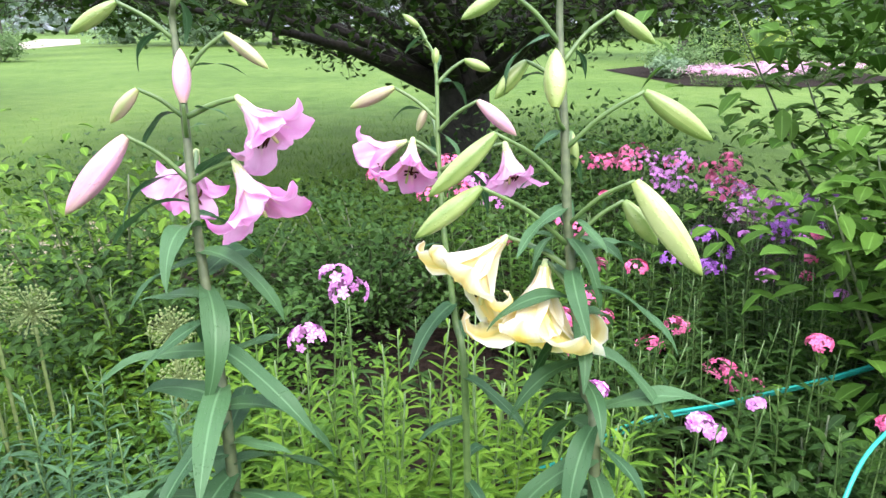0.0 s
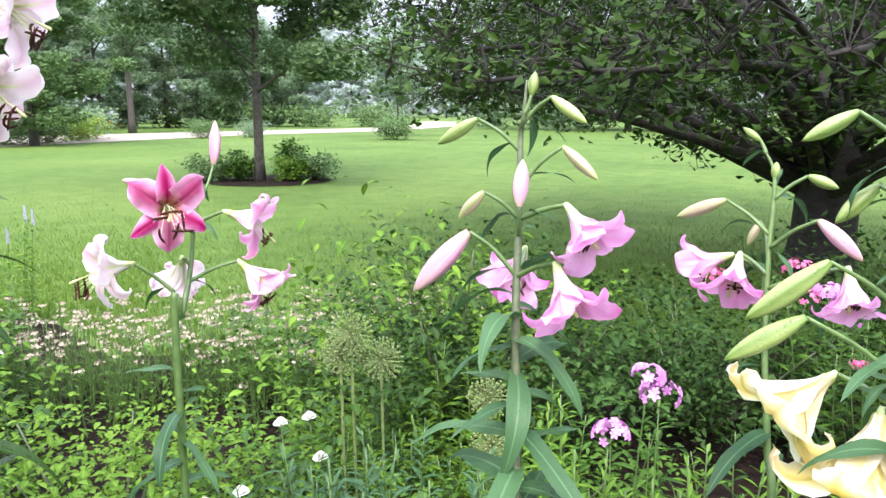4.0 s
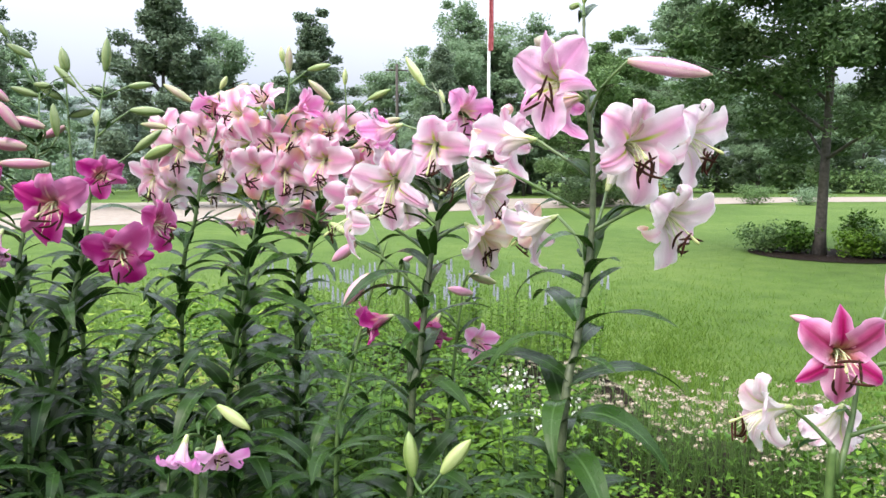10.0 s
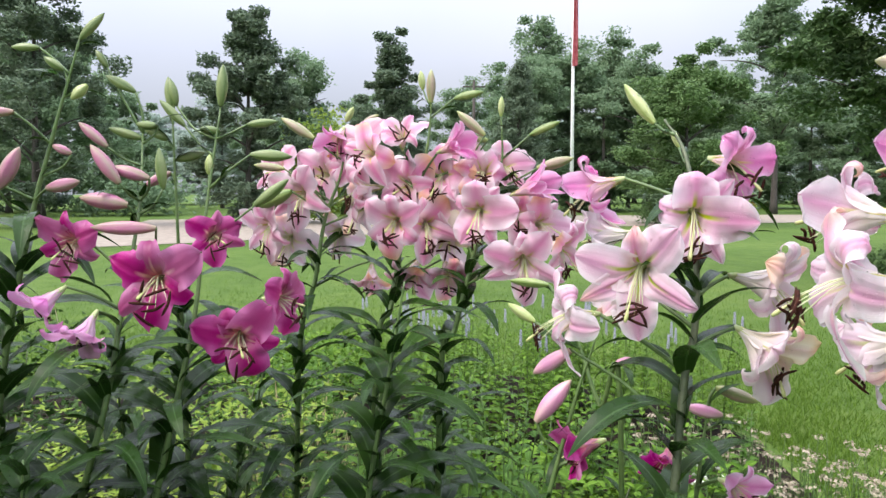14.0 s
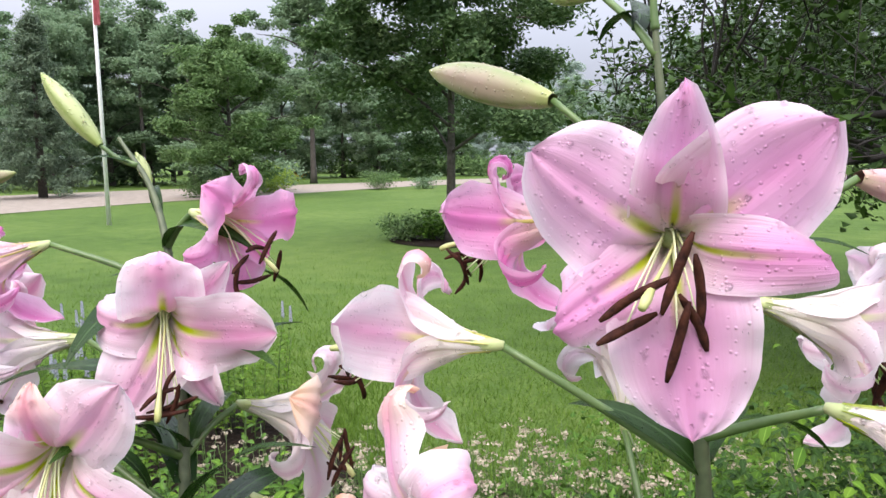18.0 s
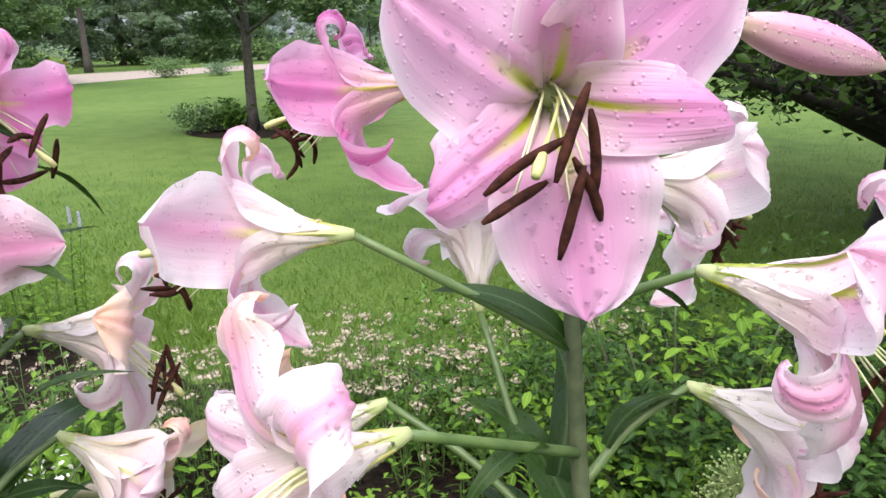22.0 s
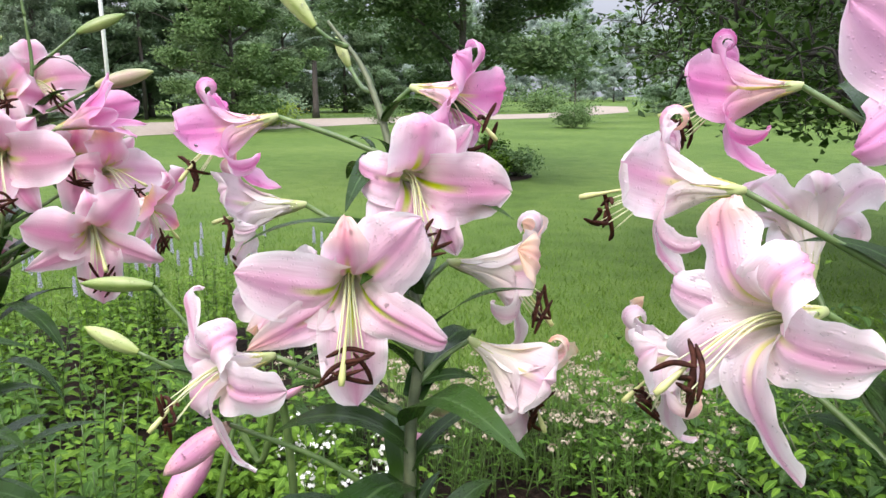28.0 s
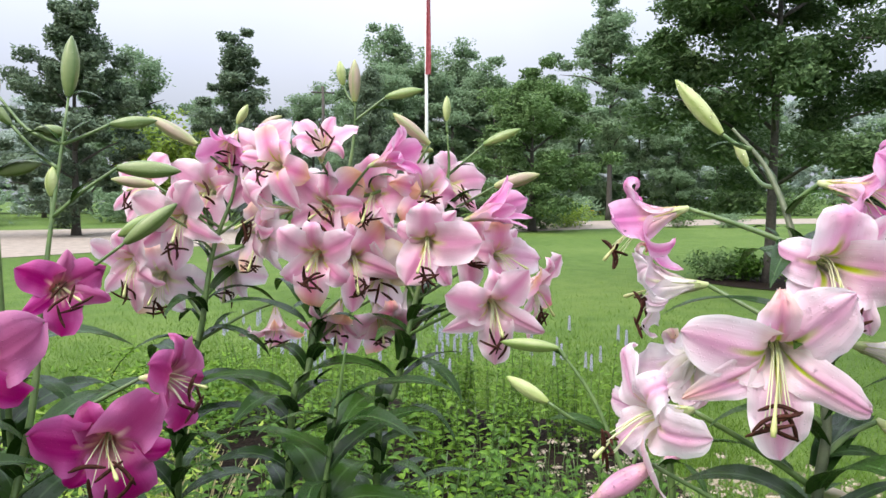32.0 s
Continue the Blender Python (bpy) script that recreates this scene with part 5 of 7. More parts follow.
lily(6, 'tall pale pink lily with a dozen open flowers', [(-1.473, 0.334, 0.000), (-1.478, 0.345, 1.032), (-1.488, 0.367, 1.203), (-1.517, 0.401, 1.394), (-1.527, 0.425, 1.491), (-1.590, 0.462, 1.640), (-1.640, 0.476, 1.730), (-1.688, 0.470, 1.785)],
     [(-1.532, 0.346, 1.570, -44, -12, 0.192, 'soft', 0, 1, 'star_face'),
      (-1.550, 0.430, 1.642, -30, -10, 0.178, 'soft', 0, 1, 'raised'),
      (-1.571, 0.477, 1.716, 10, -14, 0.165, 'pink', -97, 1),
      (-1.693, 0.395, 1.688, -127.3, -18, 0.16, 'pink', 0, 0.95, 'scrolled'),
      (-1.680, 0.415, 1.600, -132.9, -4.4, 0.165, 'blush', -85, 0.85),
      (-1.590, 0.300, 1.490, -108, -4, 0.165, 'scroll', 0, 1, 'sprawling'),
      (-1.499, 0.476, 1.475, 20, -28, 0.19, 'spent', 0, 0.85, 'trumpet'),
      (-1.540, 0.495, 1.545, 32, -10, 0.205, 'blush', 0, 0.95, 'open_trumpet'),
      (-1.660, 0.393, 1.530, 155.8, -32.6, 0.165, 'blush', -104, 0.9)],
     [((-1.688, 0.452, 1.778), (-1.736, 0.422, 1.845), 'cream', 0.14),
      ((-1.690, 0.500, 1.740), (-1.705, 0.495, 1.772), 'cream', 0.2),
      ((-1.603, 0.268, 1.436), (-1.640, 0.225, 1.394), 'rose', 0.2)],
     (0.4, 1.66, 40, 'dark', 1.0), 0.0068, fine=True, dusky=True)
lily(7, 'young lily with pale green and pink buds', [(-1.701, 0.428, 0.000), (-1.717, 0.417, 1.286), (-1.749, 0.394, 1.299), (-1.817, 0.374, 1.428), (-1.868, 0.350, 1.496)],
     [],
     [((-1.868, 0.350, 1.496), (-1.933, 0.297, 1.501), 'green', 0.13),
      ((-1.834, 0.308, 1.435), (-1.883, 0.275, 1.463), 'cream', 0.17),
      ((-1.727, 0.407, 1.375), (-1.705, 0.430, 1.391), 'rose', 0.2)],
     (0.1, 1.2, 14, 'dark', 0.8), 0.005)
lily(8, 'soft pink lily with clustered open flowers', [(-2.591, -0.086, 0.000), (-2.589, -0.062, 1.171), (-2.583, -0.013, 1.436), (-2.592, 0.016, 1.596), (-2.589, 0.058, 1.711), (-2.587, 0.072, 1.793)],
     [(-2.629, -0.015, 1.673, -37.3, -10.2, 0.224, 'rosy', -89, 1, 'star_face'),
      (-2.484, 0.150, 1.682, -95.5, -6.5, 0.211, 'rosy', -88, 0.85, 'open_trumpet'),
      (-2.666, 0.086, 1.579, -45.1, -26.8, 0.2, 'blush', -85, 0.9, 'raised'),
      (-2.687, -0.095, 1.586, -51.5, -14.9, 0.211, 'rosy', -101, 0.95, 'star_face'),
      (-2.615, 0.072, 1.841, -36.3, -40.4, 0.162, 'pink', -70, 0.4),
      (-2.658, 0.134, 1.729, -24.4, 22.6, 0.211, 'rosy', -91, 0.95, 'sprawling'),
      (-2.587, 0.142, 1.476, -17.3, -64.4, 0.173, 'rosy', -84, 0.6),
      (-2.713, -0.063, 1.550, -19.2, -13.9, 0.211, 'blush', -78, 1, 'raised'),
      (-2.708, 0.052, 1.714, -37.5, 10.8, 0.211, 'rosy', -82, 1, 'hero'),
      (-2.769, -0.058, 1.718, -52, 17.6, 0.2, 'rosy', -98, 0.95, 'star_face')],
     [((-2.592, -0.010, 1.812), (-2.647, -0.092, 1.870), 'pink', 0.14),
      ((-2.657, 0.084, 1.864), (-2.648, 0.105, 1.905), 'cream', 0.25),
      ((-2.631, -0.087, 1.732), (-2.679, -0.165, 1.745), 'pink', 0.15),
      ((-2.570, -0.072, 1.672), (-2.619, -0.160, 1.629), 'green', 0.2),
      ((-2.631, 0.125, 1.854), (-2.608, 0.168, 1.880), 'pink', 0.22)],
     (0.1, 1.5, 48, 'dark', 1.2), 0.007)
lily(9, 'soft pink lily with open flowers and upright buds', [(-2.401, 0.094, 0.000), (-2.402, 0.115, 1.196), (-2.404, 0.158, 1.380), (-2.423, 0.189, 1.531), (-2.431, 0.238, 1.687), (-2.450, 0.270, 1.812), (-2.453, 0.277, 1.893)],
     [(-2.387, 0.181, 1.606, -30.2, -8.5, 0.224, 'rosy', -78, 1, 'open_trumpet'),
      (-2.430, 0.316, 1.704, -37.2, 7.5, 0.211, 'rosy', -100, 0.95, 'raised'),
      (-2.431, 0.250, 1.588, -4.8, -2.8, 0.211, 'rosy', -71, 0.95, 'star_face'),
      (-2.422, 0.194, 1.778, -17.6, 41.7, 0.162, 'rosy', -113, 0.62),
      (-2.515, 0.151, 1.762, -43.8, 10.7, 0.189, 'rosy', -87, 0.95, 'sprawling'),
      (-2.457, 0.243, 1.497, -42.4, -49.4, 0.184, 'rosy', -75, 0.7),
      (-2.346, 0.269, 1.766, 36.8, 15.7, 0.162, 'pink', -102, 0.3),
      (-2.546, 0.143, 1.636, -57.5, -8.3, 0.211, 'blush', -87, 1, 'raised'),
      (-2.491, 0.250, 1.683, -43.7, 4.5, 0.211, 'rosy', -105, 1, 'hero'),
      (-2.608, 0.142, 1.774, -38.2, 27.9, 0.211, 'rosy', -101, 0.9, 'star_face'),
      (-2.441, 0.309, 1.493, -3, -42.4, 0.2, 'rosy', -95, 0.8, 'open_trumpet')],
     [((-2.454, 0.276, 1.898), (-2.460, 0.280, 1.983), 'pink', 0.17),
      ((-2.488, 0.264, 1.935), (-2.496, 0.259, 1.985), 'cream', 0.22),
      ((-2.423, 0.330, 1.906), (-2.384, 0.396, 1.922), 'green', 0.16),
      ((-2.316, 0.376, 1.806), (-2.357, 0.318, 1.867), 'pink', 0.16),
      ((-2.321, 0.386, 1.795), (-2.356, 0.329, 1.810), 'cream', 0.16)],
     (0.1, 1.5, 48, 'dark', 1.2), 0.007)
lily(10, 'soft pink lily with open flowers facing the lawn', [(-2.332, 0.247, 0.000), (-2.327, 0.265, 1.188), (-2.319, 0.301, 1.332), (-2.320, 0.341, 1.485), (-2.330, 0.384, 1.628), (-2.338, 0.427, 1.740), (-2.345, 0.430, 1.833)],
     [(-2.296, 0.361, 1.628, -27.8, -7.4, 0.218, 'rosy', -94, 1, 'raised'),
      (-2.167, 0.417, 1.528, -16, -16.9, 0.211, 'rosy', -77, 1, 'star_face'),
      (-2.375, 0.391, 1.707, -19.1, 10, 0.2, 'rosy', -104, 1, 'sprawling'),
      (-2.314, 0.494, 1.584, 14.3, 9.3, 0.2, 'rosy', -96, 0.9, 'raised'),
      (-2.439, 0.336, 1.587, -39.4, -30.8, 0.211, 'spent', -83, 0.9, 'hero'),
      (-2.269, 0.433, 1.663, 44.7, 18.2, 0.184, 'pink', -106, 0.18),
      (-2.410, 0.373, 1.532, -33.6, -71.5, 0.184, 'blush', -88, 0.7),
      (-2.461, 0.323, 1.644, -37.6, -1.8, 0.211, 'rosy', -101, 1, 'star_face'),
      (-2.380, 0.482, 1.611, -10.8, -2.8, 0.2, 'rosy', -84, 0.95, 'open_trumpet'),
      (-2.408, 0.435, 1.713, 10, 23.8, 0.2, 'rosy', -86, 0.9, 'raised'),
      (-2.183, 0.481, 1.552, 36.7, -18.5, 0.189, 'rosy', -87, 0.8, 'star_face')],
     [((-2.347, 0.429, 1.856), (-2.350, 0.431, 1.906), 'cream', 0.2),
      ((-2.306, 0.490, 1.809), (-2.270, 0.554, 1.840), 'green', 0.15),
      ((-2.272, 0.495, 1.726), (-2.228, 0.571, 1.750), 'pink', 0.17)],
     (0.1, 1.5, 48, 'dark', 1.2), 0.007)
lily(11, 'deep magenta lily with wide open flowers', [(-2.126, -0.429, 0.000), (-2.129, -0.410, 0.894), (-2.134, -0.373, 1.072), (-2.149, -0.329, 1.261), (-2.184, -0.294, 1.423), (-2.235, -0.271, 1.620), (-2.286, -0.236, 1.854)],
     [(-2.122, -0.203, 1.391, -6.3, -4.6, 0.205, 'magenta', -67, 1),
      (-2.153, -0.155, 1.451, 49.9, 1.6, 0.17, 'magenta', -85, 0.85),
      (-2.237, -0.264, 1.571, 14.9, 12, 0.15, 'magenta', -94, 0.7)],
     [((-2.286, -0.236, 1.854), (-2.292, -0.228, 1.945), 'dull', 0.16),
      ((-2.262, -0.182, 1.814), (-2.248, -0.118, 1.820), 'dull', 0.17),
      ((-2.225, -0.177, 1.748), (-2.206, -0.091, 1.744), 'dull', 0.17),
      ((-2.292, -0.280, 1.805), (-2.283, -0.237, 1.801), 'dull', 0.24),
      ((-2.320, -0.313, 1.813), (-2.335, -0.364, 1.870), 'dull', 0.16),
      ((-2.348, -0.331, 1.860), (-2.356, -0.345, 1.920), 'dull', 0.2),
      ((-2.261, -0.263, 1.707), (-2.263, -0.260, 1.750), 'cream', 0.25),
      ((-2.195, -0.172, 1.640), (-2.184, -0.101, 1.696), 'dull', 0.16)],
     (0.1, 1.4, 46, 'dark', 1.2), 0.0075, group='magenta lilies')
lily(12, 'deep magenta lily with fading pink side flowers', [(-2.085, -0.563, 0.000), (-2.086, -0.542, 0.924), (-2.090, -0.500, 1.095), (-2.104, -0.452, 1.276), (-2.141, -0.427, 1.432), (-2.211, -0.397, 1.634), (-2.284, -0.394, 1.794)],
     [(-2.090, -0.341, 1.511, -9.1, -1.7, 0.215, 'magenta', -90, 1),
      (-2.088, -0.462, 1.445, -36.8, -49.3, 0.17, 'orchid', -100, 0.85),
      (-2.125, -0.523, 1.489, -61, -37.6, 0.17, 'orchid', -100, 0.8),
      (-2.198, -0.496, 1.575, -24.5, -2, 0.16, 'magenta', -100, 0.8)],
     [((-2.055, -0.348, 1.603), (-2.079, -0.462, 1.604), 'dusk', 0.13),
      ((-2.153, -0.409, 1.644), (-2.173, -0.498, 1.664), 'dusk', 0.2),
      ((-2.180, -0.427, 1.686), (-2.198, -0.481, 1.762), 'dusk', 0.18),
      ((-2.254, -0.459, 1.762), (-2.270, -0.513, 1.813), 'dusk', 0.18),
      ((-2.190, -0.373, 1.696), (-2.208, -0.447, 1.720), 'dusk', 0.2),
      ((-2.293, -0.407, 1.880), (-2.308, -0.465, 1.915), 'dull', 0.18),
      ((-2.283, -0.395, 1.782), (-2.299, -0.462, 1.803), 'dull', 0.17),
      ((-2.309, -0.462, 1.931), (-2.316, -0.484, 1.967), 'dull', 0.22),
      ((-2.278, -0.363, 1.808), (-2.288, -0.408, 1.811), 'dull', 0.24),
      ((-2.214, -0.350, 1.676), (-2.223, -0.359, 1.760), 'dull', 0.16)],
     (0.1, 1.4, 46, 'dark', 1.2), 0.0075, group='magenta lilies')
lily(13, 'tall lily with unopened green and rose buds', [(-2.217, -0.708, 0.000), (-2.229, -0.697, 0.881), (-2.252, -0.675, 1.258), (-2.264, -0.612, 1.594), (-2.268, -0.560, 1.790), (-2.270, -0.505, 1.978)],
     [(-2.234, -0.678, 1.690, -65.5, -16.4, 0.16, 'orchid', -84, 0.45)],
     [((-2.270, -0.505, 1.978), (-2.264, -0.457, 2.033), 'dull', 0.16),
      ((-2.286, -0.583, 1.961), (-2.297, -0.638, 1.963), 'dull', 0.18),
      ((-2.272, -0.536, 1.916), (-2.283, -0.577, 1.941), 'dull', 0.22),
      ((-2.254, -0.626, 1.828), (-2.276, -0.732, 1.827), 'dusk', 0.13),
      ((-2.261, -0.493, 1.887), (-2.265, -0.524, 1.857), 'cream', 0.3),
      ((-2.206, -0.646, 1.676), (-2.203, -0.604, 1.756), 'dusk', 0.2),
      ((-2.231, -0.569, 1.677), (-2.218, -0.505, 1.690), 'dusk', 0.24),
      ((-2.257, -0.526, 1.747), (-2.267, -0.564, 1.765), 'dusk', 0.24)],
     (0.1, 1.62, 52, 'dark', 1.3), 0.0075, group='magenta lilies')
lily(14, 'tall leafy lily with a few green buds', [(-1.982, -0.762, 0.000), (-1.995, -0.764, 0.984), (-2.020, -0.769, 1.308), (-2.033, -0.746, 1.549), (-2.040, -0.718, 1.717)],
     [],
     [((-2.040, -0.718, 1.717), (-2.043, -0.716, 1.765), 'dull', 0.18)],
     (0.1, 1.5, 46, 'dark', 1.3), 0.0075, group='magenta lilies')
lily(15, 'leafy lily without flowers', [(-2.063, -0.007, 0.000), (-2.073, 0.011, 0.727), (-2.094, 0.047, 1.043), (-2.100, 0.090, 1.277), (-2.105, 0.128, 1.483)],
     [],
     [],
     (0.1, 1.4, 44, 'dark', 1.4), 0.007)
lily(16, 'tall lily with upright green buds', [(-2.355, -0.327, 0.000), (-2.371, -0.330, 0.803), (-2.403, -0.337, 1.212), (-2.431, -0.344, 1.559), (-2.454, -0.350, 1.858)],
     [],
     [((-2.454, -0.350, 1.858), (-2.462, -0.357, 1.940), 'dull', 0.18),
      ((-2.452, -0.362, 1.792), (-2.468, -0.423, 1.830), 'dull', 0.2),
      ((-2.445, -0.343, 1.745), (-2.432, -0.278, 1.763), 'dull', 0.2),
      ((-2.445, -0.356, 1.716), (-2.456, -0.418, 1.685), 'dusk', 0.2)],
     (0.1, 1.5, 46, 'dark', 1.2), 0.007, group='magenta lilies')
lily(17, 'tall lily in tight green bud', [(-2.390, -0.817, 0.000), (-2.405, -0.816, 0.835), (-2.434, -0.814, 1.230), (-2.450, -0.793, 1.503), (-2.466, -0.780, 1.761)],
     [],
     [((-2.466, -0.780, 1.761), (-2.472, -0.781, 1.837), 'dull', 0.18),
      ((-2.462, -0.781, 1.701), (-2.478, -0.840, 1.744), 'dusk', 0.2),
      ((-2.462, -0.785, 1.685), (-2.451, -0.721, 1.730), 'dusk', 0.2)],
     (0.1, 1.5, 46, 'dark', 1.2), 0.007, group='magenta lilies')
lily(18, 'short rose-pink lily with half-open flowers', [(-1.724, 0.231, 0.000), (-1.726, 0.247, 0.918), (-1.732, 0.279, 1.100), (-1.728, 0.333, 1.306), (-1.722, 0.372, 1.427)],
     [(-1.700, 0.373, 1.255, -95.8, -14.6, 0.13, 'magenta', -85, 0.4)],
     [((-1.756, 0.279, 1.279), (-1.736, 0.331, 1.354), 'rose', 0.2)],
     (0.1, 1.2, 26, 'dark', 0.95), 0.006)
lily(19, 'short rose-pink lily with drooping half-open flowers', [(-1.592, 0.462, 0.000), (-1.599, 0.469, 0.893), (-1.612, 0.484, 1.063), (-1.620, 0.503, 1.208), (-1.625, 0.520, 1.317)],
     [(-1.646, 0.469, 1.257, -53.2, -42.3, 0.12, 'magenta', -92, 0.6),
      (-1.579, 0.517, 1.219, 5.9, -1.4, 0.12, 'pink', -101, 0.7)],
     [((-1.613, 0.540, 1.311), (-1.643, 0.489, 1.320), 'rose', 0.2),
      ((-1.623, 0.533, 1.354), (-1.589, 0.588, 1.334), 'pink', 0.18)],
     (0.1, 1.15, 26, 'dark', 0.95), 0.006)
lily(20, 'low pink lily nodding among dark leaves', [(-1.604, -0.070, 0.000), (-1.605, -0.064, 0.940), (-1.608, -0.050, 1.021), (-1.611, -0.042, 1.081)],
     [(-1.519, -0.081, 1.090, -35.3, -58.2, 0.14, 'orchid', -84, 0.9),
      (-1.519, -0.022, 1.081, -1.4, -40.3, 0.13, 'orchid', -89, 0.9)],
     [((-1.549, -0.021, 1.137), (-1.512, 0.036, 1.096), 'cream', 0.17)],
     (0.1, 1.0, 22, 'low', 1.0), 0.006)
lily(21, 'young lily with two plump green buds', [(-1.209, 0.281, 0.000), (-1.216, 0.281, 0.903), (-1.230, 0.282, 0.972), (-1.242, 0.286, 1.041)],
     [],
     [((-1.258, 0.274, 1.067), (-1.276, 0.272, 1.140), 'green', 0.2),
      ((-1.225, 0.314, 1.080), (-1.201, 0.355, 1.143), 'cream', 0.19),
      ((-1.218, 0.332, 0.994), (-1.176, 0.379, 0.999), 'cream', 0.2)],
     (0.05, 1.0, 20, 'light', 0.9), 0.006)
lily(51, 'leafy lily stem among the magenta ones', [(-1.93, -0.60, 0), (-1.94, -0.59, 0.7), (-1.97, -0.56, 1.22)], (), (), (0.3, 1.22, 40, 'dark', 1.25), 0.007, group='flowerless lilies')
lily(22, 'flowerless lily stem with dense dark leaves', [(-1.75, -0.15, 0), (-1.75, -0.16, 0.57), (-1.79, -0.11, 0.95)], (), (), (0.05, 0.95, 30, 'low', 1.0), 0.006, group='flowerless lilies')
lily(23, 'flowerless lily stem with dense dark leaves', [(-1.95, 0.05, 0), (-1.98, 0.05, 0.60), (-1.90, -0.00, 1.00)], (), (), (0.05, 1.00, 30, 'low', 1.0), 0.006, group='flowerless lilies')
lily(24, 'flowerless lily stem with dense dark leaves', [(-1.65, 0.15, 0), (-1.65, 0.16, 0.51), (-1.71, 0.14, 0.85)], (), (), (0.05, 0.85, 30, 'low', 1.0), 0.006, group='flowerless lilies')
lily(27, 'flowerless lily stem with dense dark leaves', [(-2.00, -0.45, 0), (-1.99, -0.43, 0.57), (-2.01, -0.42, 0.95)], (), (), (0.05, 0.95, 30, 'low', 1.0), 0.006, group='flowerless lilies')
lily(28, 'flowerless lily stem with dense dark leaves', [(-2.30, -0.40, 0), (-2.32, -0.41, 0.63), (-2.28, -0.37, 1.05)], (), (), (0.05, 1.05, 30, 'low', 1.0), 0.006, group='flowerless lilies')
lily(29, 'flowerless lily stem with dense dark leaves', [(-1.85, 0.25, 0), (-1.85, 0.23, 0.54), (-1.88, 0.22, 0.90)], (), (), (0.05, 0.90, 30, 'low', 1.0), 0.006, group='flowerless lilies')
lily(30, 'flowerless lily stem with dense dark leaves', [(-2.60, 0.30, 0), (-2.61, 0.32, 0.60), (-2.64, 0.35, 1.00)], (), (), (0.05, 1.00, 30, 'low', 1.0), 0.006, group='flowerless lilies')
lily(31, 'flowerless lily stem with dense dark leaves', [(-1.45, 0.10, 0), (-1.43, 0.07, 0.45), (-1.46, 0.10, 0.75)], (), (), (0.05, 0.75, 30, 'low', 1.0), 0.006, group='flowerless lilies')
lily(32, 'flowerless lily stem with dense dark leaves', [(-1.40, 0.30, 0), (-1.43, 0.30, 0.48), (-1.35, 0.25, 0.80)], (), (), (0.05, 0.80, 30, 'low', 1.0), 0.006, group='flowerless lilies')
lily(33, 'flowerless lily stem with dense dark leaves', [(-2.60, -0.25, 0), (-2.59, -0.27, 0.63), (-2.59, -0.20, 1.05)], (), (), (0.05, 1.05, 30, 'low', 1.0), 0.006, group='flowerless lilies')
lily(34, 'flowerless lily stem with dense dark leaves', [(-1.75, -0.35, 0), (-1.77, -0.38, 0.54), (-1.80, -0.35, 0.90)], (), (), (0.05, 0.90, 30, 'low', 1.0), 0.006, group='flowerless lilies')
lily(36, 'flowerless lily stem with dense dark leaves', [(-1.50, -0.60, 0), (-1.50, -0.61, 0.57), (-1.48, -0.65, 0.95)], (), (), (0.05, 0.95, 30, 'low', 1.0), 0.006, group='flowerless lilies')
lily(37, 'flowerless lily stem with dense dark leaves', [(-1.65, -0.75, 0), (-1.65, -0.77, 0.60), (-1.64, -0.70, 1.00)], (), (), (0.05, 1.00, 30, 'low', 1.0), 0.006, group='flowerless lilies')
lily(38, 'flowerless lily stem with dense dark leaves', [(-1.85, -0.65, 0), (-1.88, -0.65, 0.63), (-1.84, -0.69, 1.05)], (), (), (0.05, 1.05, 30, 'low', 1.0), 0.006, group='flowerless lilies')
lily(39, 'flowerless lily stem with dense dark leaves', [(-2.05, -0.80, 0), (-2.06, -0.77, 0.66), (-1.99, -0.85, 1.10)], (), (), (0.05, 1.10, 30, 'low', 1.0), 0.006, group='flowerless lilies')
lily(40, 'flowerless lily stem with dense dark leaves', [(-1.75, -0.50, 0), (-1.74, -0.47, 0.60), (-1.78, -0.49, 1.00)], (), (), (0.05, 1.00, 30, 'low', 1.0), 0.006, group='flowerless lilies')
lily(41, 'flowerless lily stem with dense dark leaves', [(-2.20, -0.60, 0), (-2.23, -0.61, 0.66), (-2.18, -0.59, 1.10)], (), (), (0.05, 1.10, 30, 'low', 1.0), 0.006, group='flowerless lilies')
lily(42, 'flowerless lily stem with dense dark leaves', [(-1.55, -0.45, 0), (-1.53, -0.47, 0.54), (-1.57, -0.41, 0.90)], (), (), (0.05, 0.90, 30, 'low', 1.0), 0.006, group='flowerless lilies')
lily(43, 'flowerless lily stem with dense dark leaves', [(-1.45, -0.25, 0), (-1.44, -0.25, 0.51), (-1.46, -0.19, 0.85)], (), (), (0.05, 0.85, 30, 'low', 1.0), 0.006, group='flowerless lilies')
lily(44, 'flowerless lily stem with dense dark leaves', [(-2.40, -0.75, 0), (-2.40, -0.78, 0.66), (-2.36, -0.77, 1.10)], (), (), (0.05, 1.10, 30, 'low', 1.0), 0.006, group='flowerless lilies')
lily(45, 'flowerless lily stem with dense dark leaves', [(-1.35, -0.75, 0), (-1.35, -0.77, 0.54), (-1.36, -0.77, 0.90)], (), (), (0.05, 0.90, 30, 'low', 1.0), 0.006, group='flowerless lilies')
lily(46, 'flowerless lily stem with dense dark leaves', [(-2.10, -0.95, 0), (-2.12, -0.94, 0.75), (-2.15, -0.92, 1.25)], (), (), (0.05, 1.25, 30, 'low', 1.0), 0.006, group='flowerless lilies')
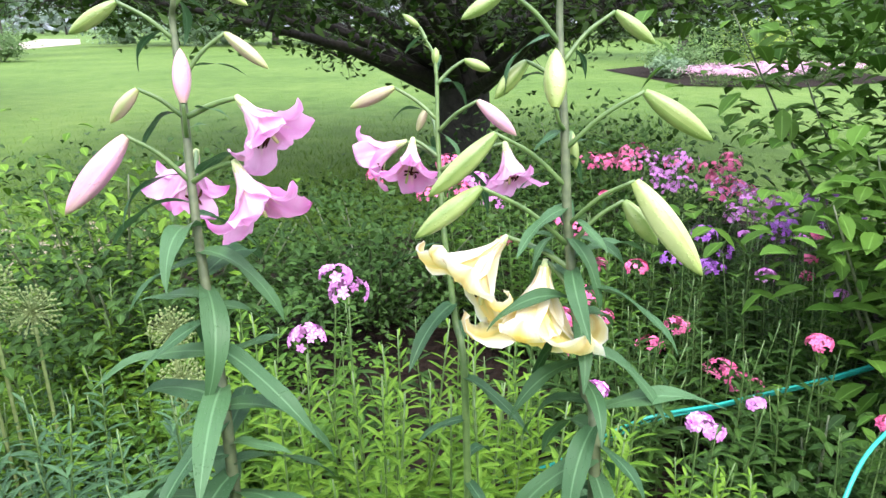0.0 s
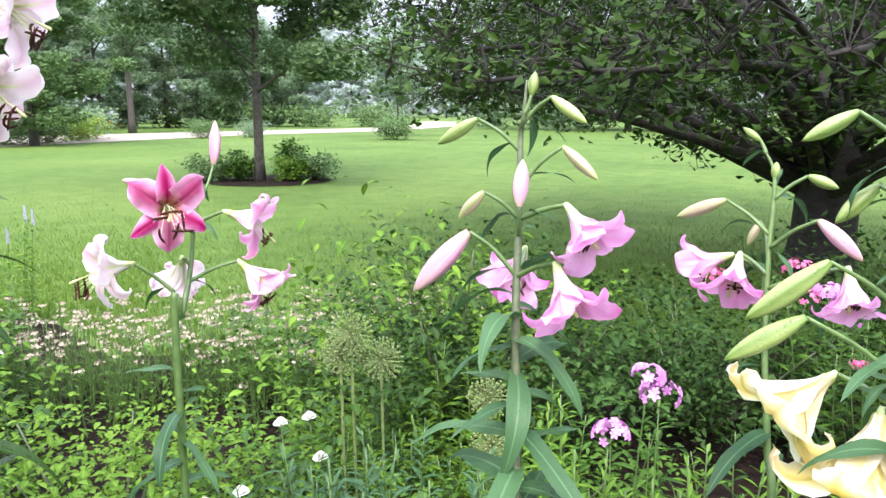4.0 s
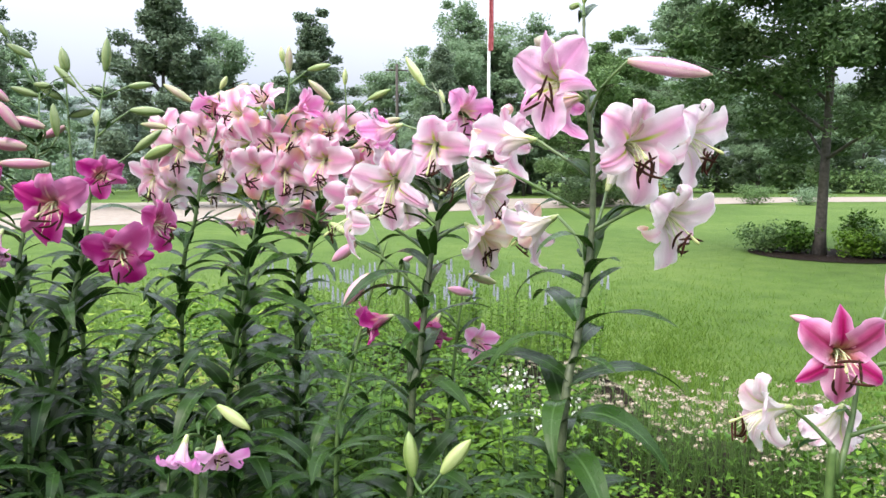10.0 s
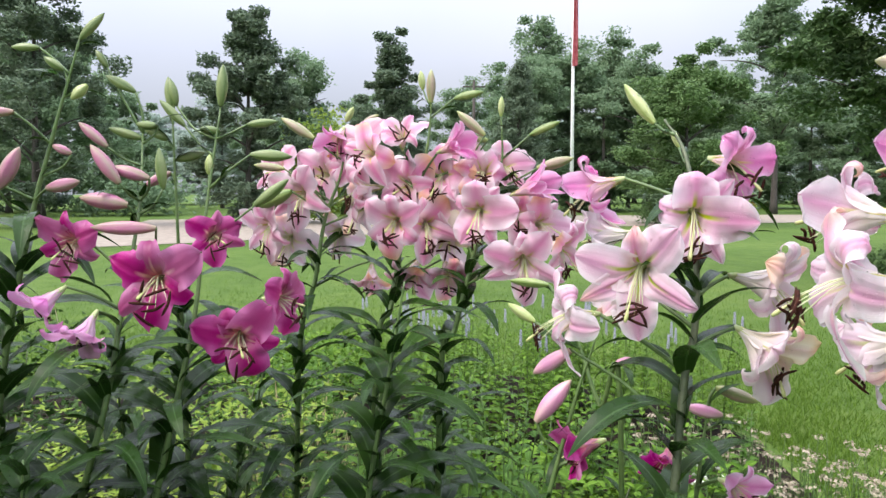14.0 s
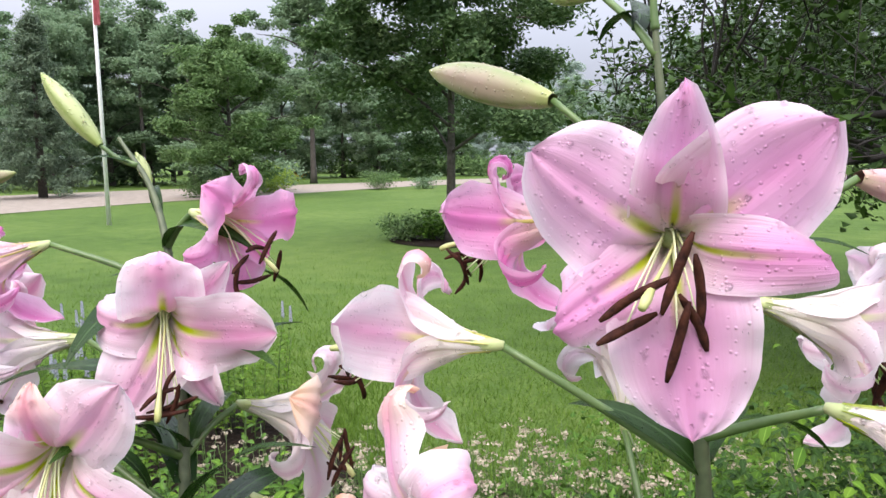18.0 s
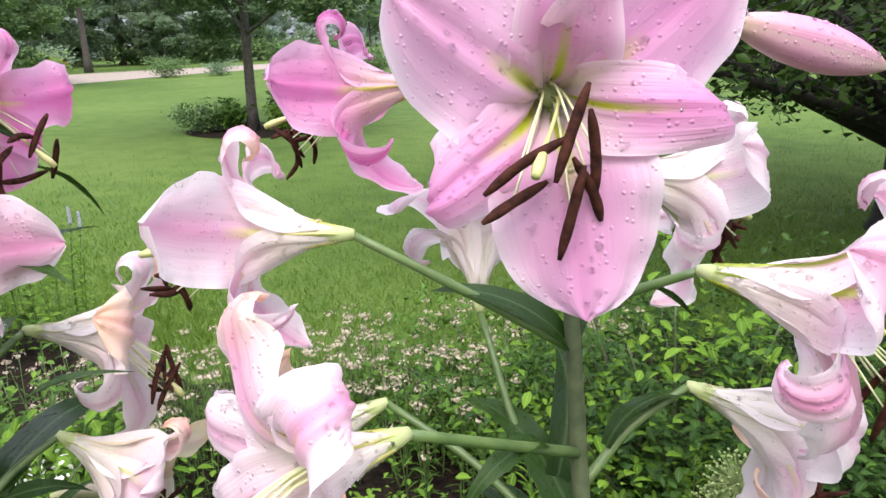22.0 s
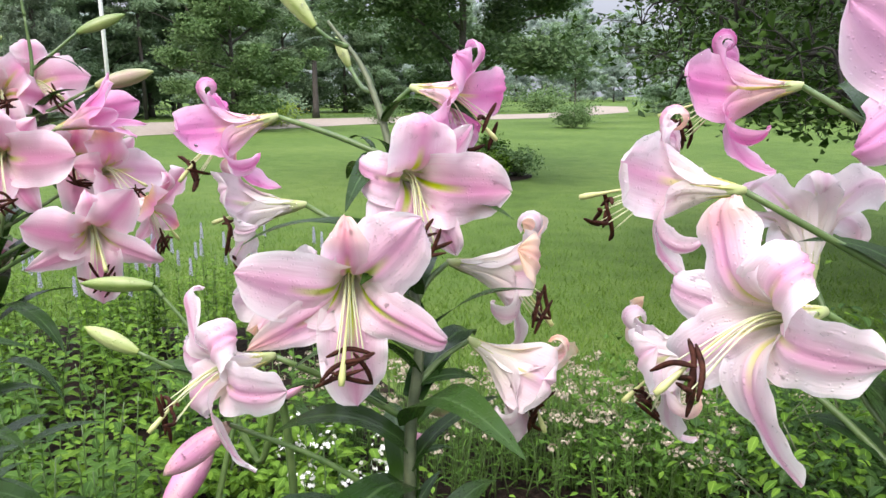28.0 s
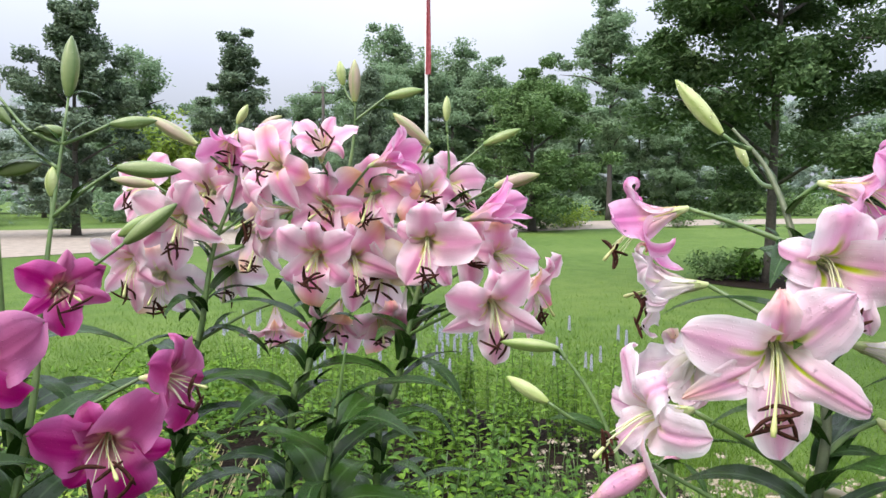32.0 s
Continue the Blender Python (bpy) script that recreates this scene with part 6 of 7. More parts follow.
lily(47, 'flowerless lily stem with dense dark leaves', [(-2.50, -0.50, 0), (-2.53, -0.48, 0.78), (-2.46, -0.50, 1.30)], (), (), (0.05, 1.30, 30, 'low', 1.0), 0.006, group='flowerless lilies')
lily(48, 'flowerless lily stem with dense dark leaves', [(-2.70, -0.85, 0), (-2.69, -0.87, 0.78), (-2.67, -0.86, 1.30)], (), (), (0.05, 1.30, 30, 'low', 1.0), 0.006, group='flowerless lilies')
lily(49, 'flowerless lily stem with dense dark leaves', [(-2.90, -0.55, 0), (-2.92, -0.52, 0.75), (-2.91, -0.57, 1.25)], (), (), (0.05, 1.25, 30, 'low', 1.0), 0.006, group='flowerless lilies')
lily(50, 'flowerless lily stem with dense dark leaves', [(-2.40, -1.10, 0), (-2.38, -1.11, 0.78), (-2.38, -1.14, 1.30)], (), (), (0.05, 1.30, 30, 'low', 1.0), 0.006, group='flowerless lilies')
lily(51, 'flowerless lily stem with dense dark leaves', [(-2.80, -0.20, 0), (-2.78, -0.21, 0.72), (-2.85, -0.14, 1.20)], (), (), (0.05, 1.20, 30, 'low', 1.0), 0.006, group='flowerless lilies')
lily(52, 'flowerless lily stem with dense dark leaves', [(-1.85, -1.00, 0), (-1.87, -0.97, 0.69), (-1.79, -0.99, 1.15)], (), (), (0.05, 1.15, 30, 'low', 1.0), 0.006, group='flowerless lilies')


# ---- border plants ----
def floret_geo(c, r, rng, petals=5, tilt=None):
    """A small open flower with separate petals."""
    ax = (tilt or Vector((rng.gauss(0, 0.5), rng.gauss(0, 0.5), 1))).normalized()
    s = ax.orthogonal().normalized()
    t = ax.cross(s)
    v, f, u = [], [], []
    a0 = rng.uniform(0, 6)
    for k in range(petals):
        a = a0 + 2 * math.pi * k / petals
        w = 0.62
        d = math.cos(a) * s + math.sin(a) * t
        e = -math.sin(a) * s + math.cos(a) * t
        i = len(v)
        v += [c, c + r * (0.62 * d + 0.36 * e * w * 1.6) + ax * r * 0.12, c + r * d * 1.05, c + r * (0.62 * d - 0.36 * e * w * 1.6) + ax * r * 0.12]
        u += [(0.5, 0), (1, 0.5), (0.5, 1), (0, 0.5)]
        f.append((i, i + 3, i + 2, i + 1))
    return v, f, u


def flower_head(parent, top, radius, material, seed, count=26, floret=0.013, flat=0.7, name="flower_head", collect=None):
    rng = random.Random(seed)
    geo = []
    for k in range(count):
        z = rng.uniform(-0.3, 1)
        a = rng.uniform(0, 6.28)
        h = math.sqrt(max(0, 1 - z * z))
        n = Vector((h * math.cos(a), h * math.sin(a), z))
        geo.append(floret_geo(Vector(top) + Vector((n.x * radius, n.y * radius, n.z * radius * flat)), floret * rng.uniform(0.8, 1.2), rng, 5, n + Vector((rng.gauss(0, 0.2), rng.gauss(0, 0.2), 0.15))))
    if collect is not None:
        collect.append(join_geo(geo))
        return None
    me = mesh_from(name, *join_geo(geo), smooth=False)
    return tagged(part_mesh(name, me, material, parent), kind="stuff")


def perennial(seed, base, stems, spread, height, leaf, ratio, leaf_mat, label, category="perennial", heads=None, head_r=0.045, whorl=2, gap=0.045, droop=0.25, name="perennial", group="border perennials", lean=0.25, vary=0.2, leafless=0.12, head_kind="dome", head_share=1.0, tops=None, stem_mat=None, joined=False):
    """A clump of upright leafy stems from one crown; heads: the material of their flower heads. tops: given tops of the stems."""
    rng = random.Random(seed)
    t = thing(name, base, label, category, group)
    bases, ways, lens = [], [], []
    all_stems, all_heads = [], []
    count = len(tops) if tops else stems
    for k in range(count):
        if tops:
            top = Vector(tops[k]) - Vector(base)
            foot = Vector((top.x * 0.6, top.y * 0.6, 0))
        else:
            a, r = rng.uniform(0, 6.28), spread * math.sqrt(rng.random())
            foot = Vector((r * math.cos(a), r * math.sin(a), 0))
            top = Vector((foot.x * (1 + lean), foot.y * (1 + lean), height * rng.uniform(1 - vary, 1.0 + vary * 0.4)))
        bow = Vector((rng.gauss(0, 0.02), rng.gauss(0, 0.02), 0))
        sp = smooth_path([foot, foot.lerp(top, 0.5) + bow, top], 8)
        rad = 0.0024 + 0.0012 * height
        stem_geo = tube(sp, [rad * (1.2 - 0.09 * i) for i in range(9)], 6)
        if joined:
            all_stems.append(stem_geo)
        else:
            part_mesh("stem", mesh_from("stem", *stem_geo), stem_mat or M_STEM, t)
        z, ang = leafless * top.z, rng.uniform(0, 6.28)
        while z < top.z * 0.985:
            q = min(sp, key=lambda p: abs(p.z - z))
            f = z / top.z
            q2 = Vector((q.x, q.y, z))
            for w in range(whorl):
                a = ang + 2 * math.pi * w / whorl + rng.uniform(-0.3, 0.3)
                rise = rng.uniform(0.25, 0.7) + 0.5 * max(0, f - 0.75) * 4
                bases.append(q2)
                ways.append((math.cos(a), math.sin(a), rise))
                lens.append(leaf * rng.uniform(0.75, 1.15) * (1.0 - 0.55 * max(0, f - 0.6) / 0.4))
            ang += 1.57 if whorl == 2 else 2.4
            z += gap * rng.uniform(0.75, 1.2)
        if heads is not None and rng.random() < head_share:
            if head_kind == "dome":
                flower_head(t, top + Vector((0, 0, head_r * 0.3)), head_r * rng.uniform(0.75, 1.15), heads, seed * 31 + k, collect=all_heads if joined else None)
            elif head_kind == "flat":
                flower_head(t, top, head_r * rng.uniform(0.7, 1.2), heads, seed * 31 + k, 14, 0.0065, 0.12, collect=all_heads if joined else None)
            elif head_kind == "spike":
                geo = []
                for i in range(34):
                    f = i / 33
                    a = i * 2.4
                    rr = head_r * 0.22 * (1.1 - 0.7 * f)
                    n = Vector((math.cos(a), math.sin(a), 0.4))
                    geo.append(floret_geo(top + Vector((rr * n.x, rr * n.y, head_r * 2.6 * f - 0.02)), head_r * 0.2, rng, 4, n))
                if joined:
                    all_heads.append(join_geo(geo))
                else:
                    tagged(part_mesh("flower_spike", mesh_from("flower_spike", *join_geo(geo), smooth=False), heads, t), kind="stuff")
    if all_stems:
        tagged(part_mesh("stem_mass", mesh_from("stem_mass", *join_geo(all_stems)), stem_mat or M_STEM, t), kind="stuff")
    if all_heads:
        tagged(part_mesh("bloom_mass", mesh_from("bloom_mass", *join_geo(all_heads), smooth=False), heads, t), kind="stuff")
    if bases:
        leaf_batch("foliage", bases, ways, lens, ratio, droop, leaf_mat, t, seed)
    return t


def grass_tuft(seed, base, radius, height, count, material, label, width=0.005, name="grass_clump", category="grass"):
    rng = random.Random(seed)
    t = thing(name, base, label, category, "border perennials")
    b, w, ln = [], [], []
    for k in range(count):
        a, r = rng.uniform(0, 6.28), radius * math.sqrt(rng.random())
        b.append((r * math.cos(a), r * math.sin(a), 0))
        a2 = a + rng.gauss(0, 0.8)
        w.append((0.35 * math.cos(a2), 0.35 * math.sin(a2), 1))
        ln.append(height * rng.uniform(0.6, 1.1))
    leaf_batch("grass_foliage", b, w, ln, width / height * 2, 0.3, material, t, seed)
    return t


# the rose bush, low roses and dark shrubs between the border and the lawn
shrub(201, (-1.1, 2.4, 0), 0.7, 1.08, 9500, 0.034, L_DARK, "dark green rose bush with fresh shoots", stems=18, clump=0.1, fine=True)
shrub(202, (-1.2, 2.35, 0), 0.6, 1.18, 1500, 0.045, L_FRESH, "bright green young rose shoots", stems=9, name="rose_shoots", fine=True)
shrub(203, (-2.0, 2.9, 0), 0.7, 0.6, 2600, 0.042, L_MID, "low green bush at the lawn's edge", stems=12)
shrub(204, (-0.35, 3.3, 0), 0.8, 0.75, 6000, 0.038, L_DARK, "dark bushy growth behind the lilies", stems=16, clump=0.11)
shrub(205, (-1.75, 1.25, 0), 0.62, 0.6, 6000, 0.029, L_FRESH, "yellow-green low rose bush", stems=14, fine=True)
shrub(206, (-1.2, 1.55, 0), 0.5, 0.52, 5000, 0.028, L_MID, "low leafy rose bush with white blooms", stems=12, fine=True)
shrub(207, (-0.75, 1.85, 0), 0.5, 0.6, 5000, 0.028, L_MID, "fresh green low bush under the lilies", stems=12, fine=True)
shrub(208, (-2.4, 0.9, 0), 0.5, 0.55, 2800, 0.04, L_DARK, "dark leafy bush under the lilies", stems=10, fine=True)
shrub(209, (-3.0, 0.0, 0), 0.6, 0.6, 3200, 0.045, L_MID, "leafy green undergrowth behind the lily stems", stems=12, fine=True)
shrub(210, (-3.7, -0.5, 0), 0.8, 0.98, 5200, 0.04, L_LIME, "lime-green feathery bush in the border", stems=14, ratio=0.35)
shrub(211, (-3.2, 1.1, 0), 0.7, 0.62, 3800, 0.05, L_FRESH, "bright green bushy foliage behind the lilies", stems=14, fine=True)
shrub(212, (-1.6, 0.75, 0), 0.45, 0.5, 3600, 0.029, L_MID, "low green bush between the lily stems", stems=10, fine=True)
shrub(213, (-0.9, 1.0, 0), 0.4, 0.42, 3200, 0.027, L_DARK, "low green ground cover bush", stems=10, fine=True)
shrub(214, (0.9, 4.2, 0), 1.1, 0.95, 5200, 0.05, L_DARK, "dark green bush by the old tree", stems=16)
shrub(216, (-6.5, 0.2, 0), 0.8, 0.6, 2600, 0.055, L_FRESH, "low green growth behind the lily stems", stems=10)
shrub(217, (-5.4, 0.1, 0), 0.7, 0.6, 2600, 0.05, L_MID, "low green growth behind the lily stems", stems=9)
shrub(215, (-4.7, -1.4, 0), 0.9, 0.95, 3600, 0.05, L_DARK, "dark bush at the end of the border", stems=14)

# shrub with broad leaves at the border's end, darker above and bright below
shrub(220, (2.2, 2.8, 0), 1.15, 2.7, 4600, 0.1, L_MID, "tall broad-leaved shrub over the border", stems=18, ratio=0.55, clump=0.1, rise=0.5, fine=True)
shrub(221, (1.55, 1.9, 0), 0.5, 1.7, 1700, 0.09, L_MID, "leafy green broad-leaved shrub beside bare soil", stems=12, ratio=0.55, fine=True)
shrub(222, (1.5, 1.55, 0), 0.35, 0.55, 420, 0.06, L_MID, "small shrub over bare dark soil", stems=8, fine=True)
shrub(223, (0.95, 1.55, 0), 0.28, 0.5, 420, 0.05, L_DARK, "small dark bush under the yellow lily", stems=7, fine=True)

# phlox
for k, (x, y, z, m, r) in enumerate([(0.95, 3.5, 0.8, M_PHLOXROSE, 0.07), (1.15, 3.4, 0.77, M_PHLOXPINK, 0.08), (0.62, 2.6, 0.62, M_PHLOXROSE, 0.05), (1.32, 3.0, 0.66, M_PHLOXPINK, 0.08),
                                       (1.62, 3.0, 0.66, M_PHLOXPURPLE, 0.07), (0.5, 2.35, 0.5, M_PHLOXROSE, 0.045), (0.78, 2.2, 0.45, M_PHLOXROSE, 0.05), (1.4, 3.45, 0.74, M_PHLOXROSE, 0.06), (1.05, 2.75, 0.6, M_PHLOXPURPLE, 0.055), (-0.1, 3.3, 0.82, M_PHLOXROSE, 0.06), (0.15, 3.2, 0.74, M_PHLOXPINK, 0.055)]):
    side = random.Random(300 + k)
    tops = [(x, y, z)] + [(x + side.uniform(-0.22, 0.22), y + side.uniform(-0.2, 0.25), z - side.uniform(0.0, 0.16)) for _ in range(8)]
    perennial(300 + k, (x, y + 0.05, 0), 0, 0, z, 0.085, 0.26, L_DARK if k % 2 else L_MID, "phlox clump with rounded flower heads over dark leaves", "phlox", m, r, tops=tops, gap=0.04, name="phlox", head_share=0.62)
perennial(320, (-0.24, 1.5, 0), 0, 0, 0.9, 0.07, 0.26, L_MID, "lilac-pink phlox among the lilies", "phlox", M_PHLOXPINK, 0.042, tops=[(-0.245, 1.49, 0.9), (-0.215, 1.47, 0.87), (-0.3, 1.4, 0.79)], name="phlox")
perennial(321, (0.52, 1.3, 0), 0, 0, 0.6, 0.06, 0.26, L_MID, "small lilac phlox low by the yellow lily", "phlox", M_PHLOXPINK, 0.03, tops=[(0.53, 1.31, 0.63), (0.33, 1.4, 0.66)], name="phlox")

# leafy shoots at the lilies' feet
perennial(330, (0.1, 1.2, 0), 26, 0.26, 0.78, 0.075, 0.2, L_FRESH, "clump of light green leafy aster shoots", whorl=3, gap=0.028, droop=0.2, vary=0.25)
perennial(331, (-0.2, 1.3, 0), 22, 0.24, 0.82, 0.075, 0.2, L_FRESH, "light green leafy shoots between the lilies", whorl=3, gap=0.03, droop=0.2, vary=0.25)
perennial(332, (-0.5, 1.05, 0), 20, 0.26, 0.72, 0.11, 0.13, L_LILYLIGHT, "grey-green narrow-leaved border shoots", whorl=3, gap=0.03, droop=0.35, vary=0.25)
perennial(333, (-0.75, 1.15, 0), 18, 0.26, 0.7, 0.11, 0.14, L_LILYLIGHT, "grey-green narrow-leaved border shoots", whorl=3, gap=0.03, droop=0.35, vary=0.3)
perennial(334, (0.45, 1.25, 0), 16, 0.22, 0.5, 0.075, 0.24, L_FRESH, "low bright green leafy shoots", whorl=3, gap=0.03, droop=0.2, vary=0.3)
perennial(335, (-0.5, 1.6, 0), 18, 0.3, 0.66, 0.08, 0.28, L_MID, "leafy green border clump", whorl=2, gap=0.035, vary=0.3)
perennial(336, (0.2, 2.0, 0), 26, 0.45, 0.62, 0.09, 0.24, L_DARK, "dark leafy phlox foliage", whorl=2, gap=0.035, vary=0.3)
perennial(337, (0.75, 2.7, 0), 30, 0.5, 0.66, 0.09, 0.22, L_DARK, "dark leafy phlox foliage", whorl=2, gap=0.035, vary=0.2)
perennial(338, (1.45, 3.2, 0), 34, 0.55, 0.68, 0.09, 0.22, L_DARK, "dark leafy phlox foliage", whorl=2, gap=0.035, vary=0.2)

for k, (x, y, high, m) in enumerate([(0.7, 1.85, 0.55, L_DARK), (1.1, 2.1, 0.6, L_DARK), (1.0, 1.65, 0.5, L_DARK), (1.4, 2.4, 0.62, L_DARK), (0.55, 2.9, 0.66, L_MID), (1.75, 2.55, 0.66, L_MID), (1.15, 2.6, 0.62, L_DARK)]):
    perennial(700 + k, (x, y, 0), 26, 0.3, high, 0.075, 0.24, m, "leafy phlox shoots with small rose flower heads", "phlox", M_PHLOXROSE if k % 3 else M_PHLOXPINK, 0.028, whorl=2, gap=0.03, name="phlox", vary=0.3, head_share=0.08, joined=True)
for k, (x, y, high, m) in enumerate([(-0.72, 1.5, 0.62, L_FRESH), (-0.98, 1.8, 0.7, L_FRESH), (-0.62, 0.95, 0.6, L_LILYLIGHT), (-0.95, 1.4, 0.6, L_LILYLIGHT), (-1.3, 1.95, 0.62, L_FRESH)]):
    perennial(710 + k, (x, y, 0), 20, 0.26, high, 0.085, 0.18, m, "light green narrow-leaved shoots at the border's front", whorl=3, gap=0.03, vary=0.35, droop=0.3, joined=True)

# yarrow in a band along the lawn
for k, (x, y) in enumerate([(-1.75, 3.45), (-2.15, 3.2), (-2.5, 2.95), (-2.8, 2.65), (-3.1, 2.4), (-3.4, 2.15), (-2.35, 2.7), (-2.65, 2.4), (-2.95, 2.1), (-3.7, 1.95), (-2.1, 2.45)]):
    perennial(350 + k, (x, y, 0), 46, 0.27, 0.46, 0.07, 0.09, L_MID, "fading cream and pink yarrow along the lawn", "yarrow", M_PINKDRY, 0.028, whorl=2, gap=0.06, head_kind="flat", name="yarrow", group="yarrow along the lawn", head_share=0.85, vary=0.3, joined=True)
perennial(365, (-2.5, 1.25, 0), 14, 0.16, 0.74, 0.06, 0.2, L_DARK, "white yarrow with flat flower heads", "yarrow", M_WHITEFLOWER, 0.05, head_kind="flat", name="yarrow", gap=0.05)

# lavender-blue spikes over bright leaves
for k, (x, y, n) in enumerate([(-4.9, 2.75, 9), (-5.3, 2.4, 12), (-5.7, 2.0, 14), (-6.1, 1.5, 12), (-5.2, 1.7, 10), (-6.4, 0.9, 8), (-5.6, 1.1, 9)]):
    perennial(370 + k, (x, y, 0), n * 2, 0.3, 0.74, 0.07, 0.5, L_FRESH, "hyssop clump with pale lavender flower spikes", "hyssop", M_LAVENDER, 0.04, whorl=2, gap=0.05, head_kind="spike", name="hyssop", group="hyssop along the lawn", head_share=0.6, vary=0.2, joined=True)
for k, (x, y) in enumerate([(-2.9, 0.75), (-3.3, 0.6), (-2.6, 0.35), (-2.95, 0.15), (-3.4, 0.05), (-3.7, 0.6), (-3.9, 0.15), (-4.4, 0.9), (-4.5, 1.8), (-3.8, 1.4), (-3.4, 1.7), (-4.9, 1.2), (-4.3, -0.6)]):
    perennial(380 + k, (x, y, 0), 18, 0.3, 0.85 - 0.02 * k, 0.085, 0.45, L_FRESH if k % 3 == 2 else L_MID, "leafy green perennial behind the lily stems", whorl=2, gap=0.05, vary=0.3, joined=k > 2)
grass_tuft(385, (-4.6, 0.1, 0), 0.3, 0.75, 90, L_DRY, "pale dry grass behind the lily stems")
grass_tuft(386, (-4.2, -0.2, 0), 0.25, 0.65, 70, L_DRY, "pale dry grass behind the lily stems")


# lawn grass along the border
def lawn_blades():
    rng = np.random.default_rng(77)
    n = 90000
    t = rng.uniform(0, 1, n)
    edge = np.array([(1.9, 5.9), (-0.6, 4.8), (-1.9, 4.05), (-2.9, 3.3), (-3.7, 2.9), (-4.6, 3.2), (-5.5, 3.1), (-6.7, 2.2), (-7.4, 0.6), (-7.6, -2.4)])
    seg = np.r_[0, np.cumsum(np.linalg.norm(np.diff(edge, axis=0), axis=1))]
    d = t * seg[-1]
    x, y = np.interp(d, seg, edge[:, 0]), np.interp(d, seg, edge[:, 1])
    out = rng.exponential(2.2, n) - 0.12
    ang = np.arctan2(y + 1.0, x + 0.5) + rng.normal(0, 0.03, n)
    x, y = x + out * np.cos(ang), y + out * np.sin(ang)
    h = rng.uniform(0.03, 0.065, n)
    a = rng.uniform(0, 6.28, n)
    w = 0.004
    lean = rng.normal(0, 0.45, (n, 2)) * h[:, None]
    z0 = np.zeros(n)
    b1 = np.stack([x - w * np.cos(a), y - w * np.sin(a), z0], 1)
    b2 = np.stack([x + w * np.cos(a), y + w * np.sin(a), z0], 1)
    tip = np.stack([x + lean[:, 0], y + lean[:, 1], h], 1)
    me = bpy.data.meshes.new("lawn_grass")
    me.vertices.add(n * 3)
    me.vertices.foreach_set("co", np.stack([b1, b2, tip], 1).astype(np.float32).ravel())
    me.loops.add(n * 3)
    me.loops.foreach_set("vertex_index", np.arange(n * 3, dtype=np.int32))
    me.polygons.add(n)
    me.polygons.foreach_set("loop_start", np.arange(0, n * 3, 3, dtype=np.int32))
    me.update(calc_edges=True)
    me.materials.append(L_GRASS)
    tagged(new("lawn_grass", me), "short wet green lawn grass beside the border", "grass", kind="stuff")


lawn_blades()

# bushes in the mulch ring and along the drive
for k, (x, y, r, h, m) in enumerate([(-11.6, 11.75, 0.62, 0.62, L_OAK), (-11.1, 12.0, 0.45, 0.75, L_MID), (-10.1, 12.5, 0.5, 0.6, L_FRESH), (-9.75, 12.9, 0.55, 0.72, L_OAK), (-10.4, 12.9, 0.35, 0.85, L_MID)]):
    shrub(400 + k, (x, y, 0), r, h, 1300, 0.09, m, "low bush in the mulch ring under the tree", group="mulch ring bushes", stems=9)
for k, (x, y, r, h, m) in enumerate([(-32, 31.5, 1.2, 1.4, L_OAK), (-30, 33.5, 1.0, 1.2, L_FARHAZED), (-35, 25.5, 1.6, 1.6, L_LIME), (-34, 23.0, 1.5, 1.3, L_OAK), (-33.5, 20.5, 1.4, 1.2, L_OAK), (-37, 27.5, 2.0, 2.0, L_FARHAZED),
                                      (-52, 58, 3.5, 3.0, L_OAK), (-47, 62, 3.2, 2.8, L_OAK), (-42, 66, 3.2, 2.8, L_OAK), (-30, 70, 3.5, 3.2, L_FARHAZED), (-24, 74, 4.0, 3.4, L_FARHAZED), (-58, 54, 3.5, 3.0, L_OAK), (-62, 44, 4, 3.4, L_FARHAZED), (-62, 30, 4, 3.4, L_FARHAZED), (-60, 18, 4, 3.4, L_FARHAZED), (-60, 4, 4, 3.4, L_FARHAZED), (-58, -8, 4, 3.6, L_FARHAZED)]):
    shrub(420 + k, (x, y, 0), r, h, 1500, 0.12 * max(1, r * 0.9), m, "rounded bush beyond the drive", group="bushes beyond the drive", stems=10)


# ---- garden hose ----
def hose(points, label):
    t = thing("garden_hose", points[0], label, "hose")
    b = Vector(points[0])
    part_mesh("tube", mesh_from("tube", *tube(smooth_path([Vector(q) - b for q in points], 40), 0.005, 10)), M_HOSE, t)


hose([(2.6, 2.5, 0.62), (1.9, 2.25, 0.5), (1.36, 1.99, 0.43), (0.85, 1.86, 0.372), (0.55, 1.78, 0.36), (0.3, 1.8, 0.2), (0.1, 1.9, 0.02)], "teal garden hose strung through the plants")
hose([(2.6, 2.52, 0.6), (1.9, 2.27, 0.47), (1.36, 2.0, 0.41), (0.85, 1.87, 0.358), (0.58, 1.8, 0.34), (0.35, 1.85, 0.18), (0.15, 2.0, 0.02)], "teal garden hose strung through the plants")
hose([(1.9, 1.7, 0.7), (1.2, 1.5, 0.6), (0.98, 1.39, 0.55), (0.84, 1.27, 0.48), (0.7, 1.1, 0.3), (0.6, 1.0, 0.01)], "teal garden hose slung over the bed")


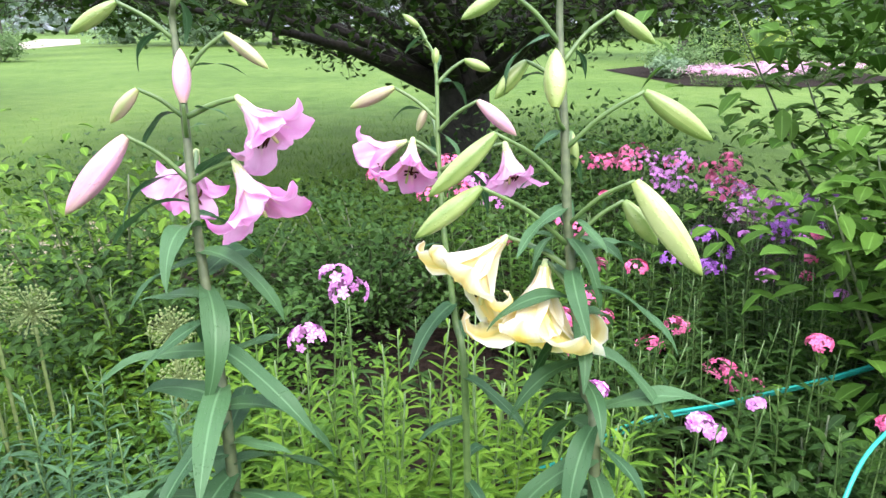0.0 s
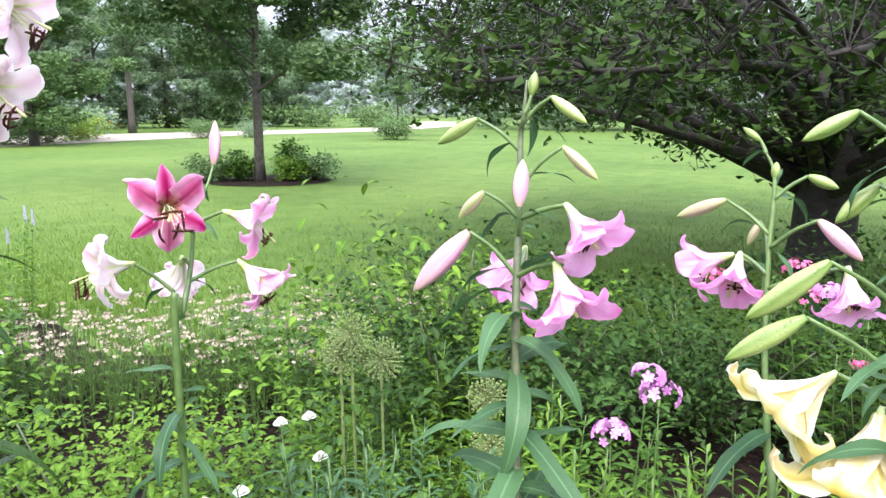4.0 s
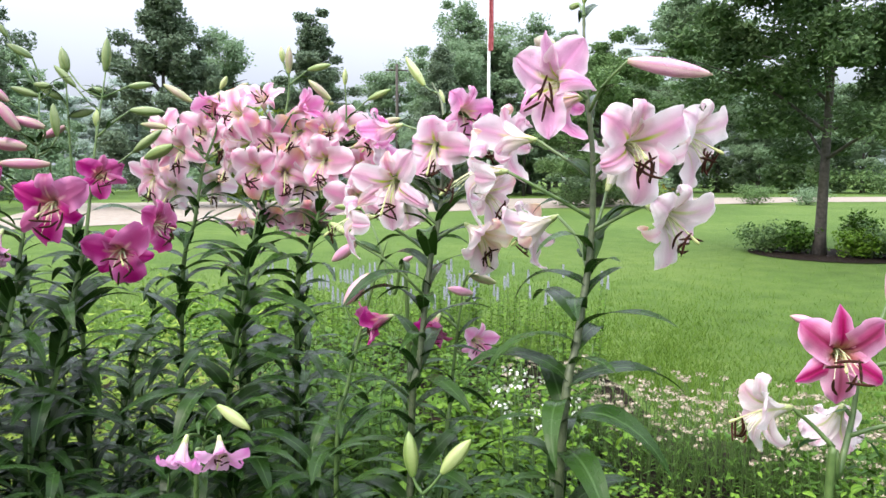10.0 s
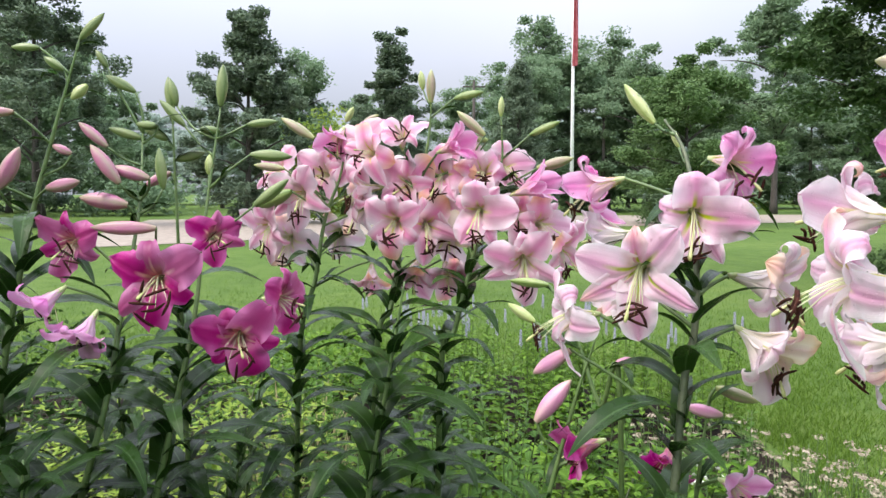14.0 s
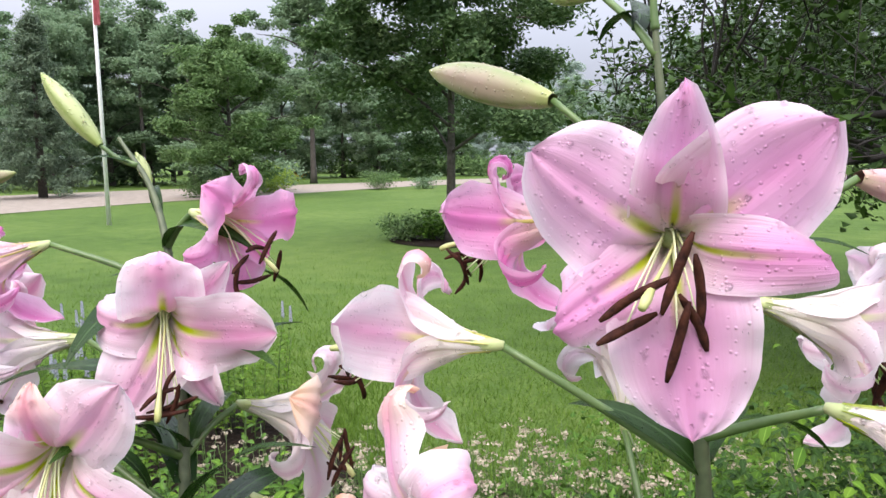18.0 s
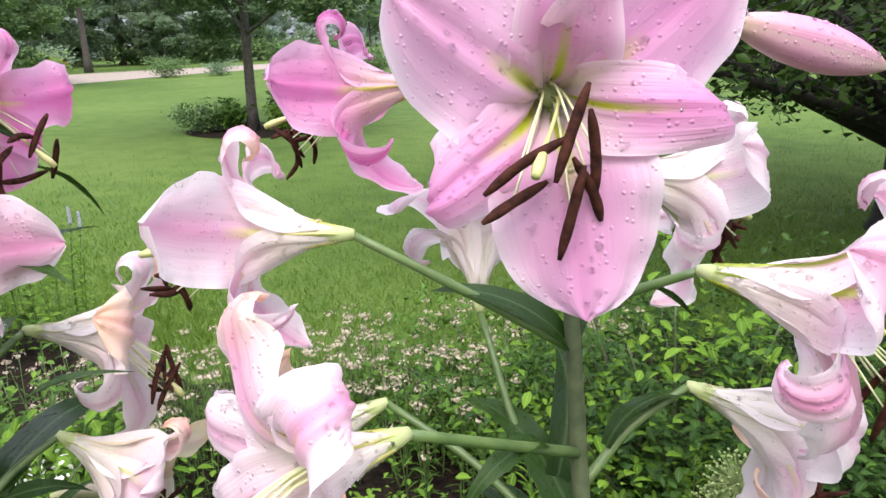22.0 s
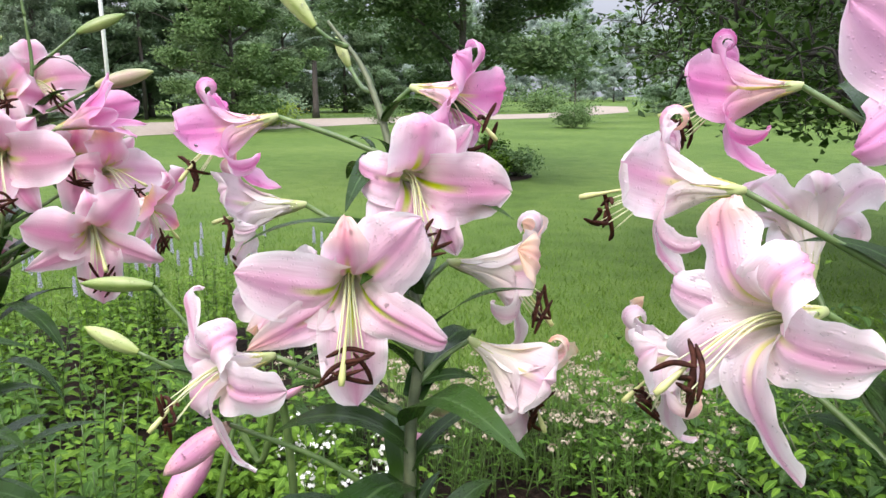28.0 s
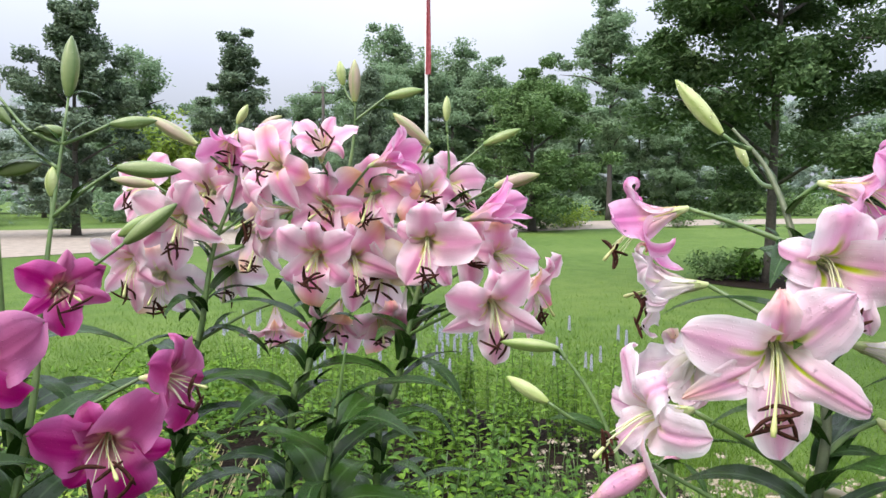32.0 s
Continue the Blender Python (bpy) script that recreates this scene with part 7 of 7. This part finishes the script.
# ---- round seed heads ----
def seed_head(seed, top, radius):
    rng = random.Random(seed)
    t = thing("allium_seed_head", (top[0], top[1], 0), "round green allium seed head on a bare stalk", "allium", "allium seed heads")
    c = Vector((0, 0, top[2]))
    part_mesh("stalk", mesh_from("stalk", *tube(smooth_path([(0.02, 0.01, 0), (0.005, 0, top[2] * 0.5), (0, 0, top[2])], 8), 0.0045, 8)), M_SEEDHEAD, t)
    rays, pods = [], []
    for k in range(150):
        z = 1 - 2 * (k + 0.5) / 150
        a = k * 2.39996
        h = math.sqrt(1 - z * z)
        n = Vector((h * math.cos(a), h * math.sin(a), z)) * radius * rng.uniform(0.85, 1.08)
        rays.append(tube([c, c + n], 0.0006, 3, False))
        q = c + n
        pods.append(tube([q - n.normalized() * 0.003, q, q + n.normalized() * 0.003], [0.001, 0.0038, 0.001], 5))
    tagged(part_mesh("ray_spokes", mesh_from("ray_spokes", *join_geo(rays)), M_SEEDHEAD, t), kind="stuff")
    tagged(part_mesh("seed_mass", mesh_from("seed_mass", *join_geo(pods)), M_SEEDHEAD, t), kind="stuff")


for k, (q, r) in enumerate([((-1.043, 1.514, 0.886), 0.062), ((-0.99, 1.58, 0.8), 0.062), ((-1.07, 1.5, 0.83), 0.055), ((-0.68, 1.62, 0.73), 0.055), ((-0.62, 1.5, 0.66), 0.05)]):
    seed_head(500 + k, q, r)


# ---- white roses low in the border ----
def rose_bloom(seed, place, radius):
    rng = random.Random(seed)
    t = thing("rose", (place[0], place[1], 0), "full white rose bloom on a thin stem", "rose", "white roses")
    part_mesh("stem", mesh_from("stem", *tube(smooth_path([(0.03, 0.02, 0), (0.02, 0.0, place[2] * 0.6), (0, 0, place[2])], 6), 0.003, 6)), M_STEM, t)
    for k in range(16):
        f = k / 16
        a = k * 2.4
        r = radius * (0.25 + 0.75 * f)
        verts, faces, uvs = [], [], []
        for i in range(4):
            for j in range(5):
                u, s = (j / 4 - 0.5), i / 3
                rr = r * (0.25 + 0.75 * s)
                aa = a + u * 1.5
                verts.append((rr * math.cos(aa), rr * math.sin(aa), place[2] + radius * ((0.9 - 0.75 * f) * math.sin(1.5 * s) + rng.uniform(-0.03, 0.03))))
                uvs.append((j / 4, s))
        for i in range(3):
            for j in range(4):
                q = i * 5 + j
                faces.append((q, q + 1, q + 6, q + 5))
        part_mesh("petal", mesh_from("petal", verts, faces, uvs), M_WHITEFLOWER, t)


for k, q in enumerate([(-1.22, 1.25, 0.5), (-1.3, 1.2, 0.47), (-1.18, 1.18, 0.46), (-1.28, 1.62, 0.55), (-1.36, 1.58, 0.53), (-1.15, 1.5, 0.5)]):
    rose_bloom(520 + k, q, 0.026)


# ---- scarlet gladiolus ----
def gladiolus(seed, foot, top, count, label):
    rng = random.Random(seed)
    b = Vector((foot[0], foot[1], 0))
    t = thing("gladiolus", b, label, "gladiolus")
    path = smooth_path([(0, 0, 0), (Vector(top) - b) * 0.5 + Vector((0.01, 0.01, 0)), Vector(top) - b], 20)
    part_mesh("stem", mesh_from("stem", *tube(path, [0.008 - 0.00025 * i for i in range(21)], 8)), M_STEM, t)
    for k in range(count):
        q = path[20].lerp(path[13], (k + 0.3) / count)
        sz = 0.034 + 0.046 * k / count
        az = -0.3 + (0.9 if k % 2 else 0.1) + rng.uniform(-0.3, 0.3)
        ax = Vector((math.cos(az), math.sin(az) - 0.2, 0.25))
        verts, faces, uvs = [], [], []
        for i in range(8):
            f = i / 7
            for j in range(42):
                an = 2 * math.pi * j / 42
                lobe = 1 - 0.55 * f * f * (1 - abs(math.cos(3 * an)) ** 0.55)
                rr = sz * (0.08 + 0.6 * f ** 1.6) * lobe * (1 + 0.05 * f * math.sin(17 * an + k))
                verts.append((rr * math.cos(an), rr * math.sin(an), sz * (0.9 * f - 0.4 * f ** 3 * lobe + 0.05 * f * math.sin(11 * an + 2 * k))))
                uvs.append((j / 42, f))
        for i in range(7):
            for j in range(42):
                p, q2 = i * 42 + j, i * 42 + (j + 1) % 42
                faces.append((p, q2, q2 + 42, p + 42))
        part_mesh("floret", mesh_from("floret", verts, faces, uvs), M_RED, t, "ruffled scarlet floret", Matrix.Translation(q + ax * 0.012) @ turn_to(ax, rng.uniform(0, 60)))
    for k in range(5):
        a = 0.9 + 0.5 * k
        leaf_batch("leaf", [(0, 0, 0.02)], [(0.18 * math.cos(a), 0.18 * math.sin(a), 1)], [0.75 - 0.06 * k], 0.045, 0.1, L_MID, t, seed + k)


gladiolus(540, (-1.355, -0.636), (-1.479, -0.520, 1.471), 15, 'scarlet gladiolus spike with ruffled florets')
gladiolus(541, (-1.563, -0.064), (-1.583, -0.034, 0.868), 7, 'scarlet gladiolus spike low among the lilies')

# ---- the pale pink bed across the lawn ----
for k, (x, y) in enumerate([(6.2, 15.6), (6.9, 15.0), (7.6, 15.6), (8.2, 16.6), (7.2, 16.6), (8.9, 17.4), (9.4, 16.4)]):
    perennial(600 + k, (x, y + 1.2, 0), 40, 0.75, 0.3, 0.1, 0.3, L_MID, "mound of pale pink flowers in the far bed", "perennial", M_PINKBED, 0.13, gap=0.12, group="far bed flowers", vary=0.2, joined=True)
for k, (x, y, r, h, m) in enumerate([(6.6, 20.5, 0.9, 1.0, L_OAK), (8.2, 21.5, 1.2, 2.0, L_DARK), (9.8, 22.5, 1.2, 1.6, L_LIME), (11.5, 20.5, 1.3, 1.5, L_MID), (5.9, 19.0, 0.5, 0.6, L_FARHAZED), (12.5, 24.0, 1.6, 2.4, L_OAK)]):
    shrub(620 + k, (x, y, 0), r, h, 1500, 0.11, m, "bush in the far flower bed", group="far bed bushes", stems=9)
tree(640, (9.5, 29.0, 0), 9.0, 4.2, 0.2, 9000, 0.24, L_OAK, M_BARKGREY, "spreading tree behind the far bed", lowest=0.2, limbs=18)
tree(641, (17.0, 27.0, 0), 10.0, 4.2, 0.2, 9000, 0.24, L_OAK, M_BARKGREY, "spreading tree behind the far bed", lowest=0.2, limbs=18)
# bush and clipped hedge far across the lawn
shrub(650, (-20.3, 34.2, 0), 1.15, 1.7, 3000, 0.13, L_OAK, "rounded bush far across the lawn", stems=12)
shrub(660, (-58.0, 59.6, 0), 2.8, 2.0, 2200, 0.28, L_OAK, "dense dark hedge bush beyond the drive", "hedge", group="hedge beyond the drive", stems=10)
shrub(661, (-54.9, 64.0, 0), 2.8, 2.0, 2200, 0.28, L_OAK, "dense dark hedge bush beyond the drive", "hedge", group="hedge beyond the drive", stems=10)
shrub(662, (-68.0, 52.6, 0), 2.2, 1.6, 1800, 0.26, L_SPRUCE, "dark bush in the bed beyond the drive", group="bed beyond the drive", stems=9)
shrub(663, (-70.6, 51.4, 0), 1.5, 1.3, 700, 0.22, M_WHITEFLOWER, "white flowering bush in the bed beyond the drive", group="bed beyond the drive", stems=7)
shrub(664, (-66.2, 53.4, 0), 0.9, 0.9, 400, 0.2, M_YELLOWFLOWER, "golden flowering bush in the bed beyond the drive", group="bed beyond the drive", stems=6)
